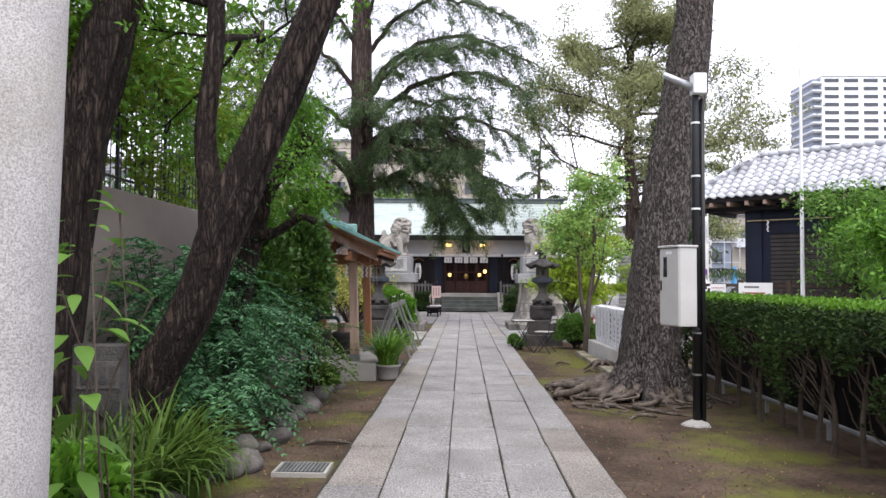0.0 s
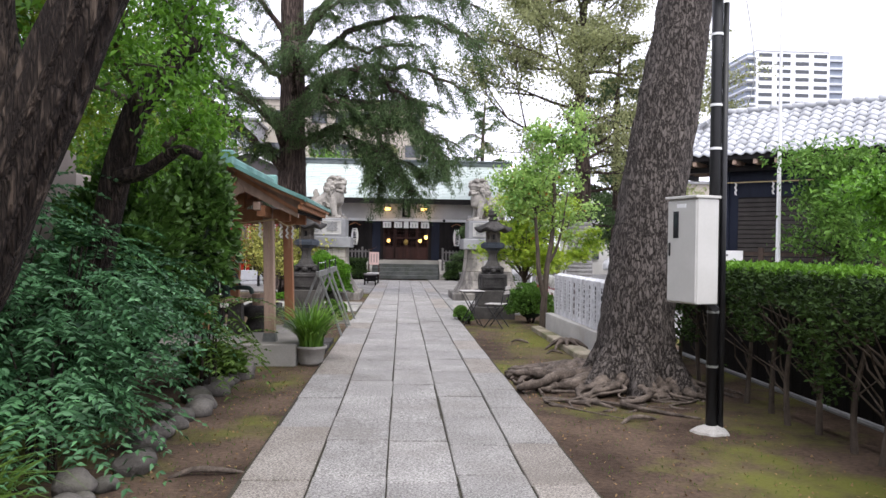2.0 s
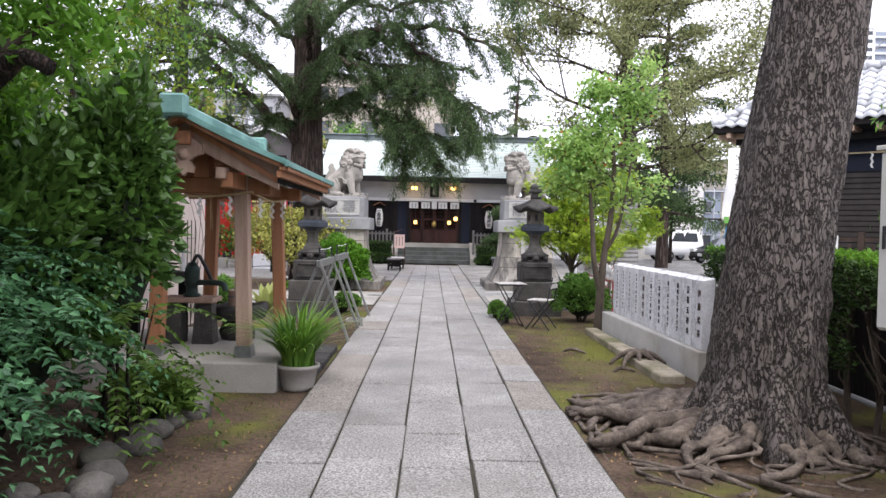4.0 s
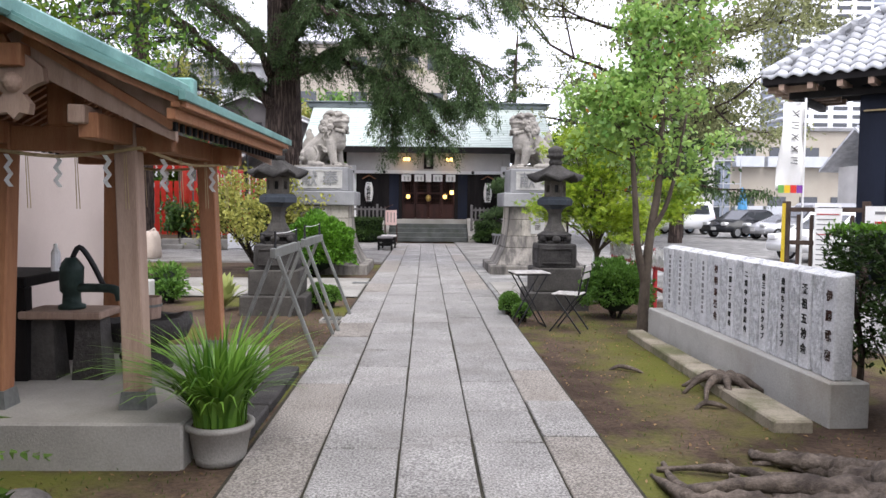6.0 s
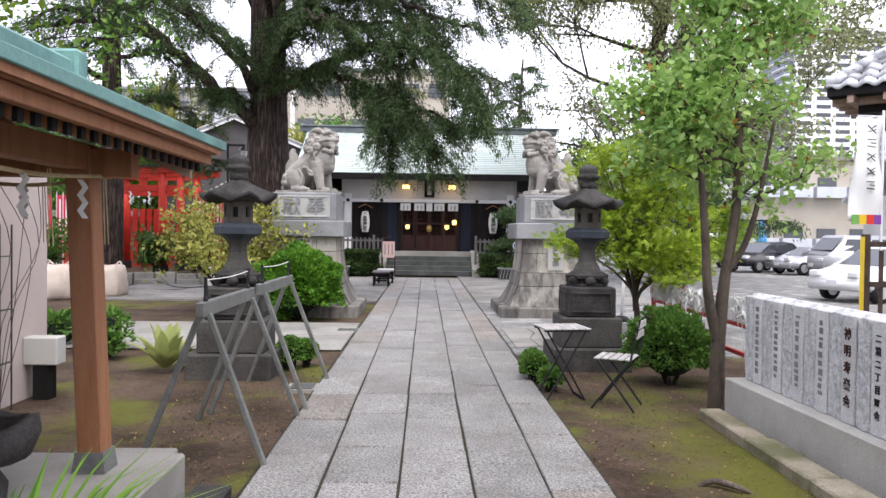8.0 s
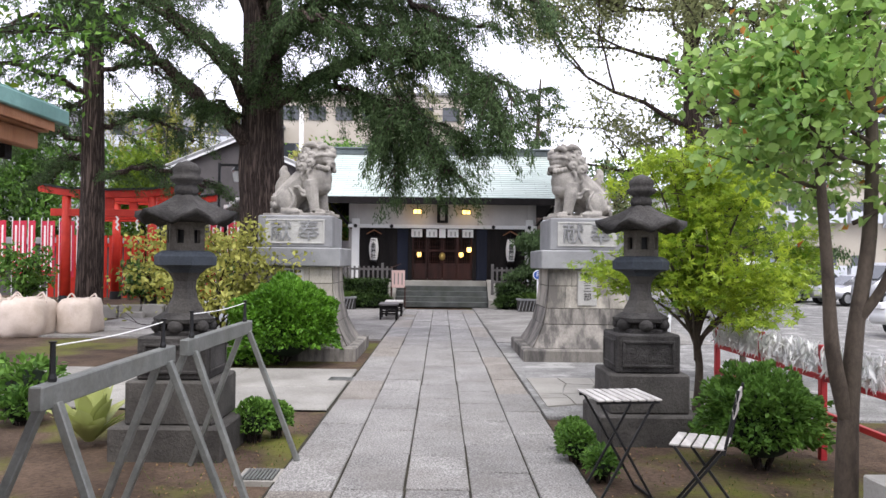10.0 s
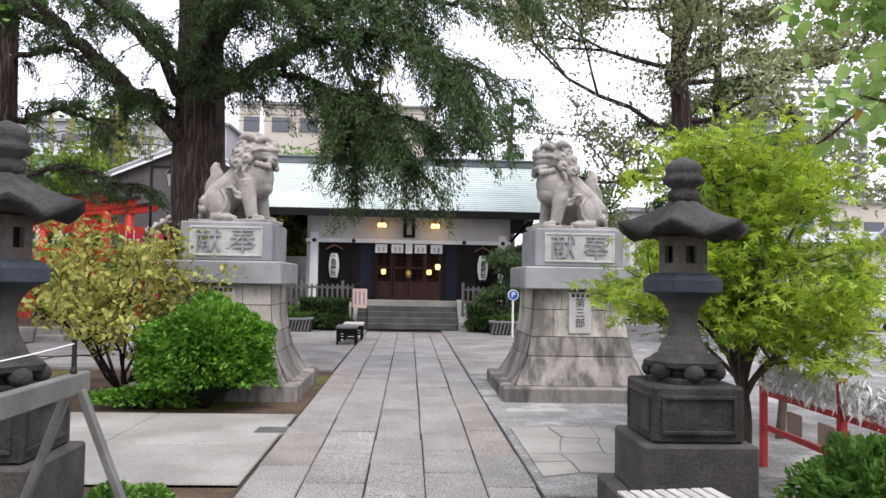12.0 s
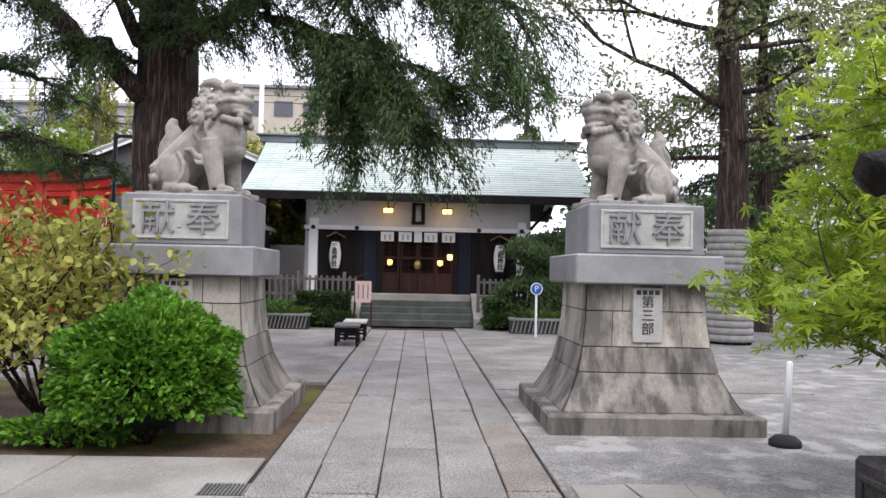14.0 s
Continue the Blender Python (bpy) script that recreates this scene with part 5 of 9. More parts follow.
# ---- stone donor fence ----
fence = thing("stone_fence", (3.1, 14.4, 0), "row of pale granite donor posts on a concrete base", "fence")
M_FENCEBASE = surf("pale_cast_concrete", (0.38, 0.365, 0.335), (0.48, 0.465, 0.43), 1.2, 0.85, 0.25, 60, 0.25, (0.24, 0.20, 0.15), 1.0, 0.6)
FA = math.atan2(0.14, 4.15)
wpart("base_wall", boxed(-0.16, 0.16, -2.1, 2.1, -0.2, 0.3, 0.012, pose(3.12, 14.47, 0, 0, 0, math.degrees(FA) * 1.0)), M_FENCEBASE, fence, "pale concrete base wall")
M_FENCEPOST = surf("pale_rough_granite", (0.52, 0.515, 0.525), (0.65, 0.645, 0.655), 3, 0.85, 0.5, 45, 0.35, rand=0.08)
M_FENCEROUGH = surf("split_granite", (0.44, 0.44, 0.45), (0.66, 0.66, 0.67), 14, 0.95, 1.0, 30, 0.5, rand=0.08)
frng = random.Random(5)
for k in range(22):
    u = (k + 0.5) / 22
    y = 12.42 + 4.1 * u
    x = 3.16 - 0.03 * u
    rough = k % 2 == 1
    bm = boxed(-0.075, 0.075, -0.086, 0.086, 0.3, 1.13, 0.01)
    if rough:
        bmesh.ops.subdivide_edges(bm, edges=bm.edges, cuts=3, use_grid_fill=True)
        for v in bm.verts:
            if v.co.x < -0.05:
                v.co.x -= 0.025 * noise.noise(v.co * 14 + Vector((k * 3.0, 0, 0))) + 0.004
    for v in bm.verts:
        if v.co.z > 1.1 and v.co.x < 0:
            v.co.z -= 0.025
    bmesh.ops.transform(bm, matrix=pose(x + (0.008 if rough else 0.0), y, 0, 0, 0, frng.uniform(-1.5, 1.5)), verts=bm.verts)
    post = wpart("stone_post", bm, M_FENCEROUGH if rough else M_FENCEPOST, fence)
    if not rough:
        words = {0: "伊藤武泰", 2: "天祖五神会", 4: "豊四ちとせクラブ", 6: "豊三いこいクラブ", 8: "二葉中央商店会", 10: "二葉二丁目町会", 12: "神明寿楽会"}
        if k in words:
            w = words[k]
            for i, ch in enumerate(w):
                writing(ch, 0.092 if len(w) < 6 else 0.064, Matrix.Translation((x - 0.079 - fence.location.x, y - fence.location.y, 1.0 - 0.62 * (i + 0.5) / len(w) + 0.02)) @ pose(0, 0, 0, 90, 0, -90), M_REDWOOD if k in (0, 12) else M_INK, fence, depth=0.002, bold=0.002)
        else:
            bm = bmesh.new()
            z = 1.02
            while z > 0.42:
                h = frng.uniform(0.02, 0.05)
                box(bm, x - 0.079, x - 0.0755, y - frng.uniform(0.02, 0.035), y + frng.uniform(0.02, 0.035), z - h, z)
                z -= h + frng.uniform(0.015, 0.03)
            wpart("inscription", bm, M_FENCEINK, fence, "column of small dark engraved letters")["kind"] = "stuff"
curb = thing("concrete_kerb", (2.66, 14.3, 0), "low mossy concrete kerb beside the path", "kerb")
for k in range(4):
    wpart("kerb_stone", boxed(2.56, 2.86 - 0.03 * k, 12.25 + 1.03 * k, 13.26 + 1.03 * k, -0.12, 0.045, 0.015), M_KERB, curb)


# ---- power pole with a cabinet ----
pole = thing("black_power_pole", (2.75, 7.78, 0), "slim black metal pole with white bands on a concrete foot", "pole")
bm = bmesh.new()
lathe(bm, [(0.17, -0.06), (0.16, -0.03), (0.12, -0.005), (0.06, 0.02)], 22)
for v in bm.verts:
    v.co.x *= 1 + 0.35 * noise.noise(v.co * 9)
    v.co.y *= 1 + 0.35 * noise.noise(v.co * 9 + Vector((4, 0, 0)))
part("foot", bm, M_GRANITE2, pole, "splashed pale concrete foot")
bm = bmesh.new()
lathe(bm, [(0.052, 0.0), (0.05, 3.95), (0.04, 3.97)], 16)
part("shaft", bm, M_BLACK, pole, "", True)
bm = bmesh.new()
tube(bm, [(0.075, -0.02, -0.05), (0.075, -0.02, 3.9)], 0.028, 8)
part("conduit", bm, M_BLACK, pole, "black cable conduit", True)
for z in (0.55, 1.05, 2.55, 2.95, 3.6):
    bm = bmesh.new()
    lathe(bm, [(0.056, z), (0.056, z + 0.022)], 16)
    bm2 = part("band", bm, M_PLASTIC if z > 2 else M_GALV, pole, "pale fixing band")
cab = thing("meter_cabinet", (2.49, 7.62, 1.15), "pale grey metal meter cabinet mounted on a black pole", "cabinet", "", -70)
part("body", boxed(-0.19, 0.19, -0.12, 0.12, 0.0, 0.93, 0.008), M_BOXPAINT, cab)
part("door", boxed(-0.183, 0.183, -0.135, -0.121, 0.012, 0.915, 0.005), M_BOXPAINT, cab, "flush cabinet door")
part("hood", boxed(-0.205, 0.205, -0.15, 0.13, 0.93, 0.955, 0.004), M_BOXPAINT, cab, "thin top hood")
part("window", boxed(-0.105, -0.035, -0.141, -0.134, 0.58, 0.82, 0.003), M_BLACK, cab, "small dark meter window")
part("meter", boxed(-0.095, -0.045, -0.145, -0.14, 0.68, 0.8), M_GLASS_DARK, cab)
part("handle", boxed(-0.155, -0.14, -0.15, -0.134, 0.42, 0.54, 0.003), M_BLACK, cab, "black handle")
part("label", boxed(-0.06, 0.06, -0.1365, -0.1345, 0.85, 0.885), M_WHITE, cab, "small label")
part("bracket", bar((0.0, 0.1, 0.06), (0.1, 0.2, -0.06), 0.05, 0.05), M_BLACK, cab)
lampx = thing("floodlight", (2.75, 7.75, 3.95), "white outdoor floodlight and junction box on a pole top", "floodlight")
part("junction_box", boxed(-0.06, 0.1, -0.11, 0.06, 0.0, 0.25, 0.01), M_PLASTIC, lampx, "white plastic box")
bm = bmesh.new()
tube(bm, [(-0.06, -0.03, 0.09), (-0.42, -0.12, 0.22)], [0.05, 0.035], 10)
part("lamp_head", bm, M_STEEL, lampx, "long silver lamp head", True)
cable = thing("loose_cable", (2.95, 7.7, 4.15), "thin black cable curling from the pole top", "cable")
bm = bmesh.new()
tube(bm, smooth_line([(-0.1, 0, 0.05), (0.1, 0, 0.2), (0.3, 0.05, 0.22), (0.38, 0.05, 0.08), (0.5, 0.05, 0.02), (0.56, 0.05, 0.1)], 5), 0.006, 5)
part("strand", bm, M_BLACK, cable)
bm = bmesh.new()
tube(bm, smooth_line([(0.0, 0, -0.05), (2.0, 4.0, -0.05), (4.2, 9.5, 0.1)], 5), 0.006, 5)
part("long_strand", bm, M_PLASTIC, cable, "thin pale wire to the next roof")
# stone gate pillars
for x, r in ((-1.82, 0.2), (1.86, 0.2)):
    gp_ = thing("gate_pillar", (x, 1.2, 0), "round speckled granite gate pillar, pale and weathered", "pillar", "gate pillars")
    bm = bmesh.new()
    lathe(bm, [(0.235, -0.1), (0.23, 0.6), (0.215, 1.6), (0.2, 3.2), (0.19, 3.22)], 40)
    for v in bm.verts:
        v.co.x += (-1 if x > 0 else 1) * 0.028 * v.co.z
    part("shaft", bm, M_GRANITE2, gp_, "", True)


# ---- trees and plants ----
def limb(bm, a, d, length, r, rng, depth, tips, bend=0.25, lift=0.1, kids=3, seg=6):
    """A bough with smaller boughs; gathers the points where leaves sit."""
    pts, p, q = [Vector(a)], Vector(a), Vector(d).normalized()
    n = 5
    for i in range(n):
        q = (q + Vector((rng.gauss(0, bend), rng.gauss(0, bend), rng.gauss(0, bend * 0.7) + lift)) * 0.5).normalized()
        p = p + q * (length / n)
        pts.append(p.copy())
    tube(bm, pts, [r * (1 - 0.13 * i) for i in range(n + 1)], seg)
    for i, pt in enumerate(pts[2:]):
        tips.append((pt.copy(), length))
    if depth > 0:
        for k in range(kids):
            i = rng.randint(2, n)
            side = Vector((rng.gauss(0, 1), rng.gauss(0, 1), rng.gauss(0.2, 0.5))).normalized()
            limb(bm, pts[i], (q + side * 0.9), length * rng.uniform(0.5, 0.75), r * 0.5, rng, depth - 1, tips, bend, lift, kids, max(4, seg - 1))


def crown_from(tips, n, spread, length, width, mat, parent, rng, droop=0.3, name="crown", squash=0.8, label="", oval=False):
    P = np.array([t[0][:] for t in tips])
    k = rng.integers(0, len(P), n)
    c = P[k] + rng.normal(size=(n, 3)) * np.array([spread, spread, spread * squash])
    v, f = leaf_arrays(c, length, width, droop, rng=rng, oval=oval)
    return raw(name, v, f, mat, parent, label, "stuff")


def local(parent, bm):
    bmesh.ops.transform(bm, matrix=parent.matrix_basis.inverted(), verts=bm.verts)
    return bm


def bush(name, loc, rx, ry, rz, n, leaf, mat, label, seed=1, bumps=0.12, group=""):
    """A clipped or rounded shrub: a leafy shell with an uneven outline over dark twigs."""
    t = thing(name, loc, label, "bush", group)
    rng = np.random.default_rng(seed)
    d = unit(rng.normal(size=(n, 3)))
    d[:, 2] = np.where(d[:, 2] < -0.35, -d[:, 2], d[:, 2])
    w = np.array([noise.noise(Vector(q) * 2.6 + Vector((seed, 0, 0))) + 0.5 * noise.noise(Vector(q) * 6.5 + Vector((0, seed, 0))) for q in d.tolist()])
    r = (1 + bumps * w) * (1 - 0.35 * rng.uniform(0, 1, n) ** 2.2)
    c = d * r[:, None] * np.array([rx, ry, rz]) + np.array([0, 0, rz * 0.72])
    c[:, 2] = np.maximum(c[:, 2], 0.02)
    v, f = leaf_arrays(c, leaf, leaf * 0.5, 0.0, along=d, up=0.2, rng=rng, oval=True)
    raw("leafage", v, f, mat, t, kind="stuff")
    bm = bmesh.new()
    rr = random.Random(seed)
    for k in range(9):
        a = rr.uniform(0, 6.28)
        tube(bm, [(0.05 * math.cos(a), 0.05 * math.sin(a), -0.05), (rx * 0.4 * math.cos(a), ry * 0.4 * math.sin(a), rz * 0.6), (rx * 0.75 * math.cos(a), ry * 0.75 * math.sin(a), rz * 1.1)], [0.02, 0.014, 0.006], 5)
    if loc[2] > 0.1:
        tube(bm, [(-0.12, 0, -loc[2] - 0.06), (-0.04, 0.03, -loc[2] * 0.4), (0, 0, rz * 0.6)], [0.035, 0.03, 0.015], 7)
    part("twigwork", bm, M_BARK, t)
    # Near-black solid core: stands in for the shade inside the shrub.
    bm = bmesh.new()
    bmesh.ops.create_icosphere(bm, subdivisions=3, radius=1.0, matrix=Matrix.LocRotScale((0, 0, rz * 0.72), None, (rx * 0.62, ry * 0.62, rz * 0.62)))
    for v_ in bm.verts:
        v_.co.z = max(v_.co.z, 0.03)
    part("inner_shade", bm, F_CORE, t, "dark core painted as inner shade", True)
    return t


# Near-black colour of the added cores, painted as shade behind the leaves.
F_CORE = surf("painted_inner_shade", (0.006, 0.012, 0.005), (0.012, 0.022, 0.009), 6, 0.9, 0.3)
bush("round_bush", (-2.55, 24.05, 0), 0.9, 0.72, 0.76, 18000, 0.078, F_BRIGHT, "large rounded bright green azalea bush on soil", 2, 0.24)
bush("round_bush", (2.82, 17.98, 0), 0.5, 0.45, 0.45, 6500, 0.062, F_MID, "rounded dark green bush beside a bistro chair", 3, 0.34)
for i, (x, y, r) in enumerate(((1.26, 18.35, 0.16), (1.24, 18.0, 0.17), (-1.72, 18.75, 0.2), (-1.55, 18.95, 0.17))):
    bush("small_box_bush", (x, y, -0.02), r, r, r * 1.15, 1100, 0.045, F_MID, "small clipped box bush at the foot of a lantern", 10 + i, 0.06, "small box bushes")
bush("low_plant", (1.35, 17.55, -0.02), 0.15, 0.2, 0.14, 350, 0.06, F_MID, "low leafy weeds by a table", 22, 0.3)
bush("low_plant", (-3.3, 23.9, -0.04), 0.7, 0.3, 0.16, 1500, 0.07, F_BRIGHT, "low green ground cover beside a walkway", 23, 0.3)

# great cedar behind the pedestal
crng = random.Random(21)
cedar = thing("cedar_tree", (-4.3, 29.6, 0), "huge old conifer with drooping dark green boughs", "tree")
bm = bmesh.new()
tube(bm, smooth_line([(-4.3, 29.6, -0.2), (-4.28, 29.6, 0.5), (-4.25, 29.6, 3), (-4.3, 29.6, 7), (-4.35, 29.6, 12), (-4.4, 29.7, 18)], 7), np.interp(np.linspace(0, 1, 36), [0, 0.15, 0.4, 0.8, 1], [0.85, 0.6, 0.52, 0.4, 0.12]).tolist(), 28, 0.05, 0.16)
wpart("trunk", bm, M_BARK_CEDAR, cedar, "red-brown fibrous trunk", True)


def bough(bm, a, az, length, rise, sag, rng, sprays, r0):
    a = Vector(a)
    h = Vector((math.cos(az), math.sin(az), 0))
    side = Vector((-h.y, h.x, 0))
    w = rng.uniform(-0.12, 0.12)
    pts = [a + h * (length * t) + side * (length * w * math.sin(3 * t + w * 9)) + Vector((0, 0, rise * t - sag * t * t + 0.12 * math.sin(7 * t + w * 30))) for t in [i / 9 for i in range(10)]]
    tube(bm, pts, [r0 * (1 - 0.095 * i) for i in range(10)], 7)
    for i in range(2, 10):
        for s in (-1, 1):
            if rng.random() < 0.8:
                L = length * rng.uniform(0.16, 0.36) * (1.15 - i / 16)
                q = (side * s * rng.uniform(0.5, 1) + h * rng.uniform(0.3, 1)).normalized()
                e = pts[i] + q * L + Vector((0, 0, -L * rng.uniform(0.1, 0.5)))
                m = (pts[i] + e) / 2 + Vector((0, 0, 0.06 * L))
                tube(bm, [pts[i], m, e], [0.025, 0.016, 0.006], 4)
                sprays.append((pts[i].copy(), m, e))
    sprays.append((pts[6], pts[8], pts[9]))


def conifer_foliage(name, sprays, per, parent, mat, rng, hang=0.5, length=0.17, width=0.035, stuff=True):
    """Hanging needle sprays along the twigs."""
    A, B, C = (np.array([s[i][:] for s in sprays]) for i in range(3))
    n = len(sprays) * per
    k = np.repeat(np.arange(len(sprays)), per)
    t = rng.uniform(0.1, 1.0, n)[:, None]
    p = (1 - t) ** 2 * A[k] + 2 * t * (1 - t) * B[k] + t * t * C[k]
    off = rng.normal(size=(n, 3)) * np.array([0.16, 0.16, 0.05])
    drop = rng.exponential(hang, n).clip(0, hang * 2.6)
    # hang in strands: shared offsets for groups
    g = rng.integers(0, 6, n)
    phase = np.stack([np.sin(k * 12.9 + g * 4.1), np.cos(k * 7.3 + g * 2.7), np.zeros(n)], axis=1) * 0.14
    c = p + off + phase * (0.4 + drop[:, None])
    c[:, 2] -= drop * 0.8
    out = unit(C[k] - A[k])
    al = out * 0.5
    al[:, 2] -= 0.9
    v, f = leaf_arrays(c, length, width, 0.3, along=al, spread=0.7, rng=rng)
    v -= np.array(parent.location[:])
    return raw(name, v, f, mat, parent, kind="stuff")


def spray_limb(bm, pts, r0, twigs, per_metre, reach, fall, rng):
    """A long crooked limb whose side boughs arch out, fork and droop at their ends."""
    line = smooth_line(pts, 6)
    line = [p + Vector((rng.gauss(0, 0.05), rng.gauss(0, 0.05), rng.gauss(0, 0.05))) for p in line]
    tube(bm, line, np.interp(np.linspace(0, 1, len(line)), [0, 1], [r0, 0.03]).tolist(), 8, 0.2)
    length = sum((b - a).length for a, b in zip(line, line[1:]))
    count = max(4, int(length * per_metre))
    for k in range(count):
        u = 0.15 + 0.85 * (k + rng.random()) / count
        i = min(int(u * (len(line) - 1)), len(line) - 2)
        p, q = line[i], (line[i + 1] - line[i]).normalized()
        side = q.cross(Vector((0, 0, 1))).normalized() * rng.choice((-1, 1))
        d = (side * rng.uniform(0.4, 1.0) + q * rng.uniform(0.1, 0.9) + Vector((0, 0, rng.uniform(-0.35, 0.5)))).normalized()
        L = reach * rng.uniform(0.4, 1.1)
        sag = fall * rng.uniform(0.3, 1.2)
        own = [p + d * (L * t) + Vector((0, 0, 0.25 * L * t - (0.25 * L + sag) * t * t)) for t in (0, 0.2, 0.4, 0.6, 0.8, 1.0)]
        tube(bm, own, [0.022, 0.018, 0.014, 0.011, 0.007, 0.003], 4)
        flat = d.cross(Vector((0, 0, 1))).normalized()
        for j in range(1, 6):
            for s_ in (-1, 1):
                if rng.random() < 0.86:
                    l2 = L * rng.uniform(0.22, 0.42) * (1.15 - 0.11 * j) + 0.08
                    way = (d * rng.uniform(0.4, 0.9) + flat * (s_ * rng.uniform(0.4, 1.0)) + Vector((0, 0, rng.uniform(-0.5, 0.12)))).normalized()
                    e = own[j] + way * l2 + Vector((0, 0, -0.3 * l2 * rng.random() - fall * 0.3 * rng.random() ** 2))
                    twigs.append((own[j], own[j] + way * (l2 * 0.5), e))
        twigs.append((own[3], own[4], own[5]))
        twigs.append((own[4], own[5], own[5] + d * 0.06 + Vector((0, 0, -fall * rng.uniform(0.15, 0.5)))))


def spray_needles(name, twigs, parent, mat, rng, per=23, fat=0.05, length=0.09, width=0.022):
    """Short flat sprigs set close along each twig, thinner on some of them."""
    A, B, C = (np.array([t[i][:] for t in twigs]) for i in range(3))
    size = rng.gamma(3.5, 0.29, len(A)) * (0.5 + 1.2 * np.linalg.norm(C - A, axis=1))
    cnt = np.maximum((per * size).astype(int), 4)
    k = np.repeat(np.arange(len(A)), cnt)
    n = len(k)
    t = rng.uniform(0.0, 1.05, n)[:, None]
    p = (1 - t) ** 2 * A[k] + 2 * t * (1 - t) * B[k] + t * t * C[k]
    out = unit(C[k] - A[k])
    c = p + rng.normal(size=(n, 3)) * fat
    c[:, 2] -= np.abs(rng.normal(size=n)) * fat * 0.8
    v, f = leaf_arrays(c, length, width, 0.25, along=out, spread=0.9, rng=rng)
    v -= np.array(parent.location[:])
    return raw(name, v, f, mat, parent, kind="stuff")


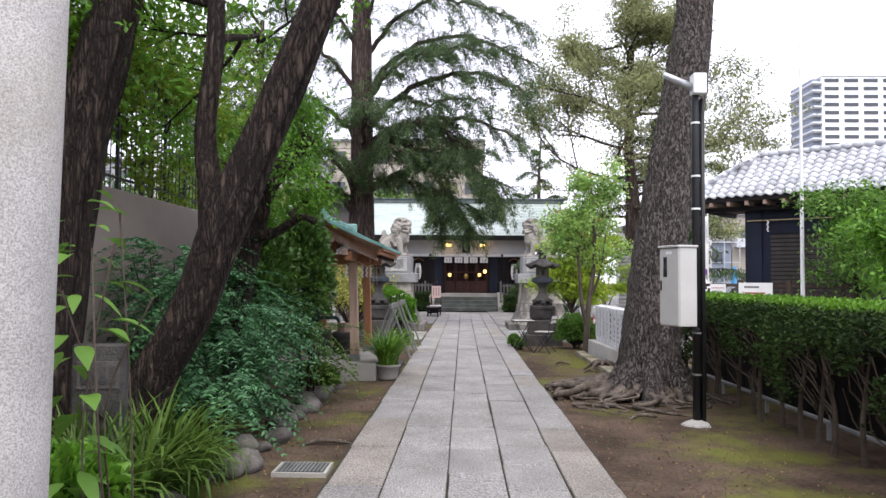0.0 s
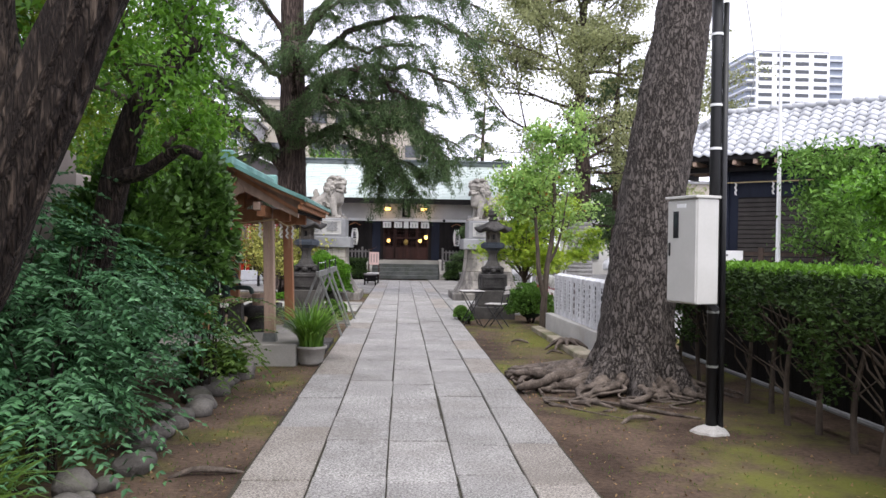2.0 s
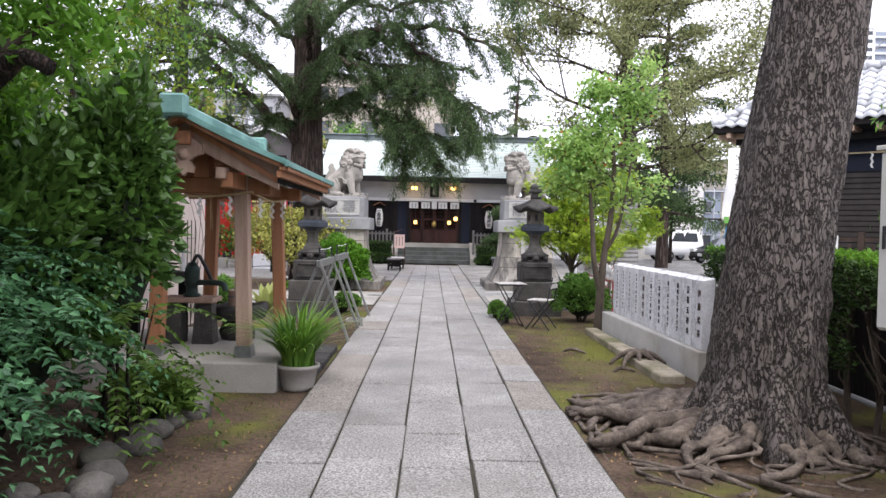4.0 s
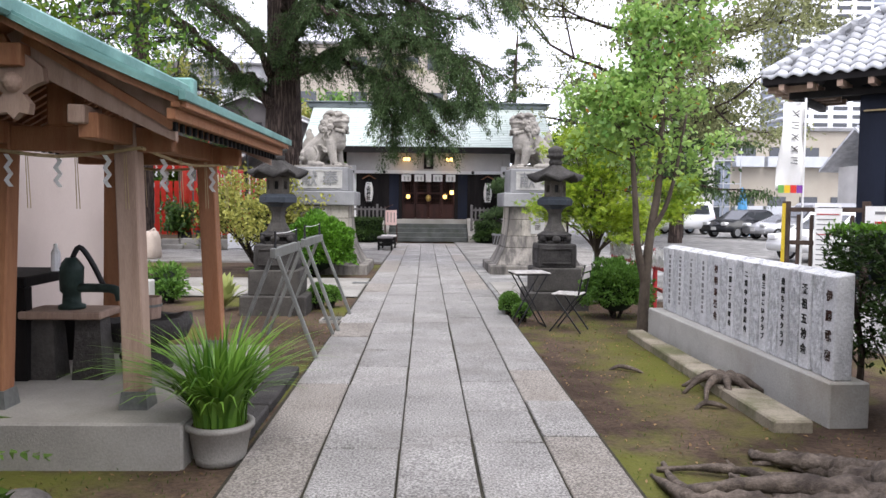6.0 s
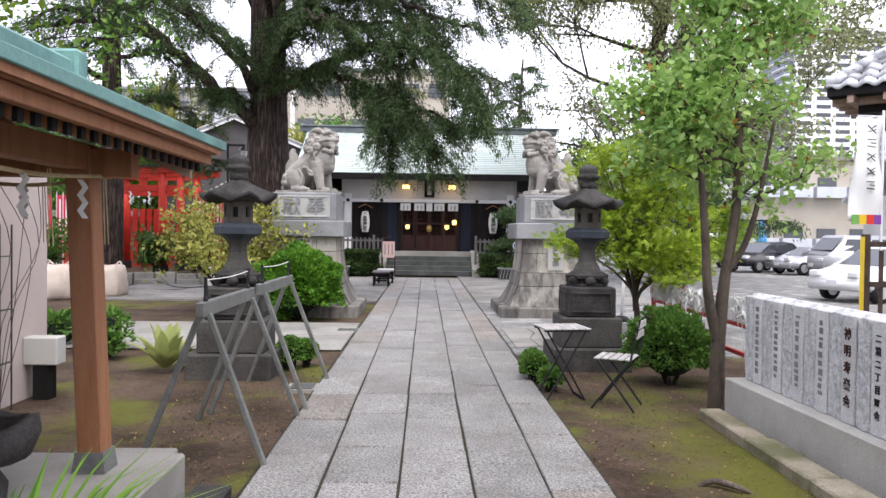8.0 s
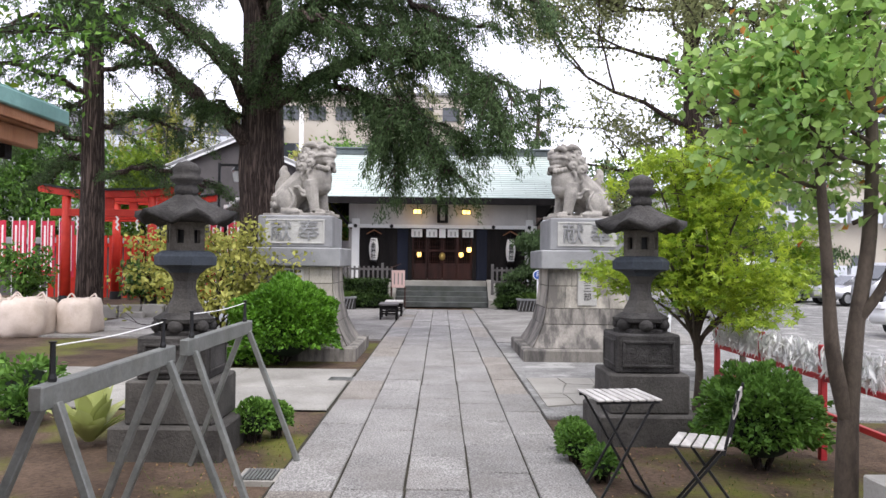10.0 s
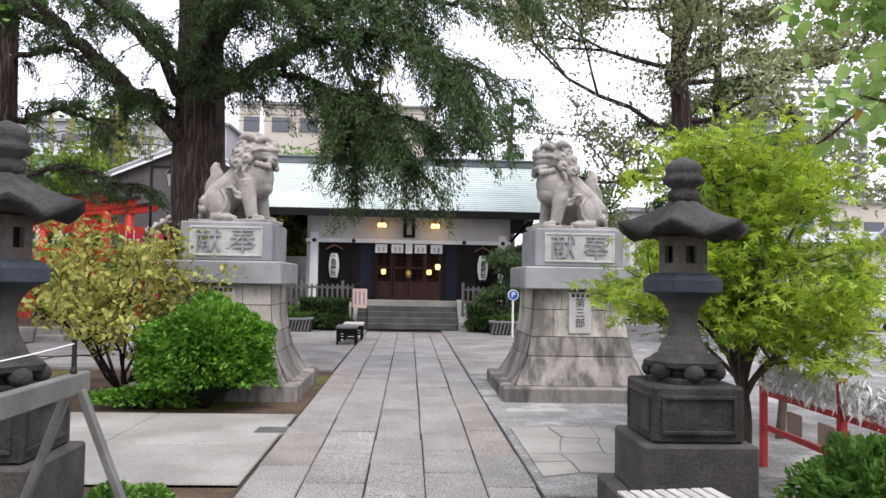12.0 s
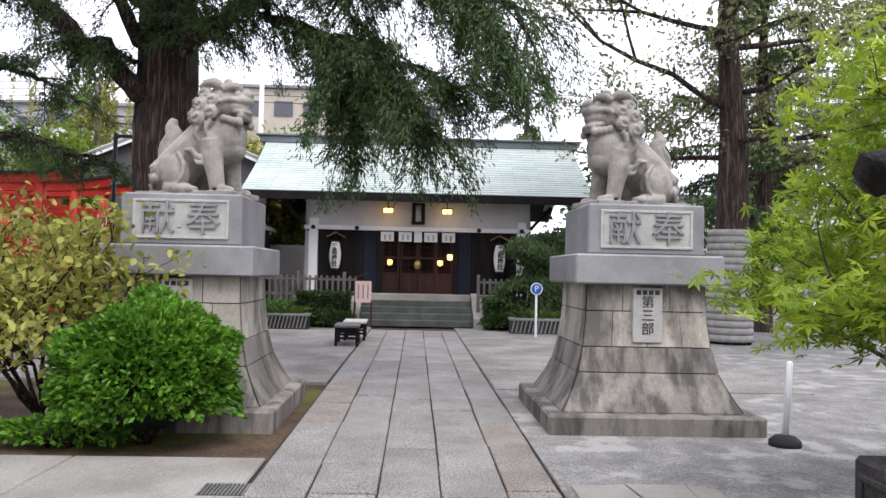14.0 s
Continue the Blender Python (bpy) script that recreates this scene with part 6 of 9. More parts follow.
bm = bmesh.new()
twigs = []
hang = random.Random(23)
for pts, r0, dens, reach, fall in (
        (((-4.2, 29.4, 5.2), (-2.6, 28.5, 5.9), (-1.2, 27.6, 6.2), (0.5, 26.9, 5.7), (1.5, 26.5, 5.0)), 0.17, 10, 1.2, 0.75),
        (((-2.6, 28.5, 5.9), (-1.6, 28.0, 5.3), (-0.6, 27.2, 4.7), (0.7, 26.6, 4.1)), 0.08, 12, 0.95, 0.6),
        (((-1.6, 28.0, 5.3), (-1.1, 28.1, 4.5), (-0.9, 27.8, 3.7)), 0.05, 13, 0.75, 0.6),
        (((-0.6, 27.2, 4.7), (-0.2, 26.9, 4.0), (0.2, 26.7, 3.5)), 0.04, 13, 0.7, 0.6),
        (((0.5, 26.9, 5.7), (0.9, 26.4, 4.9), (1.2, 26.2, 4.2)), 0.04, 12, 0.7, 0.5),
        (((-4.2, 29.4, 6.4), (-2.9, 28.9, 7.6), (-1.3, 28.0, 8.0), (0.4, 27.1, 7.7), (2.0, 26.5, 6.9)), 0.16, 7, 1.4, 0.8),
        (((-1.3, 28.0, 8.0), (-0.4, 27.2, 7.0), (0.9, 26.6, 6.3)), 0.08, 8, 1.0, 0.7),
        (((-4.2, 29.4, 7.8), (-2.6, 28.8, 9.2), (-0.6, 28.2, 9.9), (1.2, 27.4, 9.4), (2.4, 26.9, 8.5)), 0.15, 7, 1.5, 0.8),
        (((-4.2, 29.6, 9.2), (-3.0, 29.6, 10.8), (-1.0, 29.3, 11.7), (0.9, 28.8, 11.3), (2.6, 28.4, 10.3)), 0.14, 7, 1.5, 0.8),
        (((-4.3, 29.7, 10.8), (-3.0, 30.0, 12.6), (-1.4, 30.0, 13.5), (0.6, 29.8, 13.2), (2.4, 29.6, 12.2)), 0.12, 7, 1.6, 0.8),
        (((-4.3, 29.5, 12.0), (-3.6, 29.0, 13.8), (-2.4, 28.6, 15.0), (-0.8, 28.3, 15.2)), 0.1, 7, 1.5, 0.7),
        (((-4.2, 29.5, 7.0), (-3.0, 30.6, 8.2), (-1.4, 31.6, 8.4), (0.2, 32.4, 7.8)), 0.12, 6, 1.3, 0.7),
        (((-4.2, 29.2, 5.6), (-3.7, 28.2, 6.4), (-3.0, 27.0, 6.7), (-2.3, 26.0, 6.3)), 0.1, 6, 1.0, 0.6),
        (((-4.2, 29.2, 7.2), (-4.0, 28.0, 8.2), (-3.8, 26.6, 8.4), (-3.5, 25.4, 7.9)), 0.1, 7, 1.2, 0.6),
        (((-4.5, 29.3, 4.5), (-5.4, 28.8, 5.3), (-6.6, 28.5, 6.4), (-8.2, 28.3, 6.9), (-9.8, 28.1, 6.6)), 0.19, 5, 1.1, 0.5),
        (((-6.6, 28.5, 6.4), (-7.8, 27.8, 7.4), (-9.4, 27.2, 8.2)), 0.09, 7, 1.1, 0.5),
        (((-4.5, 29.5, 6.0), (-5.6, 29.0, 7.0), (-7.2, 28.4, 7.8), (-9.0, 28.0, 8.0)), 0.13, 6, 1.2, 0.6),
        (((-4.5, 29.6, 7.6), (-5.8, 29.2, 8.8), (-7.4, 28.8, 9.4), (-9.4, 28.6, 9.4)), 0.12, 7, 1.3, 0.7),
        (((-4.5, 29.6, 9.4), (-5.6, 29.3, 10.8), (-7.2, 29.2, 11.4), (-9.0, 29.2, 11.4)), 0.11, 7, 1.4, 0.7),
        (((-4.4, 29.6, 11.0), (-5.4, 29.5, 12.6), (-6.8, 29.6, 13.4), (-8.2, 29.6, 13.4)), 0.1, 7, 1.4, 0.7),
        (((-4.5, 29.2, 5.4), (-5.2, 27.8, 6.4), (-6.2, 26.4, 7.0), (-7.2, 25.2, 7.2)), 0.12, 6, 1.1, 0.5),
        (((-2.9, 28.9, 7.6), (-2.2, 28.2, 6.9), (-1.2, 27.4, 6.6), (0.0, 26.8, 6.4)), 0.08, 8, 1.1, 0.8),
        (((-2.6, 28.8, 9.2), (-1.8, 28.0, 8.6), (-0.6, 27.2, 8.6), (0.6, 26.6, 8.4)), 0.08, 8, 1.2, 0.8),
        (((-4.2, 29.3, 6.0), (-3.2, 28.4, 7.0), (-2.4, 27.4, 7.6), (-1.6, 26.6, 7.6)), 0.1, 8, 1.2, 0.7),
        (((-4.2, 29.4, 8.6), (-3.2, 28.4, 9.8), (-2.0, 27.4, 10.4), (-0.6, 26.8, 10.2)), 0.1, 8, 1.3, 0.7),
        (((-3.0, 29.6, 10.8), (-1.8, 28.8, 11.0), (-0.4, 28.2, 10.9), (1.2, 27.6, 10.4)), 0.08, 8, 1.3, 0.8),
        (((-1.2, 27.6, 6.2), (-0.9, 27.2, 5.2), (-1.0, 27.0, 4.4)), 0.05, 10, 0.8, 0.7),
        (((-4.2, 29.3, 5.4), (-3.8, 28.9, 5.7), (-3.2, 28.8, 5.6)), 0.05, 9, 0.7, 0.4),
        (((-4.6, 29.3, 5.0), (-5.1, 28.9, 5.3), (-5.5, 28.7, 5.2)), 0.05, 9, 0.6, 0.3)):
    spray_limb(bm, pts, r0, twigs, dens * 1.15, reach, fall, hang)
part("limbwork", local(cedar, bm), M_BARK_CEDAR, cedar, "long dark arching boughs", True)
spray_needles("needle_mass", twigs, cedar, F_CONIFER, np.random.default_rng(31))

# second conifer near the red gate
c2 = thing("conifer_tree", (-9.0, 31.0, 0), "tall dark conifer with layered boughs near the red gate", "tree")
bm = bmesh.new()
tube(bm, [(-9.0, 31.0, -0.2), (-8.95, 31.0, 3), (-9.0, 31.0, 8), (-8.9, 31.0, 13)], [0.36, 0.29, 0.22, 0.08], 16, 0.06, 0.15)
wpart("trunk", bm, M_BARK_CEDAR, c2, "dark straight trunk", True)
bm, twigs = bmesh.new(), []
for i in range(22):
    z = 3.6 + i * 0.46
    a, L = i * 2.1 + crng.uniform(-0.4, 0.4), crng.uniform(2.0, 3.6) * (1.1 - 0.02 * i)
    h = Vector((math.cos(a), math.sin(a), 0))
    o = Vector((-9.0, 31.0, z))
    spray_limb(bm, [o, o + h * (L * 0.35) + Vector((0, 0, 0.35)), o + h * (L * 0.7) + Vector((0, 0, 0.25)), o + h * L + Vector((0, 0, -0.2))], 0.08, twigs, 6, 1.0, 0.35, crng)
part("limbwork", local(c2, bm), M_BARK_CEDAR, c2, "dark boughs", True)
spray_needles("needle_mass", twigs, c2, F_CONIFER, np.random.default_rng(32))


def tall_thin_tree(name, x, y, top, r, z0, spread, seed, mat, label, n=16, per=70, hang=0.1, wrap=False, leaf=0.16):
    t = thing(name, (x, y, 0), label, "tree")
    rr = random.Random(seed)
    bm = bmesh.new()
    tube(bm, smooth_line([(x, y, -0.2), (x, y, 0.4), (x + 0.05, y, top * 0.35), (x - 0.05, y, top * 0.7), (x + 0.1, y, top)], 5), np.interp(np.linspace(0, 1, 21), [0, 0.08, 0.5, 1], [r * 1.5, r, r * 0.72, 0.05]).tolist(), 16, 0.07, 0.15)
    wpart("trunk", bm, M_BARK_CEDAR, t, "", True)
    bm, sp = bmesh.new(), []
    for i in range(n):
        z = z0 + (top - z0) * (i / n) ** 1.05
        bough(bm, (x, y, z), i * 2.4 + rr.uniform(-0.5, 0.5), spread * rr.uniform(0.6, 1.1) * (1.15 - 0.6 * i / n), rr.uniform(0.3, 1.2), rr.uniform(0.5, 1.2), rr, sp, 0.08)
    part("limbwork", local(t, bm), M_BARK_CEDAR, t, "crooked boughs", True)
    conifer_foliage("foliage", sp, per, t, mat, np.random.default_rng(seed), hang, leaf, 0.06)
    return t


pine = thing("tall_spreading_tree", (8.2, 36.0, 0), "tall thinly leaved tree with a straw-wrapped trunk", "tree")
bm = bmesh.new()
tube(bm, smooth_line([(0, 0, -0.2), (0, 0, 0.4), (0.1, 0, 5), (-0.1, 0, 9), (0.2, 0, 15)], 6), np.interp(np.linspace(0, 1, 25), [0, 0.1, 0.5, 1], [0.7, 0.5, 0.36, 0.06]).tolist(), 18, 0.07, 0.15)
part("trunk", bm, M_BARK_CEDAR, pine, "", True)
bm, tips = bmesh.new(), []
prn = random.Random(41)
for k in range(24):
    z = 4.4 + 10.0 * (k / 24)
    a = k * 2.4 + prn.uniform(-0.4, 0.4)
    L = prn.uniform(3.0, 5.0) * (1.1 - 0.6 * (k / 24) ** 2)
    limb(bm, (0, 0, z), (math.cos(a), math.sin(a), prn.uniform(-0.05, 0.5)), L, 0.09, prn, 2, tips, 0.42, 0.05, 3, 6)
part("limbwork", bm, M_BARK_CEDAR, pine, "crooked grey boughs", True)
crown_from(tips, 58000, 0.36, 0.16, 0.085, F_GINKGO, pine, np.random.default_rng(42), 0.2, "crown", 0.5)
bm = bmesh.new()
for k in range(16):
    z = 0.05 + 0.18 * k
    lathe(bm, [(0.62 - 0.006 * k, z), (0.64 - 0.006 * k, z + 0.08), (0.61 - 0.006 * k, z + 0.175)], 20)
part("straw_wrap", bm, surf("grey_straw", (0.24, 0.23, 0.215), (0.33, 0.32, 0.30), 6, 0.9, 0.4), pine, "grey straw bands round the trunk", True)
tall_thin_tree("tall_conifer", 11.2, 40.5, 12.5, 0.35, 2.5, 3.4, 43, F_CONIFER, "dark dense conifer behind the car park", 24, 60, 0.2)
tall_thin_tree("bare_topped_tree", 5.6, 55.0, 12.3, 0.3, 7.5, 1.9, 44, F_CONIFER, "tall pruned trunk with sparse tufts beyond the shrine roof", 9, 30, 0.1)
tall_thin_tree("slender_tree", -1.8, 58.0, 15.0, 0.25, 8.0, 2.6, 45, F_GINKGO, "slender pale tree beyond the shrine roof", 12, 40, 0.1)

# leaning pine on the path's edge
lp = thing("leaning_pine", (2.72, 9.95, 0), "big leaning pine with plated bark and bare spreading roots", "tree")
bm = bmesh.new()
tp = [(2.68, 9.95, -0.25), (2.7, 9.95, 0.12), (2.72, 9.95, 0.5), (2.76, 9.95, 1.2), (2.88, 9.95, 2.2), (3.08, 9.97, 3.4), (3.3, 10.0, 4.8), (3.5, 10.1, 6.4), (3.55, 10.2, 9.0)]
tube(bm, smooth_line(tp, 10), np.interp(np.linspace(0, 1, 81), [0, 0.12, 0.25, 0.38, 0.6, 1.0], [0.76, 0.58, 0.445, 0.4, 0.36, 0.2]).tolist(), 72)
for v in bm.verts:
    z = v.co.z
    cx, cy = np.interp(z, [q[2] for q in tp], [q[0] for q in tp]), np.interp(z, [q[2] for q in tp], [q[1] for q in tp])
    d = Vector((v.co.x - cx, v.co.y - cy, 0))
    a = math.atan2(d.y, d.x)
    cell = noise.noise(Vector((math.cos(a) * 4.2, math.sin(a) * 4.2, z * 3.2))) * 0.035 + abs(noise.noise(Vector((math.cos(a) * 9, math.sin(a) * 9, z * 5)))) * 0.03
    flare = 0.26 * max(0, 0.55 - z) * (math.sin(a * 7 + 1.0) + 0.5 * math.sin(a * 13))
    v.co += d.normalized() * (cell + flare) if d.length > 0 else d
wpart("trunk", bm, M_BARK_PINE, lp, "thick grey-brown plated trunk", True)
rr = random.Random(8)
for k in range(62):
    a = k * 2 * math.pi / 62 + rr.uniform(-0.12, 0.12)
    if 0.2 < (a % 6.283) < 1.2:
        continue
    L = rr.uniform(0.35, 1.15) * (1.3 if 2.0 < a % 6.283 < 4.6 else 0.75)
    pts = []
    for i in range(7):
        t = i / 6
        aa = a + rr.uniform(-0.4, 0.4) * t
        pts.append((max(1.3 + 0.03 * k % 0.2, 2.7 + math.cos(aa) * (0.46 + L * t)), 9.95 + math.sin(aa) * (0.46 + L * t), 0.16 * (1 - t) ** 1.5 - 0.03 - 0.02 * t + rr.uniform(-0.02, 0.02)))
    bm = bmesh.new()
    r0 = rr.choice((0.018, 0.026, 0.035, 0.05, 0.065))
    tube(bm, smooth_line(pts, 4), [q * rr.uniform(0.7, 1.4) for q in np.interp(np.linspace(0, 1, 25), [0, 0.4, 1], [r0 * 1.4, r0 * 0.75, 0.012])], 9, 0.5)
    wpart("root", bm, M_ROOT, lp, "", True)
for k in range(20):
    a = 1.3 + 1.75 * k / 19 + rr.uniform(-0.1, 0.1)
    L = rr.uniform(1.0, 1.9)
    pts, aa = [], a
    for i in range(8):
        t = i / 7
        aa += rr.uniform(-0.16, 0.16)
        pts.append((min(max(1.27, 2.66 + math.cos(aa) * (0.4 + L * t)), 2.52 if t > 0.5 else 3.0), 9.95 + math.sin(aa) * (0.4 + L * t), 0.15 * (1 - t) ** 1.4 + 0.012 - 0.06 * t ** 3 + rr.uniform(-0.02, 0.025)))
    bm = bmesh.new()
    r0 = rr.choice((0.03, 0.045, 0.06, 0.08))
    tube(bm, smooth_line(pts, 4), [q * rr.uniform(0.75, 1.3) for q in np.interp(np.linspace(0, 1, 29), [0, 0.5, 1], [r0 * 1.4, r0 * 0.85, 0.014])], 9, 0.5)
    wpart("root", bm, M_ROOT, lp, "", True)
rng = random.Random(9)
bm, tips = bmesh.new(), []
for k in range(6):
    limb(bm, (3.5, 10.1, 7.0 + 0.35 * k), (math.cos(k * 1.9), math.sin(k * 1.9), 0.35), 2.6, 0.1, rng, 1, tips, 0.25, 0.1, 3)
part("limbwork", local(lp, bm), M_BARK_PINE, lp, smooth=True)
P = [(t[0] - Vector(lp.location), t[1]) for t in tips]
crown_from(P, 5000, 0.35, 0.16, 0.03, F_CONIFER, lp, np.random.default_rng(9), 0.0, "needle_mass")


# trees leaning over the garden bed
gt = thing("garden_tree", (-3.02, 5.5, 0), "dark leaning tree with grooved bark that forks over the path", "tree")
bm = bmesh.new()
tube(bm, smooth_line([(-3.1, 5.5, -0.1), (-2.95, 5.42, 0.65), (-2.55, 5.4, 1.42), (-2.28, 5.4, 2.16), (-1.9, 5.4, 3.05), (-1.52, 5.4, 3.94), (-1.1, 5.5, 5.0), (-0.6, 5.8, 6.6)], 8), np.interp(np.linspace(0, 1, 57), [0, 0.2, 0.42, 1], [0.23, 0.2, 0.2, 0.11]).tolist(), 36, 0.07, 0.3)
tube(bm, smooth_line([(-2.36, 5.42, 2.05), (-2.42, 5.45, 2.5), (-2.5, 5.5, 3.05), (-2.42, 5.52, 3.94), (-2.5, 5.7, 5.2)], 6), np.interp(np.linspace(0, 1, 25), [0, 0.3, 1], [0.15, 0.105, 0.06]).tolist(), 24, 0.1, 0.3)
wpart("trunk", bm, M_BARK, gt, "", True)
bm, tips = bmesh.new(), []
rng = random.Random(14)
for a, d, L in (((-2.45, 5.6, 4.6), (-0.6, 0.6, 0.5), 2.0), ((-1.3, 5.5, 4.5), (-0.3, 0.8, 0.5), 2.2), ((-2.42, 5.52, 3.9), (-0.2, 1, 0.5), 1.8), ((-0.9, 5.6, 5.6), (-0.8, 0.5, 0.5), 2.2), ((-2.5, 5.6, 4.3), (-1, 0.2, 0.35), 1.8)):
    limb(bm, a, d, L, 0.05, rng, 2, tips, 0.3, 0.05, 3, 6)
part("limbwork", local(gt, bm), M_BARK, gt, smooth=True)
P = [(t[0] - Vector(gt.location), t[1]) for t in tips]
crown_from(P, 9000, 0.32, 0.11, 0.05, F_BRIGHT, gt, np.random.default_rng(15))
gl = thing("leaning_tree", (-3.85, 5.4, 0), "thick dark leaning trunk beside the taupe wall", "tree")
bm = bmesh.new()
tube(bm, smooth_line([(-4.0 + 0.1, 5.4, -0.1), (-3.86, 5.5, 1.2), (-3.84, 5.6, 2.3), (-3.72, 5.6, 3.1), (-3.5, 5.6, 3.9), (-3.3, 5.7, 5.0), (-3.0, 6.0, 7.0)], 7), np.interp(np.linspace(0, 1, 43), [0, 0.4, 1], [0.2, 0.26, 0.16]).tolist(), 36, 0.08, 0.28)
wpart("trunk", bm, M_BARK, gl, "", True)
bm, tips = bmesh.new(), []
for a, d, L in (((-3.3, 5.7, 4.9), (-0.3, 1.0, 0.3), 2.4), ((-3.1, 5.9, 6.0), (0.3, 1, 0.3), 2.4), ((-3.2, 5.8, 5.4), (0.6, 0.6, 0.5), 2.2), ((-3.4, 5.7, 4.6), (-0.6, 0.6, 0.2), 2.0)):
    limb(bm, a, d, L, 0.06, rng, 2, tips, 0.3, 0.05, 3, 6)
part("limbwork", local(gl, bm), M_BARK, gl, smooth=True)
P = [(t[0] - Vector(gl.location), t[1]) for t in tips]
crown_from(P, 10000, 0.35, 0.1, 0.05, F_MID, gl, np.random.default_rng(16))
g3 = thing("pruned_tree", (-2.9, 8.1, 0), "pruned stubby tree with glossy bright green leaves", "tree")
bm = bmesh.new()
tube(bm, smooth_line([(-3.0, 8.1, -0.1), (-2.9, 8.1, 1.4), (-2.6, 8.0, 2.7), (-2.3, 8.05, 3.2), (-2.06, 8.12, 3.5)], 6), np.interp(np.linspace(0, 1, 25), [0, 0.7, 1], [0.13, 0.11, 0.09]).tolist(), 20, 0.12, 0.2)
tube(bm, smooth_line([(-2.75, 8.0, 2.2), (-2.4, 7.8, 2.25), (-2.05, 7.6, 2.42), (-1.85, 7.5, 2.36)], 5), [0.07] * 5 + [0.055] * 5 + [0.04] * 6, 14, 0.25)
wpart("trunk", bm, M_BARK, g3, "", True)
bm, tips = bmesh.new(), []
for a, d, L in (((-2.2, 8.1, 3.3), (0.2, 0.3, 1), 0.9), ((-2.3, 8.05, 3.1), (0.5, 0.2, 0.6), 0.6), ((-2.5, 8.0, 2.8), (0.2, -0.8, 0.5), 1.0), ((-2.4, 8.1, 3.1), (-0.1, 1.0, 0.3), 0.9), ((-2.7, 8.0, 2.6), (-0.1, 0.8, 0.1), 0.8), ((-2.6, 8.1, 2.9), (-0.8, 0.4, 0.4), 1.2), ((-2.2, 7.7, 2.45), (0.2, 0.3, 0.6), 0.35)):
    limb(bm, a, d, L, 0.035, rng, 1, tips, 0.3, 0.05, 3, 6)
part("limbwork", local(g3, bm), M_BARK_SMOOTH, g3, smooth=True)
P = [(t[0] - Vector(g3.location), t[1]) for t in tips]
crown_from(P, 6500, 0.17, 0.075, 0.038, F_BRIGHT, g3, np.random.default_rng(17))


# pinnate shrubs of the bed
def frond_shrub(name, loc, n, h, reach, mat, label, seed, leaflet=0.078, lw=0.031, frond=0.64, pairs=13, lo=0.15):
    t = thing(name, loc, label, "shrub")
    rng = np.random.default_rng(seed)
    az = rng.uniform(0, 2 * np.pi, n)
    rad = rng.uniform(0, 1, n) ** 0.4
    zz = lo + (h - lo) * rng.uniform(0, 1, n) ** 0.75
    prof = np.sqrt(np.clip(1 - (zz / h - 0.35) ** 2 * 1.6, 0.1, 1))
    base = np.stack([rad * prof * reach[0] * np.cos(az), rad * prof * reach[1] * np.sin(az), zz], axis=1)
    out = np.stack([np.cos(az), np.sin(az), rng.uniform(-0.25, 0.5, n)], axis=1) + rng.normal(size=(n, 3)) * 0.35
    out = unit(out)
    keep = np.array([noise.noise(Vector(b) * 2.3 + Vector((seed, 0, 0))) for b in base.tolist()]) > -0.06
    base, out, n = base[keep], out[keep], int(keep.sum())
    up = np.array([0, 0, 1.0])
    side = unit(np.cross(out, up))
    L = frond * rng.uniform(0.6, 1.2, n)
    C, D = [], []
    for j in range(pairs):
        tt = (j + 1) / pairs
        p = base + out * (L * tt)[:, None] - up * (L * 0.45 * tt ** 2)[:, None]
        for s in (-1, 1):
            ll = leaflet * (1.05 - 0.4 * tt)
            d = unit(side * s * 0.9 + out * 0.45 - up * 0.25)
            C.append(p + d * ll * 0.5)
            D.append(d)
    C, D = np.concatenate(C), np.concatenate(D)
    v, f = leaf_arrays(C, leaflet, lw, 0.1, along=D * 2.5, spread=0.35, up=0.5, rng=rng)
    raw("leafage", v, f, mat, t, kind="stuff")
    bm = bmesh.new()
    rr = random.Random(seed)
    for k in range(max(6, n // 30)):
        a = rr.uniform(0, 6.28)
        q = rr.uniform(0.2, 0.8)
        tube(bm, [(0.1 * math.cos(a), 0.1 * math.sin(a), -0.05), (reach[0] * q * 0.5 * math.cos(a), reach[1] * q * 0.5 * math.sin(a), h * 0.5), (reach[0] * q * math.cos(a), reach[1] * q * math.sin(a), h * 0.9)], [0.014, 0.01, 0.005], 5)
    part("stemwork", bm, M_BARK, t)
    return t


frond_shrub("pinnate_shrub", (-2.95, 7.2, 0), 540, 1.75, (0.7, 1.0), F_NANDINA, "dense dark blue-green shrub with feathery leaves", 51)
frond_shrub("pinnate_shrub", (-2.95, 8.7, 0), 420, 1.45, (0.65, 0.9), F_NANDINA, "dense dark blue-green shrub with feathery leaves", 52)
frond_shrub("pinnate_shrub", (-3.35, 7.0, 0), 260, 2.1, (0.5, 0.9), F_NANDINA, "dense dark blue-green shrub with feathery leaves", 53)
frond_shrub("pinnate_shrub", (-2.6, 6.4, 0), 200, 0.95, (0.4, 0.6), F_NANDINA, "low dark blue-green shrub with feathery leaves", 54)
frond_shrub("young_shrub", (-2.25, 9.45, 0), 70, 1.15, (0.25, 0.3), F_GRASS, "light green fern-leaved shrub in the garden bed", 55)
bush("glossy_shrub", (-3.05, 9.3, 0.2), 0.75, 0.9, 1.3, 7000, 0.11, F_DARK, "tall dark glossy camellia shrub beside the pavilion", 56, 0.3)
bush("glossy_shrub", (-3.4, 10.4, 0.3), 0.5, 0.55, 1.3, 4000, 0.11, F_DARK, "tall dark glossy camellia shrub beside the pavilion", 57, 0.3)
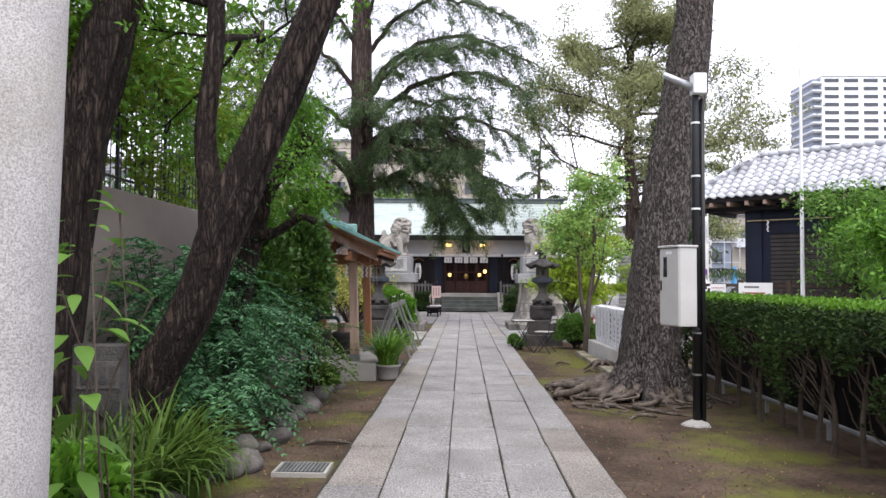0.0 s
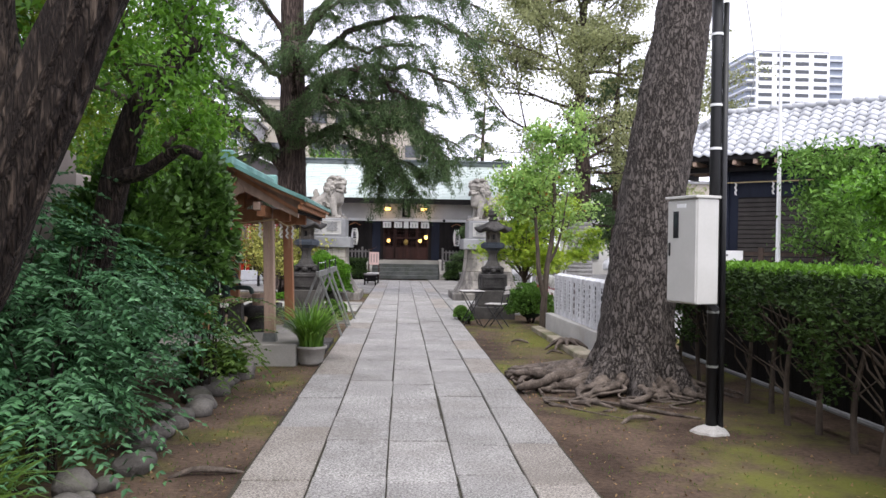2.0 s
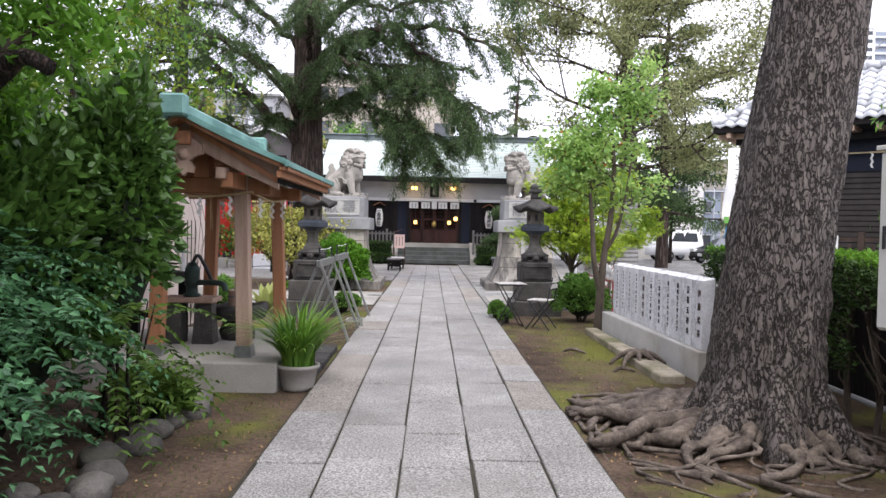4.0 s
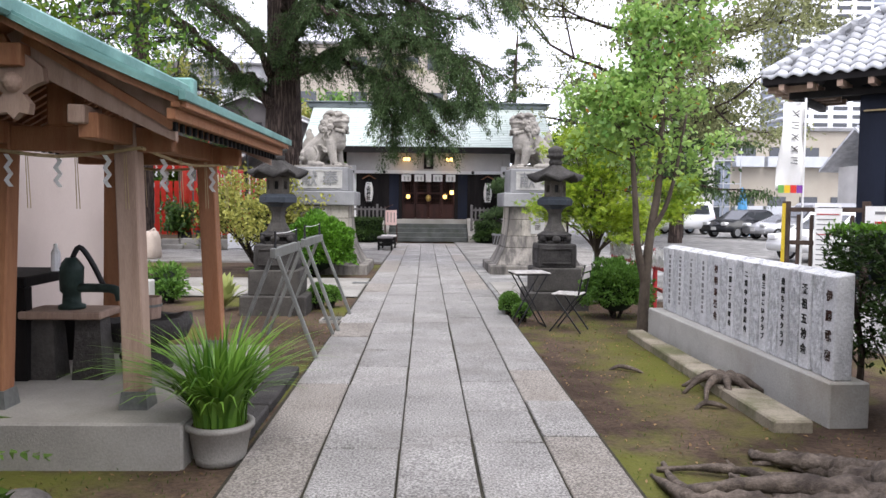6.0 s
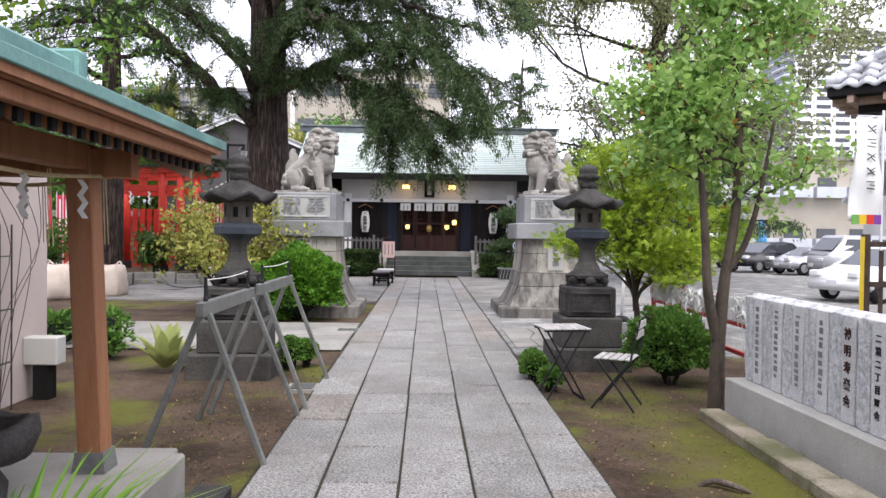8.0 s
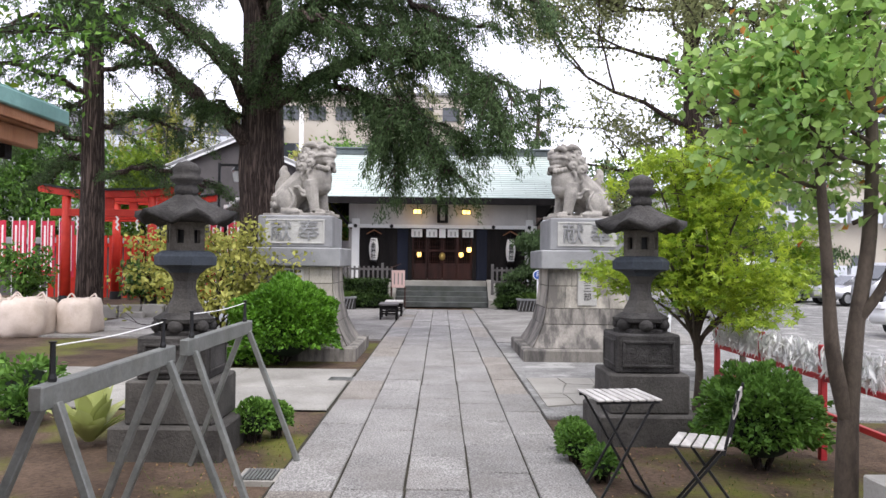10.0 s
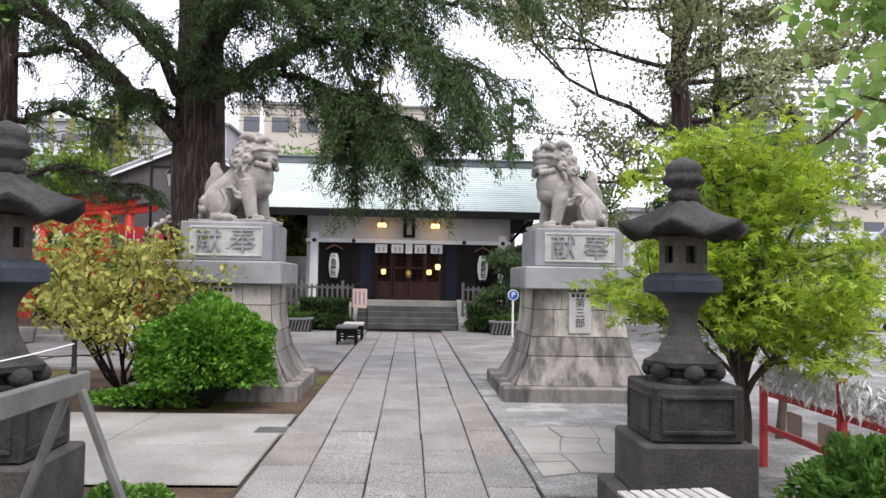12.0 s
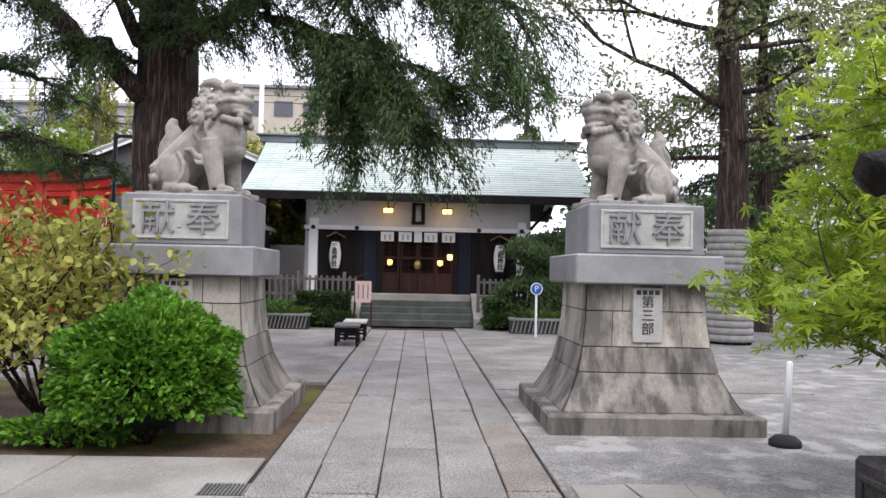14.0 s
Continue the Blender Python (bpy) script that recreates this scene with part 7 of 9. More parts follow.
bush("glossy_shrub", (-2.48, 9.8, 0.72), 0.46, 0.5, 1.15, 4200, 0.115, F_DARK, "tall dark glossy camellia shrub beside the pavilion", 59, 0.4)
bush("low_leafy_plant", (-2.35, 10.15, -0.02), 0.35, 0.3, 0.24, 500, 0.17, F_GRASS, "broad yellow-green hosta leaves among rocks", 58, 0.3)

# strap-leaved clumps
for i, (x, y, n, L) in enumerate(((-2.5, 4.6, 280, 0.8), (-2.4, 5.0, 200, 0.55), (-2.85, 4.1, 260, 0.85), (-2.45, 3.85, 240, 0.75), (-2.8, 5.1, 200, 0.6), (-2.25, 4.35, 180, 0.6), (-2.6, 3.3, 220, 0.75))):
    t = thing("grass_clump", (x, y, -0.03), "arching clump of yellow-green strap leaves", "grass", "grass clumps")
    v, f = blades(int(n * 0.6), 0.16, L, 0.042, 1.1, np.random.default_rng(60 + i), 0.9)
    raw("strap_leaf_mass", v, f, F_GRASS, t, kind="stuff")
bush("low_plant", (-2.6, 3.3, -0.02), 0.4, 0.5, 0.35, 1500, 0.12, F_BRIGHT, "low bright green leafy plants at the pillar foot", 71, 0.3)


# large-leaved plant by the gate pillar
def big_leaf(t, base, tip, w, mat):
    base, tip = Vector(base), Vector(tip)
    d = tip - base
    s = d.cross(Vector((0, 0, 1))).normalized()
    bm = bmesh.new()
    rows = []
    prof = (0.1, 0.62, 0.95, 1.0, 0.8, 0.42, 0.05)
    for i, q in enumerate(prof):
        u = i / 6
        p = base + d * u + Vector((0, 0, 0.1 * d.length * math.sin(math.pi * u)))
        rows.append([bm.verts.new(p + s * (w * q * k) + Vector((0, 0, 0.25 * w * abs(k) * q))) for k in (-1, -0.5, 0, 0.5, 1)])
    for a, b in zip(rows, rows[1:]):
        for k in range(4):
            bm.faces.new((a[k], a[k + 1], b[k + 1], b[k]))
    part("leaf", bm, mat, t, "", True)


fat = thing("broad_leaved_plant", (-2.05, 2.75, 0), "tall plant with broad drooping bright green leaves", "plant")
rr = random.Random(73)
bm = bmesh.new()
for k in range(5):
    tube(bm, smooth_line([(0.05 * k - 0.1, 0.03 * k, -0.05), (rr.uniform(-0.25, 0.1), rr.uniform(-0.2, 0.2), 0.9), (rr.uniform(-0.3, 0.25), rr.uniform(-0.25, 0.25), rr.uniform(1.4, 2.2))], 4), 0.006, 6)
part("stemwork", bm, M_BARK_SMOOTH, fat)
for k in range(64):
    a, z = rr.uniform(0, 6.28), rr.uniform(0.35, 2.25)
    r0 = rr.uniform(0.02, 0.26)
    L = rr.uniform(0.12, 0.25)
    b = (r0 * math.cos(a) - 0.2, r0 * math.sin(a), z)
    big_leaf(fat, b, (b[0] + L * math.cos(a), b[1] + L * math.sin(a), z - L * rr.uniform(0.1, 0.9)), L * rr.uniform(0.2, 0.27), F_MID)
# variegated rosette
ros = thing("variegated_plant", (-3.2, 18.55, -0.03), "rosette of broad yellow-edged leaves on bare soil", "plant")
M_VARIEG = foliage("variegated_leaves", (0.12, 0.22, 0.03), (0.62, 0.58, 0.26), 0.45, 0.3)
for k in range(30):
    a = k * 2.4
    L = rr.uniform(0.36, 0.58)
    el = rr.uniform(0.45, 1.3)
    big_leaf(ros, (0.04 * math.cos(a), 0.04 * math.sin(a), 0.02), (L * math.cos(a) * math.cos(el), L * math.sin(a) * math.cos(el), 0.05 + L * math.sin(el)), 0.075, M_VARIEG)


# rounded rocks along the bed
rk = random.Random(77)
def rock(x, y, r, z=0.0, flat=0.7):
    bm = bmesh.new()
    bmesh.ops.create_icosphere(bm, subdivisions=3, radius=r)
    s = rk.uniform(0, 50)
    for v in bm.verts:
        v.co *= 1 + 0.3 * noise.noise(v.co / r * 0.9 + Vector((s, 0, 0))) + 0.08 * noise.noise(v.co / r * 3 + Vector((s, 3, 0)))
        v.co.z *= flat
    ob = part("rock", bm, M_ROCK, None, smooth=True)
    ob.matrix_basis = pose(x, y, z + r * flat * 0.4 - 0.04, 0, 0, rk.uniform(0, 360))
    return tagged(ob, "rounded grey garden rock edging the planted bed", "rock", "edging rocks")
y = 3.6
while y < 10.3:
    rock(-2.1 + rk.uniform(-0.1, 0.08) - (0.12 if y < 5 else 0) - (0.1 if y > 9 else 0), y, rk.uniform(0.08, 0.17))
    if rk.random() < 0.3:
        rock(-2.28 + rk.uniform(-0.1, 0.08), y + 0.1, rk.uniform(0.09, 0.15), 0.05)
    y += rk.uniform(0.2, 0.42)
rock(-2.08, 10.5, 0.17, 0.02, 0.85)


# hedge of clipped evergreens with bare stems below
hedge = thing("clipped_hedge", (3.8, 6.5, 0), "long clipped evergreen hedge, bright on top, bare stems below", "hedge")
rng = np.random.default_rng(81)
def hedge_leaves(n, face):
    if face == "side":
        y, z = rng.uniform(0.5, 13.1, n), 0.3 + 1.16 * rng.uniform(0, 1, n) ** 0.8
        keep = np.array([noise.noise(Vector((yy * 1.6, zz * 2.4, 9))) + 0.5 * noise.noise(Vector((yy * 5, zz * 5, 4))) for yy, zz in zip(y.tolist(), z.tolist())]) > np.interp(z, [0.3, 0.75, 1.1, 1.4], [0.42, 0.13, -0.12, -1.2])
        y, z, n = y[keep], z[keep], int(keep.sum())
        w = np.array([noise.noise(Vector((yy * 2.2, zz * 2.2, 0))) * 0.07 + noise.noise(Vector((yy * 6, zz * 6, 3))) * 0.04 for yy, zz in zip(y.tolist(), z.tolist())])
        x = 3.36 + w - rng.normal(0, 0.035, n) + rng.exponential(0.05, n) + np.where(z < 0.7, (0.7 - z) * 0.5, 0)
        return np.stack([x, y, z], axis=1), np.tile([-1.0, 0, 0.3], (n, 1))
    if face == "end":
        x, z = rng.uniform(3.36, 4.25, n), 0.35 + 1.1 * rng.uniform(0, 1, n)
        return np.stack([x, 13.1 + rng.normal(0, 0.05, n), z], axis=1), np.tile([0, 1.0, 0.3], (n, 1))
    x, y = rng.uniform(3.34, 4.3, n), rng.uniform(0.5, 13.15, n)
    return np.stack([x, y, 1.46 + rng.normal(0, 0.02, n) + np.array([noise.noise(Vector((a * 3, b * 3, 7))) * 0.025 for a, b in zip(x.tolist(), y.tolist())])], axis=1), np.tile([0, 0, 1.0], (n, 1))
# The top face takes a brighter green than the side and end.
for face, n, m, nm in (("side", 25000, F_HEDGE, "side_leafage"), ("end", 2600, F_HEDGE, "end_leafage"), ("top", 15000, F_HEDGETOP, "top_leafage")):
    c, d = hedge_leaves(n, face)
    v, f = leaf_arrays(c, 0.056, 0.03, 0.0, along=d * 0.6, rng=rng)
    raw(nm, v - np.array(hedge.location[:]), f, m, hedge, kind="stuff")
# Near-black box added for the shade inside the hedge.
wpart("inner_shade", boxed(3.66, 4.2, 0.6, 13.0, 1.0, 1.43, 0.05), F_CORE, hedge, "dark core painted as inner shade")
rr = random.Random(83)
for k in range(26):
    y = 0.8 + 12.2 * k / 25 + rr.uniform(-0.12, 0.12)
    bm = bmesh.new()
    x = 3.68 + rr.uniform(-0.08, 0.08)
    tube(bm, smooth_line([(x, y, -0.06), (x + rr.uniform(-0.04, 0.04), y + rr.uniform(-0.04, 0.04), 0.4), (x + rr.uniform(-0.1, 0.1), y + rr.uniform(-0.12, 0.12), 1.0)], 3), [0.035, 0.03, 0.028, 0.026, 0.022, 0.018, 0.014], 7, 0.1)
    for j in range(9):
        z = rr.uniform(0.2, 0.95)
        tube(bm, [(x, y, z), (x - rr.uniform(0.02, 0.14), y + rr.uniform(-0.14, 0.14), z + rr.uniform(0.1, 0.2)), (x - rr.uniform(0.12, 0.3), y + rr.uniform(-0.3, 0.3), z + rr.uniform(0.25, 0.5))], [0.012, 0.009, 0.004], 5)
    wpart("stem", bm, M_BARK_SMOOTH, hedge)
rail = thing("low_pipe_rail", (3.95, 6.5, 0), "low pale pipe rail running behind the hedge stems", "rail")
bm = bmesh.new()
tube(bm, [(3.95, -0.5, 0.14), (3.95, 12.9, 0.14)], 0.028, 8)
wpart("pipe", bm, M_PLINTH_GREY, rail)
for k in range(8):
    wpart("pipe_post", boxed(3.93, 3.97, 0.2 + 1.7 * k, 0.24 + 1.7 * k, -0.1, 0.14), M_PLINTH_GREY, rail)
back = thing("dark_board_fence", (4.4, 6.5, 0), "dark weathered board fence behind the hedge", "fence")
for k in range(60):
    wpart("board", boxed(4.4, 4.43, 0.0 + 0.215 * k, 0.205 + 0.215 * k, -0.05, 1.25), M_DARKWOOD, back)


# dogwood by the stone fence
dw = thing("dogwood_tree", (2.87, 16.74, 0), "young dogwood with two stems and light green leaves turning orange", "tree")
bm, tips = bmesh.new(), []
rng = random.Random(91)
def spine(pts, r):
    tube(bm, smooth_line(pts, 5), np.interp(np.linspace(0, 1, 5 * (len(pts) - 1) + 1), [0, 1], [r, r * 0.35]).tolist(), 10, 0.12)
spine([(2.87, 16.74, -0.1), (2.88, 16.74, 0.35), (2.9, 16.74, 0.75), (2.95, 16.75, 1.3), (3.04, 16.75, 1.9), (3.08, 16.8, 2.8), (3.0, 16.8, 3.8)], 0.085)
spine([(2.89, 16.74, 0.6), (2.77, 16.72, 1.1), (2.72, 16.7, 1.7), (2.66, 16.7, 2.4), (2.6, 16.7, 3.3)], 0.06)
spine([(2.95, 16.75, 1.3), (3.1, 16.65, 1.6), (3.22, 16.6, 2.1), (3.3, 16.5, 2.8)], 0.04)
for k in range(30):
    x = 2.66 + 0.56 * rng.random()
    z = rng.uniform(2.0 if x < 2.8 else 1.8, 4.1)
    a = rng.uniform(0, 6.28)
    limb(bm, (x, 16.74, z), (math.cos(a), 0.55 * math.sin(a), 0.3), rng.uniform(0.42, 0.72) * (1.15 - abs(z - 2.6) * 0.3), 0.018, rng, 1, tips, 0.25, 0.08, 3, 5)
part("limbwork", local(dw, bm), M_BARK_SMOOTH, dw, "grey-brown branching stems", True)
P = [(t[0] - Vector(dw.location), t[1]) for t in tips]
crown_from(P, 6000, 0.13, 0.085, 0.056, F_DOGWOOD, dw, np.random.default_rng(92), 0.15, oval=True)
crown_from(P, 110, 0.16, 0.08, 0.045, foliage("orange_leaves", (0.35, 0.10, 0.02), (0.5, 0.25, 0.05), 0.5, 0.4), dw, np.random.default_rng(93), 0.5, "autumn_leafage")


# maples behind the lantern
def palmate(c, size, rng, lean=0.5):
    """Five-lobed leaves lying in layers."""
    n = len(c)
    nrm = rng.normal(size=(n, 3)) * lean
    nrm[:, 2] += 1.0
    nrm = unit(nrm)
    a0 = unit(np.cross(nrm, rng.normal(size=(n, 3))))
    b0 = np.cross(nrm, a0)
    S = (size * rng.uniform(0.7, 1.25, n))[:, None]
    V = [c]
    for k in range(5):
        for j, (da, q) in enumerate(((-0.3, 0.46), (0, 1.0), (0.3, 0.46))):
            an = (k - 2) * 0.82 + da
            q2 = q * (1 - 0.12 * abs(k - 2))
            V.append(c + (a0 * math.cos(an) + b0 * math.sin(an)) * S * q2 - nrm * S * (0.15 * q))
    V = np.stack(V, axis=1)
    idx = np.arange(n)[:, None] * 16
    F = []
    for k in range(5):
        i = 1 + 3 * k
        F += [np.concatenate([idx, idx + i, idx + i + 1], axis=1), np.concatenate([idx, idx + i + 1, idx + i + 2], axis=1)]
    return V.reshape(-1, 3), np.concatenate(F)


for mi, (x, y, spec, n, seed) in enumerate(((3.05, 20.35, ((2.1, 20.6, 1.8), (2.35, 20.4, 2.35), (2.75, 20.4, 2.85), (3.3, 20.3, 2.5), (3.9, 20.4, 2.1), (4.2, 20.6, 1.4), (2.9, 20.2, 1.5), (3.6, 20.1, 1.35), (2.9, 20.5, 3.25), (3.4, 20.4, 3.05), (2.5, 20.4, 2.8), (3.8, 20.3, 2.7), (2.15, 20.7, 1.5), (2.25, 20.5, 2.2), (3.4, 20.0, 1.7), (3.0, 19.9, 2.1), (3.3, 20.1, 1.15), (2.45, 20.3, 1.7)), 6800, 101), (4.3, 22.2, ((3.2, 22.0, 2.3), (3.9, 22.2, 3.0), (4.8, 22.3, 2.8), (5.2, 22.5, 2.0), (3.4, 22.1, 1.5), (4.4, 22.2, 1.6), (2.9, 22.0, 1.9)), 6500, 102))):
    mp = thing("maple_tree", (x, y, 0), "young maple with layered yellow-green leaves", "tree", "maples")
    bm, tips = bmesh.new(), []
    rng = random.Random(seed)
    tube(bm, smooth_line([(x, y, -0.08), (x + 0.04, y, 0.5), (x - 0.03, y, 1.1), (x + 0.02, y, 1.7)], 5), np.interp(np.linspace(0, 1, 16), [0, 1], [0.055, 0.025]).tolist(), 8, 0.1)
    for tx, ty, tz in spec:
        z0 = min(0.45 + 0.75 * rng.random(), tz * 0.55)
        tube(bm, smooth_line([(x, y, z0), (x + (tx - x) * 0.3, y + (ty - y) * 0.3, z0 + (tz - z0) * 0.45), (tx * 0.65 + x * 0.35, ty, z0 + (tz - z0) * 0.8), (tx, ty, tz)], 5), np.interp(np.linspace(0, 1, 16), [0, 1], [0.024, 0.005]).tolist(), 6)
        for k in range(4):
            limb(bm, (tx * 0.7 + x * 0.3, ty, tz * 0.9), (rng.gauss(0, 1), rng.gauss(0, 1), 0.15), 0.5, 0.01, rng, 1, tips, 0.3, 0.02, 2, 4)
        tips.append((Vector((tx, ty, tz)), 0.5))
    part("limbwork", local(mp, bm), M_BARK_SMOOTH, mp, "thin grey stems", True)
    P = np.array([t[0][:] for t in tips]) - np.array(mp.location[:])
    g = np.random.default_rng(seed)
    k = g.integers(0, len(P), n)
    c = P[k] + g.normal(size=(n, 3)) * np.array([0.15, 0.15, 0.05])
    v, f = palmate(c, 0.082, g, 0.7)
    raw("crown", v, f, F_MAPLE, mp, kind="stuff")

# yellowing shrub by the pedestal
ys = thing("yellowing_shrub", (-3.95, 25.0, 0), "open twiggy shrub with pale yellow-green leaves", "shrub")
bm, tips = bmesh.new(), []
rng = random.Random(111)
for k in range(13):
    a = k * 2.4
    limb(bm, (-3.95 + 0.05 * math.cos(a), 25.0, 0.0), (0.75 * math.cos(a), 0.6 * math.sin(a), 1.0), 1.5, 0.03, rng, 2, tips, 0.28, 0.12, 3, 6)
part("limbwork", local(ys, bm), M_BARK, ys, "dark twiggy branches", True)
P = [((t[0] - Vector(ys.location)), t[1]) for t in tips if t[0].z > 0.7]
crown_from(P, 4600, 0.13, 0.1, 0.062, F_YELLOW, ys, np.random.default_rng(112), 0.4, oval=True)


# ---- storehouse with a tiled hip roof ----
KA = -40.0
kura = thing("storehouse", (6.65, 21.85, 0), "dark boarded storehouse with a grey tiled hip roof", "building", "", KA)
K, EZ, RZ, LEN = 1.72, 4.2, 5.55, 11.0
part("wall", boxed(1.7, LEN - 0.9, 0.8, 2.7, -0.2, 4.0), M_NAVY, kura, "navy-black boarded wall")
part("corner_pillar", boxed(1.62, 2.1, 0.72, 0.9, -0.1, 4.0, 0.01), M_NAVY, kura)
for k in range(2):
    x0 = 2.35 + 3.1 * k
    part("shutter", boxed(x0, x0 + 2.8, 0.75, 0.8, 0.3, 3.1), M_DARKWOOD, kura, "dark ribbed roller shutter")
    for j in range(23):
        part("shutter_slat", boxed(x0, x0 + 2.8, 0.735, 0.752, 0.32 + 0.12 * j, 0.42 + 0.12 * j, 0.007), M_SHUTTER, kura)
bm = bmesh.new()
c = [(0, 0, EZ), (LEN, 0, EZ), (LEN, 2 * K, EZ), (0, 2 * K, EZ), (K, K, RZ), (LEN - K, K, RZ)]
top = [bm.verts.new((x, y, z - 0.03)) for x, y, z in c]
bot = [bm.verts.new((x, y, z - 0.16)) for x, y, z in c]
for q in ((0, 1, 5, 4), (2, 3, 4, 5), (3, 0, 4), (1, 2, 5)):
    bm.faces.new([top[i] for i in q])
    bm.faces.new([bot[i] for i in reversed(q)])
for a, b in ((0, 1), (1, 2), (2, 3), (3, 0)):
    bm.faces.new((top[a], bot[a], bot[b], top[b]))
part("roof_deck", bm, M_DARKWOOD, kura, "dark eave boards")
for k in range(21):
    x = 0.35 + 0.52 * k
    part("rafter_end", boxed(x - 0.05, x + 0.05, 0.02, 0.95, EZ - 0.28, EZ - 0.16), M_PALEWOOD, kura)
for k in range(6):
    y = 0.35 + 0.52 * k
    part("rafter_end", boxed(0.02, 0.95, y - 0.05, y + 0.05, EZ - 0.285, EZ - 0.165), M_PALEWOOD, kura)
part("eave_beam", boxed(0.4, LEN - 0.4, 0.42, 0.54, EZ - 0.42, EZ - 0.285), M_DARKWOOD, kura)
part("eave_beam", boxed(0.42, 0.54, 0.54, 3.0, EZ - 0.42, EZ - 0.285), M_DARKWOOD, kura)
# pantiles
tw, tl = 0.27, 0.25
run = math.hypot(K, RZ - EZ)
def tile_mesh():
    bm = bmesh.new()
    rows = []
    n = 6
    for v_, dz in ((0.0, 0.03), (tl * 1.1, 0.0)):
        rows.append([((i / n - 0.5) * tw, v_, 0.035 * math.cos(2 * math.pi * (i / n - 0.15)) + dz) for i in range(n + 1)])
    top_ = [[bm.verts.new(p) for p in r] for r in rows]
    lip = [bm.verts.new((p[0], p[1], p[2] - 0.03)) for p in rows[0]]
    for i in range(n):
        bm.faces.new((top_[0][i], top_[0][i + 1], top_[1][i + 1], top_[1][i]))
        bm.faces.new((lip[i], lip[i + 1], top_[0][i + 1], top_[0][i]))
    return finish(bm, "roof_tile", M_TILE, True)
tme = tile_mesh()
rest_v, rest_f = [], []
tco = np.array([v.co[:] for v in tme.vertices])
tfa = np.array([p.vertices[:] for p in tme.polygons])
def face_tiles(origin, along, up, length, most):
    o, a, u = Vector(origin), Vector(along).normalized(), Vector(up).normalized()
    n_ = a.cross(u)
    made = 0
    for r in range(int(run / tl) + 1):
        s = r * tl
        inset = K * (s / run)
        for c_ in range(int(length / tw)):
            w = (c_ + 0.5) * tw
            if w < inset - 0.05 or w > length - inset + 0.05:
                continue
            m = Matrix((a, u, n_)).transposed().to_4x4()
            m.translation = o + a * w + u * (s - 0.05)
            if made < most:
                ob = new("roof_tile", tme)
                ob.parent = kura
                ob.matrix_basis = m
                made += 1
            else:
                rest_f.append(tfa + sum(len(q) for q in rest_v))
                rest_v.append(tco @ np.array(m.to_3x3()).T + np.array(m.translation[:]))
face_tiles((0, 0, EZ), (1, 0, 0), (0, K, RZ - EZ), LEN, 298)
face_tiles((0, 2 * K, EZ), (0, -1, 0), (K, 0, RZ - EZ), 2 * K, 0)
face_tiles((LEN, 2 * K, EZ), (-1, 0, 0), (0, -K, RZ - EZ), LEN, 0)
raw("roof_tiling", np.concatenate(rest_v), np.concatenate(rest_f), M_TILE, kura, "grey pantiles", "stuff", True)
for a, b in (((0, 0, EZ), (K, K, RZ)), ((0, 2 * K, EZ), (K, K, RZ)), ((K, K, RZ), (LEN - K, K, RZ)), ((LEN, 0, EZ), (LEN - K, K, RZ))):
    A, B = Vector(a), Vector(b)
    n_ = int((B - A).length / 0.28)
    for k in range(n_):
        p, q = A.lerp(B, k / n_), A.lerp(B, (k + 1.08) / n_)
        bm = bmesh.new()
        tube(bm, [p + Vector((0, 0, 0.06)), q + Vector((0, 0, 0.045))], 0.09, 10)
        part("ridge_tile", bm, M_TILE, kura, "", True)
ku, kv = Vector((math.cos(radians(KA)), math.sin(radians(KA)), 0)), Vector((-math.sin(radians(KA)), math.cos(radians(KA)), 0))
KO = Vector((6.65, 21.85, 0))
for k in range(7):
    q = KO + ku * (2.3 + 0.95 * k) + kv * 0.66
    streamer(q.x, q.y, 3.5, 0.34)
krope = thing("straw_rope", (*(KO + ku * 5 + kv * 0.66)[:2], 3.5), "thin straw rope under the storehouse eave", "rope", "", KA)
part("strand", boxed(-3.3, 3.9, -0.015, 0.015, -0.02, 0.01), M_STRAW, krope)

FO = Vector((6.6, 20.55, 0))
wf = thing("wooden_rail_fence", FO[:], "dark brown wooden rail fence before the storehouse", "fence", "", KA)
for k in range(8):
    x = 1.3 * k
    part("post", boxed(x - 0.06, x + 0.06, -0.06, 0.06, -0.1, 1.74, 0.008), M_FENCEWOOD, wf)
    if k < 7:
        for j in range(5):
            xx = x + 0.21 + 0.22 * j
            part("slat", boxed(xx - 0.03, xx + 0.03, -0.02, 0.02, 0.1, 1.5), M_FENCEWOOD, wf)
for z in (0.3, 0.95, 1.55):
    part("rail", boxed(0.0, 9.1, -0.045, -0.02, z, z + 0.08), M_FENCEWOOD, wf)
part("marker_strip", boxed(-0.06, 0.0, -0.075, -0.06, 0.0, 1.7), surf("yellow_band", (0.6, 0.42, 0.03), (0.66, 0.48, 0.05), 4, 0.5, 0.0), wf, "yellow warning strip")
q = FO + ku * 0.72 - kv * 0.1
nb = thing("notice_board", q[:], "white notice sheet with small print on a wooden fence", "notice", "", KA)
part("sheet", boxed(-0.22, 0.22, -0.01, 0.01, 0.5, 1.62), M_PAPER, nb)
for k in range(11):
    part("printed_line", boxed(-0.18, 0.18 - 0.05 * (k % 3), -0.016, -0.011, 1.5 - 0.09 * k, 1.518 - 0.09 * k), M_REDRAIL if k in (0, 4) else M_FENCEINK, nb)
q = FO + ku * 1.75 - kv * 0.1
nb = thing("notice_board", q[:], "white notice board with a red mark on a wooden fence", "notice", "", KA)
part("sheet", boxed(-0.45, 0.45, -0.01, 0.01, 1.2, 1.66), M_PAPER, nb)
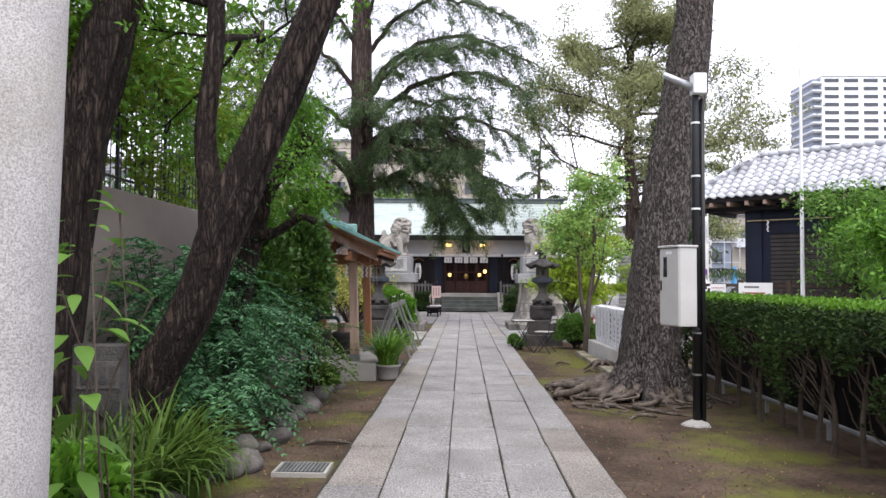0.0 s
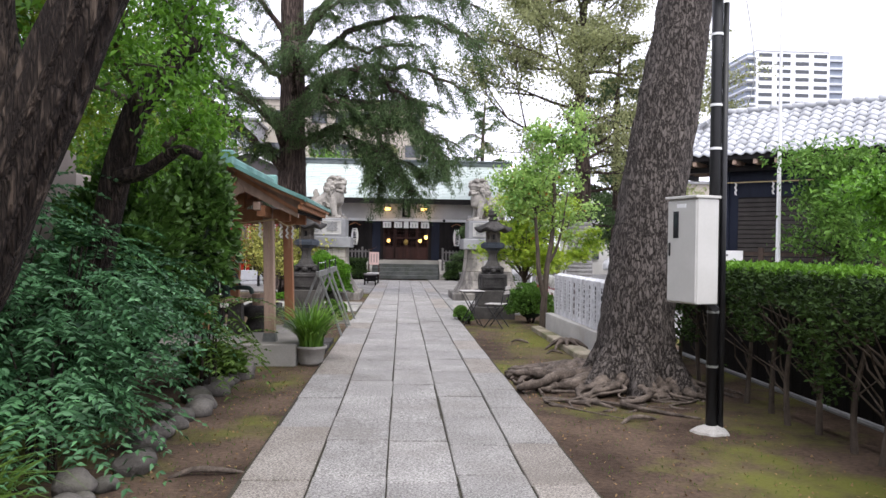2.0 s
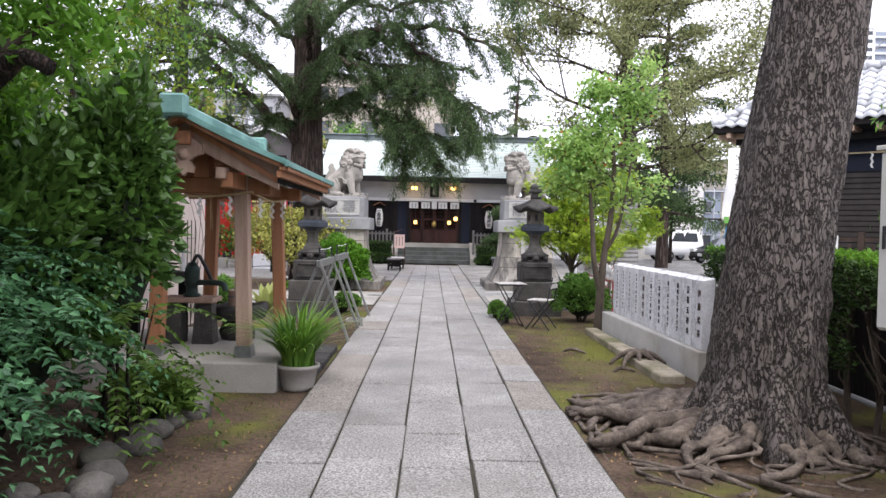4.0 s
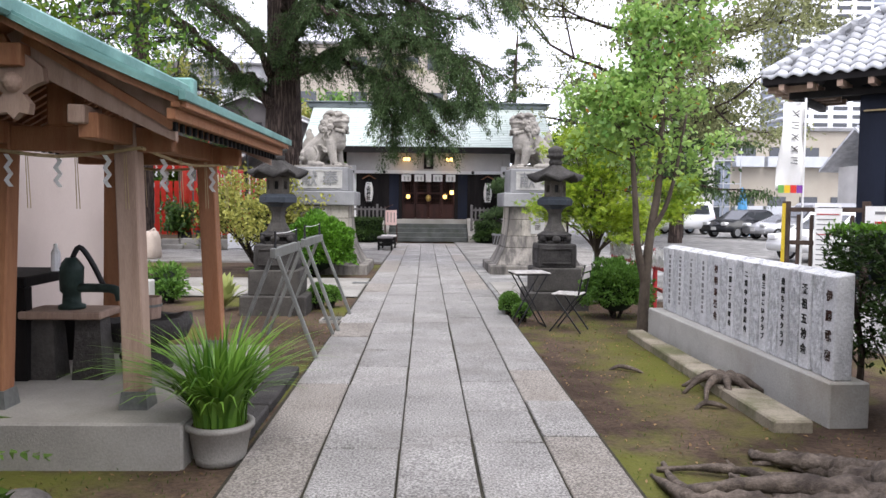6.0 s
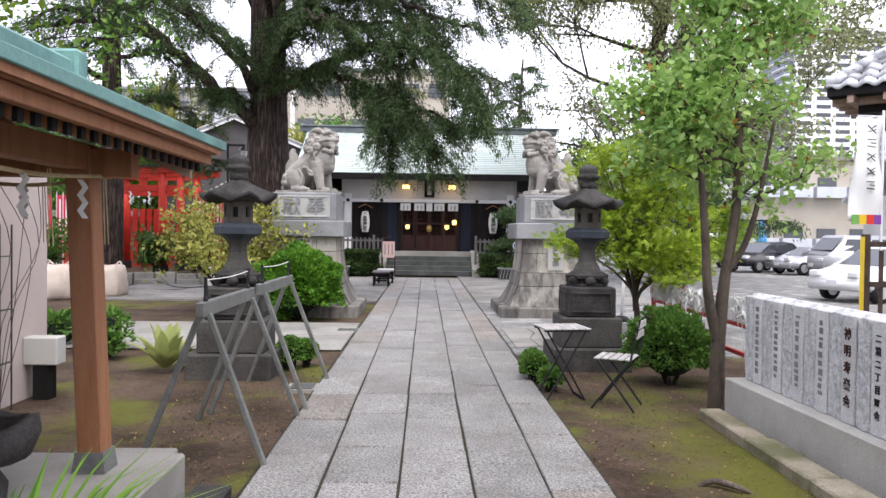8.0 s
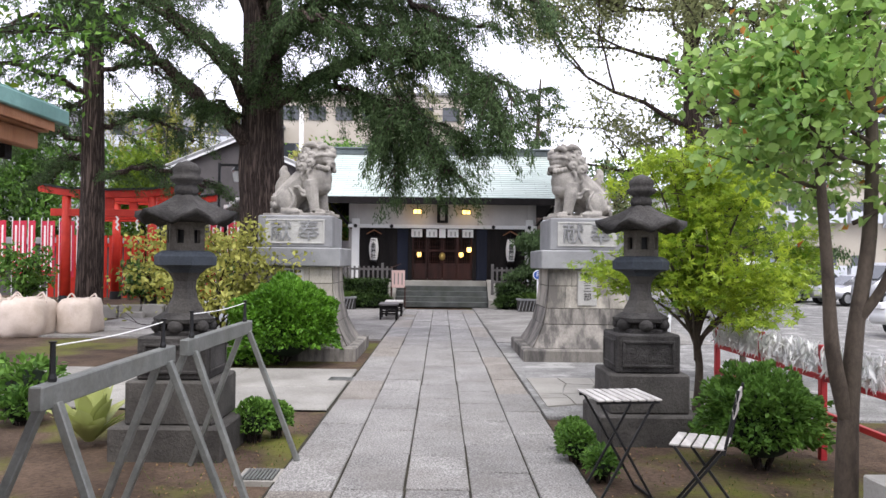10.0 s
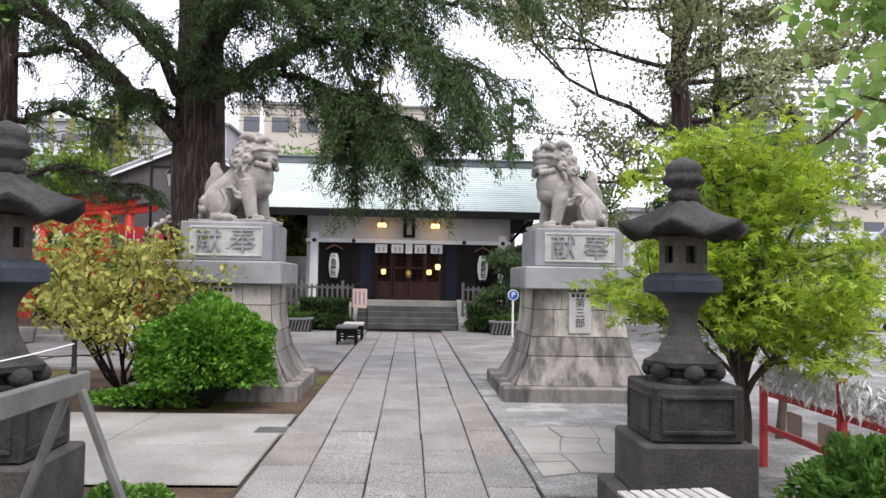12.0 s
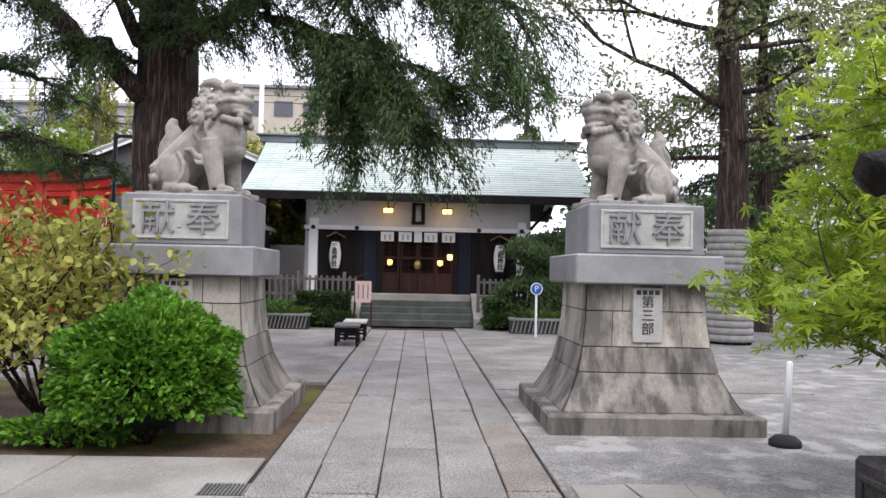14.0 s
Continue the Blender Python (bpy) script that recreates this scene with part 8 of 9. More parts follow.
part("printed_line", boxed(-0.3, 0.1, -0.016, -0.011, 1.52, 1.57), M_FENCEINK, nb)
part("printed_line", boxed(-0.3, 0.25, -0.016, -0.011, 1.36, 1.4), M_REDRAIL, nb)
fp = thing("flagpole", (8.48, 17.84, 0), "tall slim white flagpole", "flagpole")
bm = bmesh.new()
lathe(bm, [(0.07, -0.1), (0.06, 0.05), (0.05, 2.0), (0.038, 5.0), (0.025, 8.5), (0.03, 8.55), (0.0, 8.6)], 12)
part("pole", bm, M_PLASTIC, fp, "", True)
ban = thing("banner_flag", (6.95, 21.1, 0), "tall white festival banner with black writing and a rainbow hem", "banner")
part("pole", boxed(0.2, 0.23, -0.015, 0.015, -0.1, 3.7), M_PLASTIC, ban)
part("cross_bar", boxed(-0.2, 0.23, -0.01, 0.01, 3.6, 3.62), M_PLASTIC, ban)
bm = bmesh.new()
gx, gz = 6, 14
vv = [[bm.verts.new((-0.2 + 0.4 * i / gx - 0.12 * (1 - j / gz) * (1 - i / gx), 0.05 * math.sin(3 * i / gx + 0.5 * j), 1.95 + 1.65 * j / gz)) for i in range(gx + 1)] for j in range(gz + 1)]
for j in range(gz):
    for i in range(gx):
        bm.faces.new((vv[j][i], vv[j][i + 1], vv[j + 1][i + 1], vv[j + 1][i]))
cl = part("cloth", bm, M_PAPER, ban, "white cloth", True)
sm = cl.modifiers.new("thick", "SOLIDIFY")
sm.thickness = 0.006
for k in range(5):
    for j in range(3):
        part("brush_stroke", bar((-0.07 + 0.05 * (j % 2), -0.068, 2.47 + 0.22 * k + 0.05 * j), (0.06, -0.068, 2.45 + 0.22 * k + 0.06 * ((j + k) % 3)), 0.012, 0.014, up=(0, 1, 0)), M_INK, ban, "black brush mark")
for k, col in enumerate(((0.15, 0.35, 0.08), (0.7, 0.45, 0.03), (0.6, 0.04, 0.03), (0.2, 0.05, 0.3))):
    part("hem_patch", boxed(-0.3 + 0.12 * k, -0.19 + 0.12 * k, -0.075, -0.065, 1.9, 2.05), surf("hem_%d" % k, col, col, 3, 0.7, 0.0), ban, "coloured hem patch")


# ---- red railing with paper fortunes ----
rr_ = thing("red_railing", (3.5, 20.5, 0), "red metal railing with wires for tied paper fortunes", "railing")
for k in range(4):
    y = 17.0 + 1.3 * k
    wpart("post", boxed(3.47, 3.53, y - 0.03, y + 0.03, -0.1, 0.98, 0.005), M_REDRAIL, rr_)
for z in (0.34, 0.66):
    wpart("rail", boxed(3.48, 3.52, 17.0, 20.95, z, z + 0.05, 0.004), M_REDRAIL, rr_)
for z in (0.78, 0.86, 0.94):
    wpart("wire", boxed(3.497, 3.503, 17.0, 20.95, z, z + 0.006), M_GALV, rr_)
prr = np.random.default_rng(121)
n = 1300
cc = np.stack([3.5 + prr.normal(0, 0.03, n), prr.uniform(17.3, 20.9, n), prr.choice([0.76, 0.84, 0.92], n) + prr.normal(0, 0.02, n)], axis=1)
v, f = leaf_arrays(cc, 0.13, 0.03, 1.2, rng=prr, spread=0.5)
raw("paper_fortune_mass", v - np.array([3.5, 20.5, 0]), f, M_PAPER, rr_, "knotted white paper strips", "stuff")
for k in range(4):
    wpart("wooden_tag", boxed(3.44, 3.455, 18.6 + 0.5 * k, 18.85 + 0.5 * k, 0.42, 0.6, 0.01), M_PALEWOOD, rr_, "wooden votive tag")


# ---- bushes on the storehouse side ----
def leafy_tree(name, loc, h, r, n, leaf, mat, label, seed, z0=0.6, cat="tree"):
    t = thing(name, loc, label, cat)
    bm, tips = bmesh.new(), []
    rg = random.Random(seed)
    tube(bm, smooth_line([(0, 0, -0.15), (0.05, 0, h * 0.4), (0, 0.05, h * 0.8)], 4), np.interp(np.linspace(0, 1, 9), [0, 1], [0.035 * h ** 0.7, 0.01]).tolist(), 8)
    for k in range(16):
        z = z0 + (h - z0) * rg.uniform(0.05, 0.85)
        a = k * 2.4
        limb(bm, (0, 0, z), (math.cos(a), math.sin(a), 0.5), r * rg.uniform(0.6, 1.0), 0.02, rg, 1, tips, 0.3, 0.1, 3, 5)
    part("limbwork", bm, M_BARK, t, smooth=True)
    crown_from(tips, n, 0.16 * r + 0.06, leaf, leaf * 0.5, mat, t, np.random.default_rng(seed), 0.2)
    return t
leafy_tree("evergreen_tree", (9.35, 17.0, 0), 3.9, 1.0, 5200, 0.13, F_MID, "evergreen tree with glossy mid-green leaves by the storehouse", 131, 1.2)
leafy_tree("evergreen_tree", (8.3, 13.4, 0), 3.1, 0.7, 2800, 0.14, F_BRIGHT, "bright green young tree behind the hedge", 132, 1.0)


# ---- cars ----
def car(x, y, rz, L, W, H, nose, kind, body, label):
    t = thing("parked_" + kind, (x, y, 0), label, "car", "parked cars", rz)
    h, s = L / 2, 0.3
    if kind == "van":
        prof = [(-h, 0.35), (-h, 0.9), (-h + 0.05, H * 0.62), (-h + 0.25, H * 0.97), (-h + 0.6, H), (h - 1.2, H), (h - 0.55, H * 0.6), (h - 0.08, H * 0.5), (h, 0.6), (h, 0.3)]
    else:
        prof = [(-h, 0.35), (-h, 0.85), (-h + 0.12, H * 0.68), (-h + 0.5, H * 0.95), (-h + 1.2, H), (h - 1.9, H * 0.96), (h - 1.05, H * 0.63), (h - 0.25, H * 0.52), (h, 0.6), (h, 0.3)]
    bm = bmesh.new()
    extrude_poly(bm, prof, 1, -W / 2, W / 2)
    for v in bm.verts:
        if v.co.z > H * 0.7:
            v.co.y *= 0.84
    bmesh.ops.bevel(bm, geom=list(bm.edges), offset=0.05, segments=2, affect="EDGES")
    part("body", bm, body, t, "", True)
    for sd in (-1, 1):
        for xa, xb in (((-h + 0.45, -0.35), (-0.25, h - 1.25)) if kind == "van" else ((-h + 0.55, -0.3), (-0.2, h - 1.7))):
            bm = bmesh.new()
            v = [bm.verts.new(p) for p in ((xa, sd * W * 0.478, H * 0.62), (xb + 0.3, sd * W * 0.478, H * 0.62), (xb, sd * W * 0.43, H * 0.9), (xa + 0.08, sd * W * 0.43, H * 0.9))]
            w = [bm.verts.new((q.co.x, q.co.y + sd * 0.02, q.co.z)) for q in v]
            bm.faces.new(v), bm.faces.new(list(reversed(w)))
            for i in range(4):
                bm.faces.new((v[i], v[(i + 1) % 4], w[(i + 1) % 4], w[i]))
            part("side_window", bm, M_GLASS_DARK, t, "dark side window")
        for xw in (-h + 0.75, h - 0.8):
            bm = bmesh.new()
            lathe(bm, [(s, -0.1), (s + 0.01, 0), (s, 0.1)], 20)
            bmesh.ops.transform(bm, matrix=pose(xw, sd * (W / 2 - 0.08), s, 90), verts=bm.verts)
            wheel = part("wheel", bm, M_TYRE, t, "black tyre", True)
            bm = bmesh.new()
            lathe(bm, [(0.19, -0.115), (0.19, 0.115)], 14)
            bmesh.ops.transform(bm, matrix=pose(xw, sd * (W / 2 - 0.08), s, 90), verts=bm.verts)
            part("rim", bm, M_STEEL, wheel, "silver rim")
        part("headlight", boxed(h - 0.28, h + 0.01, sd * W * 0.36 - 0.16, sd * W * 0.36 + 0.16, 0.66, 0.82, 0.03), M_PLASTIC, t, "clear headlight")
        part("tail_light", boxed(-h - 0.01, -h + 0.1, sd * W * 0.42 - 0.08, sd * W * 0.42 + 0.08, 0.75, 1.05, 0.02), M_REDRAIL, t, "red tail light")
    k = 0.62
    x0, x1 = (h - 0.55, h - 1.15) if kind == "van" else (h - 1.08, h - 1.85)
    bm = bmesh.new()
    v = [bm.verts.new(p) for p in ((x0 + 0.02, -W * 0.42, H * k + 0.02), (x0 + 0.02, W * 0.42, H * k + 0.02), (x1 + 0.03, W * 0.37, H * 0.93), (x1 + 0.03, -W * 0.37, H * 0.93))]
    w = [bm.verts.new((q.co.x + 0.02, q.co.y, q.co.z + 0.015)) for q in v]
    bm.faces.new(v), bm.faces.new(list(reversed(w)))
    for i in range(4):
        bm.faces.new((v[i], v[(i + 1) % 4], w[(i + 1) % 4], w[i]))
    part("windscreen", bm, M_GLASS_DARK, t, "dark windscreen")
    part("number_plate", boxed(h, h + 0.02, -0.16, 0.16, 0.42, 0.58), M_PLASTIC, t, "white number plate")
    return t
P_DARK = surf("dark_car_paint", (0.012, 0.013, 0.016), (0.018, 0.019, 0.022), 3, 0.25, 0.0, 40, 0.0)
P_SILVER = surf("silver_car_paint", (0.34, 0.34, 0.36), (0.4, 0.4, 0.42), 3, 0.3, 0.0, 40, 0.0, metal=0.4)
P_WHITE = surf("white_car_paint", (0.74, 0.74, 0.74), (0.78, 0.78, 0.78), 3, 0.3, 0.0, 40, 0.0)
car(16.8, 46.8, 205, 3.9, 1.7, 1.5, 0, "hatchback", P_DARK, "dark parked hatchback with its nose to the lane")
car(18.3, 44.6, 195, 4.2, 1.7, 1.35, 0, "hatchback", P_SILVER, "pale silver parked car beside a van")
car(19.6, 43.6, 190, 4.4, 1.72, 1.85, 0, "van", P_SILVER, "silver-grey minivan parked beside other cars")
car(15.2, 51.0, 200, 3.4, 1.5, 1.9, 0, "van", P_WHITE, "small white van parked at the lane")
car(12.6, 29.8, 200, 3.9, 1.7, 1.5, 0, "hatchback", P_WHITE, "white car parked near the fence")
tarp = thing("blue_tarpaulin", (18.3, 50.2, 0), "folded blue tarpaulin hanging by the lane", "tarpaulin")
bm = bmesh.new()
lathe(bm, [(0.55, -0.05), (0.5, 0.2), (0.3, 1.4), (0.12, 2.6), (0.05, 2.75)], 14)
for v in bm.verts:
    v.co *= 1 + 0.15 * noise.noise(v.co * 2.3)
part("sheet", bm, surf("blue_tarp", (0.05, 0.22, 0.42), (0.08, 0.28, 0.5), 4, 0.5, 0.1), tarp, "", True)


# ---- far buildings ----
def block(name, x0, x1, y0, y1, h, mat, label, floors, bays, win_w, win_h, sill, side="front", roofmat=None, balcony=False, z0=0.0):
    t = thing(name, ((x0 + x1) / 2, (y0 + y1) / 2, 0), label, "building")
    wpart("wall", boxed(x0, x1, y0, y1, -0.3, h), mat, t)
    wpart("roof", boxed(x0 - 0.25, x1 + 0.25, y0 - 0.25, y1 + 0.25, h, h + 0.25, 0.02), roofmat or M_PLINTH_GREY, t)
    fh = (h - z0) / floors
    bw = (x1 - x0) / bays
    wm = finish(boxed(-win_w / 2, win_w / 2, -0.06, 0.05, 0, win_h), "window", M_GLASS_DARK)
    fm = None
    for i in range(floors):
        for j in range(bays):
            cx, z = x0 + bw * (j + 0.5), z0 + fh * i + sill
            w = new("window", wm)
            w.parent = t
            w.location = Vector((cx, y0 - 0.03, z)) - t.location
            if balcony:
                if fm is None:
                    fm = finish(boxed(-bw * 0.44, bw * 0.44, -0.7, 0.0, -0.25, win_h * 0.42), "balcony", M_BALCONY)
                b = new("balcony", fm)
                b.parent = t
                b.location = Vector((cx, y0, z)) - t.location
    return t
M_BALCONY = surf("pale_balcony_panel", (0.47, 0.49, 0.52), (0.53, 0.55, 0.58), 2, 0.6, 0.0, 40, 0.05)
M_TOWER = surf("pale_tower_wall", (0.76, 0.78, 0.81), (0.82, 0.84, 0.86), 0.2, 0.7, 0.0, 10, 0.05)
M_BEIGE = surf("beige_wall", (0.37, 0.33, 0.27), (0.43, 0.39, 0.325), 0.4, 0.8, 0.05, 20, 0.1)
M_GREYWALL = surf("grey_blue_siding", (0.20, 0.23, 0.28), (0.26, 0.29, 0.34), 0.6, 0.7, 0.05, 20, 0.1)
tower = block("residential_tower", 142.0, 172.6, 300, 324, 83.5, M_TOWER, "tall white residential tower with rows of balconies", 26, 4, 5.6, 1.5, 0.9)
for i in range(26):
    wpart("balcony_band", boxed(138.0, 142.0, 299.4, 321, 3.2 * i + 0.2, 3.2 * i + 1.5, 0.5), M_BALCONY, tower, "rounded corner balcony")
    wpart("strip_balcony", boxed(172.9, 179.2, 300.8, 301.6, 3.2 * i + 0.3, 3.2 * i + 1.2), M_BALCONY, tower)
wpart("corner_core", boxed(138.8, 142.0, 301.5, 321, 0, 83.0), M_GREYWALL, tower, "grey recessed corner")
wpart("side_strip", boxed(172.6, 179.1, 301.6, 321, 0, 83.0), M_GREYWALL, tower, "dark recessed strip")
block("apartment_house", 22.3, 34.0, 62, 72, 7.2, M_BEIGE, "beige two-storey apartment house with balconies", 2, 5, 1.3, 1.2, 1.2, balcony=True)
block("siding_house", 14.5, 21.5, 60, 68, 4.8, M_GREYWALL, "grey-blue house under scaffolding", 2, 3, 0.9, 0.9, 0.8)
sc = thing("scaffolding", (18, 59, 0), "steel pipe scaffolding before a house", "scaffolding")
for k in range(7):
    wpart("upright", boxed(14.6 + 1.2 * k, 14.66 + 1.2 * k, 58.97, 59.03, -0.1, 6.2), M_STEEL, sc)
for z in (1.6, 3.2, 4.8, 6.0):
    wpart("ledger", boxed(14.6, 21.9, 58.98, 59.04, z, z + 0.06), M_STEEL, sc)
th = thing("tile_roofed_house", (26.0, 46, 0), "white-walled house with a grey tile roof", "house")
wpart("wall", boxed(23.2, 29.0, 44, 49, -0.2, 3.9), M_PLASTER, th)
wpart("timber_band", boxed(23.15, 29.05, 43.94, 44.0, 2.2, 2.4), M_DARKWOOD, th)
wpart("brown_lower_wall", boxed(23.2, 29.0, 43.93, 43.99, 0, 2.2), M_REDWOOD, th)
bm = bmesh.new()
extrude_poly(bm, [(43.0, 3.8), (46.5, 5.9), (50.0, 3.8), (50.0, 3.65), (46.5, 5.75), (43.0, 3.65)], 0, 22.6, 29.6)
wpart("roof", bm, M_TILE, th, "grey tile roof")
for k in range(25):
    bm = bmesh.new()
    x = 22.75 + 0.28 * k
    tube(bm, [(x, 42.98, 3.84), (x, 46.5, 5.95)], 0.06, 6)
    wpart("tile_row", bm, M_TILE, th, "", True)
block("far_block", -14.5, 2.0, 78, 90, 16.3, M_BEIGE, "beige apartment block far behind the shrine roof", 5, 7, 1.5, 1.2, 1.0)
block("white_house", 11.5, 17.5, 52.5, 56, 5.4, M_PLASTER, "white house beyond the shrine's side", 2, 2, 0.9, 1.0, 1.0)


# ---- red gate, banners and what stands round them ----
TY, TLX, TRX = 34.4, -11.3, -8.7
tor = thing("red_torii", ((TLX + TRX) / 2, TY, 0.3), "vermilion wooden torii gate with a black cap", "torii")
for x in (TLX, TRX):
    bm = bmesh.new()
    lathe(bm, [(0.15, 0.25), (0.14, 2.0), (0.125, 3.55)], 16, (x, TY, 0))
    wpart("pillar", bm, M_RED, tor, "", True)
    bm = bmesh.new()
    lathe(bm, [(0.2, 0.25), (0.18, 0.55)], 16, (x, TY, 0))
    wpart("pillar_foot", bm, M_BLACK, tor, "black pillar foot")
wpart("tie_beam", boxed(TLX - 0.45, TRX + 0.45, TY - 0.08, TY + 0.08, 2.95, 3.17, 0.01), M_RED, tor)
bm = bmesh.new()
extrude_poly(bm, [(TLX - 0.8, 3.68), (TLX, 3.56), (-10.0, 3.52), (TRX, 3.56), (TRX + 0.8, 3.68), (TRX + 0.85, 3.9), (TRX, 3.76), (-10.0, 3.72), (TLX, 3.76), (TLX - 0.85, 3.9)], 1, TY - 0.12, TY + 0.12)
wpart("top_beam", bm, M_RED, tor)
bm = bmesh.new()
extrude_poly(bm, [(TLX - 0.87, 3.9), (TLX, 3.765), (-10.0, 3.725), (TRX, 3.765), (TRX + 0.87, 3.9), (TRX + 0.9, 3.97), (TRX, 3.83), (-10.0, 3.79), (TLX, 3.83), (TLX - 0.9, 3.97)], 1, TY - 0.17, TY + 0.17)
wpart("black_cap", bm, M_BLACK, tor, "black cap on the top beam")
wpart("centre_strut", boxed(-10.12, -9.88, TY - 0.07, TY + 0.07, 3.17, 3.54), M_RED, tor)
for k in range(4):
    streamer(-10.9 + 0.6 * k, TY - 0.15, 2.95, 0.42)
# inner gates of the same kind, further back
for j, yy in enumerate((36.2, 37.6)):
    t2 = copy_thing(tor, pose(-10.0 + 0.15 * j, yy, 0.3))
    t2["label"] = "vermilion wooden torii gate behind the first"
fnc = thing("red_board_fence", (-9.4, 37.0, 0), "red vertical board fence behind the torii", "fence")
for k in range(24):
    wpart("board", boxed(-14.0 + 0.27 * k, -13.8 + 0.27 * k, 38.6, 38.64, 0.2, 2.5), M_RED, fnc)
for z in (0.6, 2.1):
    wpart("rail", boxed(-14.0, -7.5, 38.64, 38.7, z, z + 0.12), M_RED, fnc)
brg = random.Random(141)
M_BANNERRED = surf("faded_red_cloth", (0.50, 0.03, 0.06), (0.6, 0.05, 0.09), 3, 0.8, 0.1)
for k in range(26):
    if k < 12:
        x, y = -8.2 + 0.3 * k, 36.4 + brg.uniform(-0.2, 0.2)
    else:
        x, y = -15.5 + 0.32 * (k - 12), 36.6 + brg.uniform(-0.2, 0.2)
    if -11.4 < x < -8.6:
        continue
    b = thing("offering_banner", (x, y, 0.25), "narrow red banner with white lettering on a white pole", "banner", "red banners")
    part("pole", boxed(-0.012, 0.012, -0.012, 0.012, -0.3, 2.75), M_PLASTIC, b)
    part("cloth", boxed(0.015, 0.23, -0.006, 0.006, 0.8, 2.65), M_BANNERRED, b, "red cloth")
    part("lettering", boxed(0.09, 0.15, -0.012, -0.006, 1.0, 2.5), M_PAPER, b, "white lettering strip")
# planted bed with a stone edge
bed = thing("stone_edged_bed", (-9.0, 35, 0), "raised bed edged with pale cut stones", "planting bed")
wpart("bed_earth", boxed(-16, -4.6, 33.75, 39.5, -0.2, 0.28), M_SOIL, bed)
for k in range(17):
    wpart("edge_stone", boxed(-16 + 0.67 * k, -15.36 + 0.67 * k, 33.5, 33.78, -0.1, 0.32 + 0.02 * (k % 3), 0.03), M_CONCRETE, bed)
    if k % 2 == 0:
        wpart("edge_stone", boxed(-15.9 + 0.67 * k, -15.2 + 0.67 * k, 33.25, 33.5, -0.1, 0.15, 0.03), M_CONCRETE, bed)
wb = thing("white_planter_box", (-6.4, 33.2, 0), "plain white planter box on the ground", "planter")
part("box", boxed(-0.45, 0.45, -0.2, 0.2, -0.05, 0.55, 0.01), M_PLASTIC, wb)
for i, (x, y, h, r) in enumerate(((-7.6, 34.2, 1.7, 0.6), (-8.9, 34.1, 1.3, 0.5), (-12.5, 34.3, 1.5, 0.7), (-6.0, 34.4, 1.3, 0.6), (-5.2, 34.6, 1.0, 0.5), (-14.0, 34.5, 1.2, 0.7))):
    leafy_tree("broadleaf_shrub", (x, y, 0.25), h, r, 900, 0.2, F_DARK if i % 2 else F_MID, "leafy evergreen shrub in the raised bed", 150 + i, 0.15, "shrub")
# bulk bags
M_SACK = surf("white_woven_sack", (0.47, 0.385, 0.32), (0.58, 0.49, 0.42), 3, 0.8, 0.3, 60, 0.2)
for i, (x, y, r) in enumerate(((-10.3, 28.6, 0.55), (-9.1, 28.3, 0.52), (-8.2, 28.9, 0.45), (-9.7, 29.4, 0.5), (-11.3, 28.9, 0.55))):
    t = thing("bulk_bag", (x, y, 0), "full cream woven bulk bag slumped on bare soil", "bag", "bulk bags")
    bm = bmesh.new()
    lathe(bm, [(r * 0.9, -0.05), (r, 0.06), (r * 1.04, 0.25), (r * 1.02, 0.45), (r * 0.98, 0.62), (r * 0.85, 0.74), (r * 0.6, 0.76), (r * 0.3, 0.73), (0.02, 0.72)], 32)
    for v in bm.verts:
        a = math.atan2(v.co.y, v.co.x)
        q = (abs(math.cos(a)) ** 5 + abs(math.sin(a)) ** 5) ** -0.2
        v.co.x, v.co.y = v.co.x * q * 0.92, v.co.y * q * 0.92
        v.co += Vector((1, 1, 0.8)) * (0.07 * noise.noise(v.co * 3.1 + Vector((i * 5, 0, 0))) + 0.03 * noise.noise(v.co * 8 + Vector((0, i * 5, 0))))
    part("sack", bm, M_SACK, t, "", True)
    for s in (-1, 1):
        bm = bmesh.new()
        tube(bm, smooth_line([(s * r * 0.8, 0, 0.7), (s * r * 0.6, 0.1, 0.86), (s * r * 0.3, 0.05, 0.72)], 4), 0.02, 6)
        part("loop", bm, M_SACK, t)
# small tile-roofed hall and dark house
sh = thing("small_hall", (-6.6, 40.5, 0), "small wooden hall with a dark tile roof", "hall")
wpart("wall", boxed(-8.3, -5.4, 39.6, 42.5, -0.1, 3.0), M_DARKWOOD, sh)
for s in (-1, 1):
    bm = bmesh.new()
    ln = [(-6.85 + s * 2.0 * u / 6, 4.3 - 1.25 * u / 6 - 0.12 * math.sin(math.pi * u / 6)) for u in range(7)]
    extrude_poly(bm, [(x, z) for x, z in ln] + [(x, z - 0.12) for x, z in reversed(ln)], 1, 38.9, 43.0)
    wpart("roof_side", bm, M_TILE, sh, "dark tile roof side")
    for k in range(10):
        bm = bmesh.new()
        x0 = -6.85 + s * 0.2 * (k + 0.5)
        u = (k + 0.5) / 10
        lathe(bm, [(0.07, 0), (0.07, 0.1)], 10)
        bmesh.ops.transform(bm, matrix=pose(x0, 38.9, 4.28 - 1.25 * u - 0.12 * math.sin(math.pi * u), 90), verts=bm.verts)
        wpart("tile_end", bm, M_PLASTER, sh, "pale round tile end")
wpart("ridge", boxed(-7.0, -6.7, 38.8, 43.1, 4.28, 4.55, 0.04), M_TILE, sh)
dh = thing("dark_house", (-8.8, 46.5, 0), "plain dark grey house with a pale bargeboard", "house")
bm = bmesh.new()
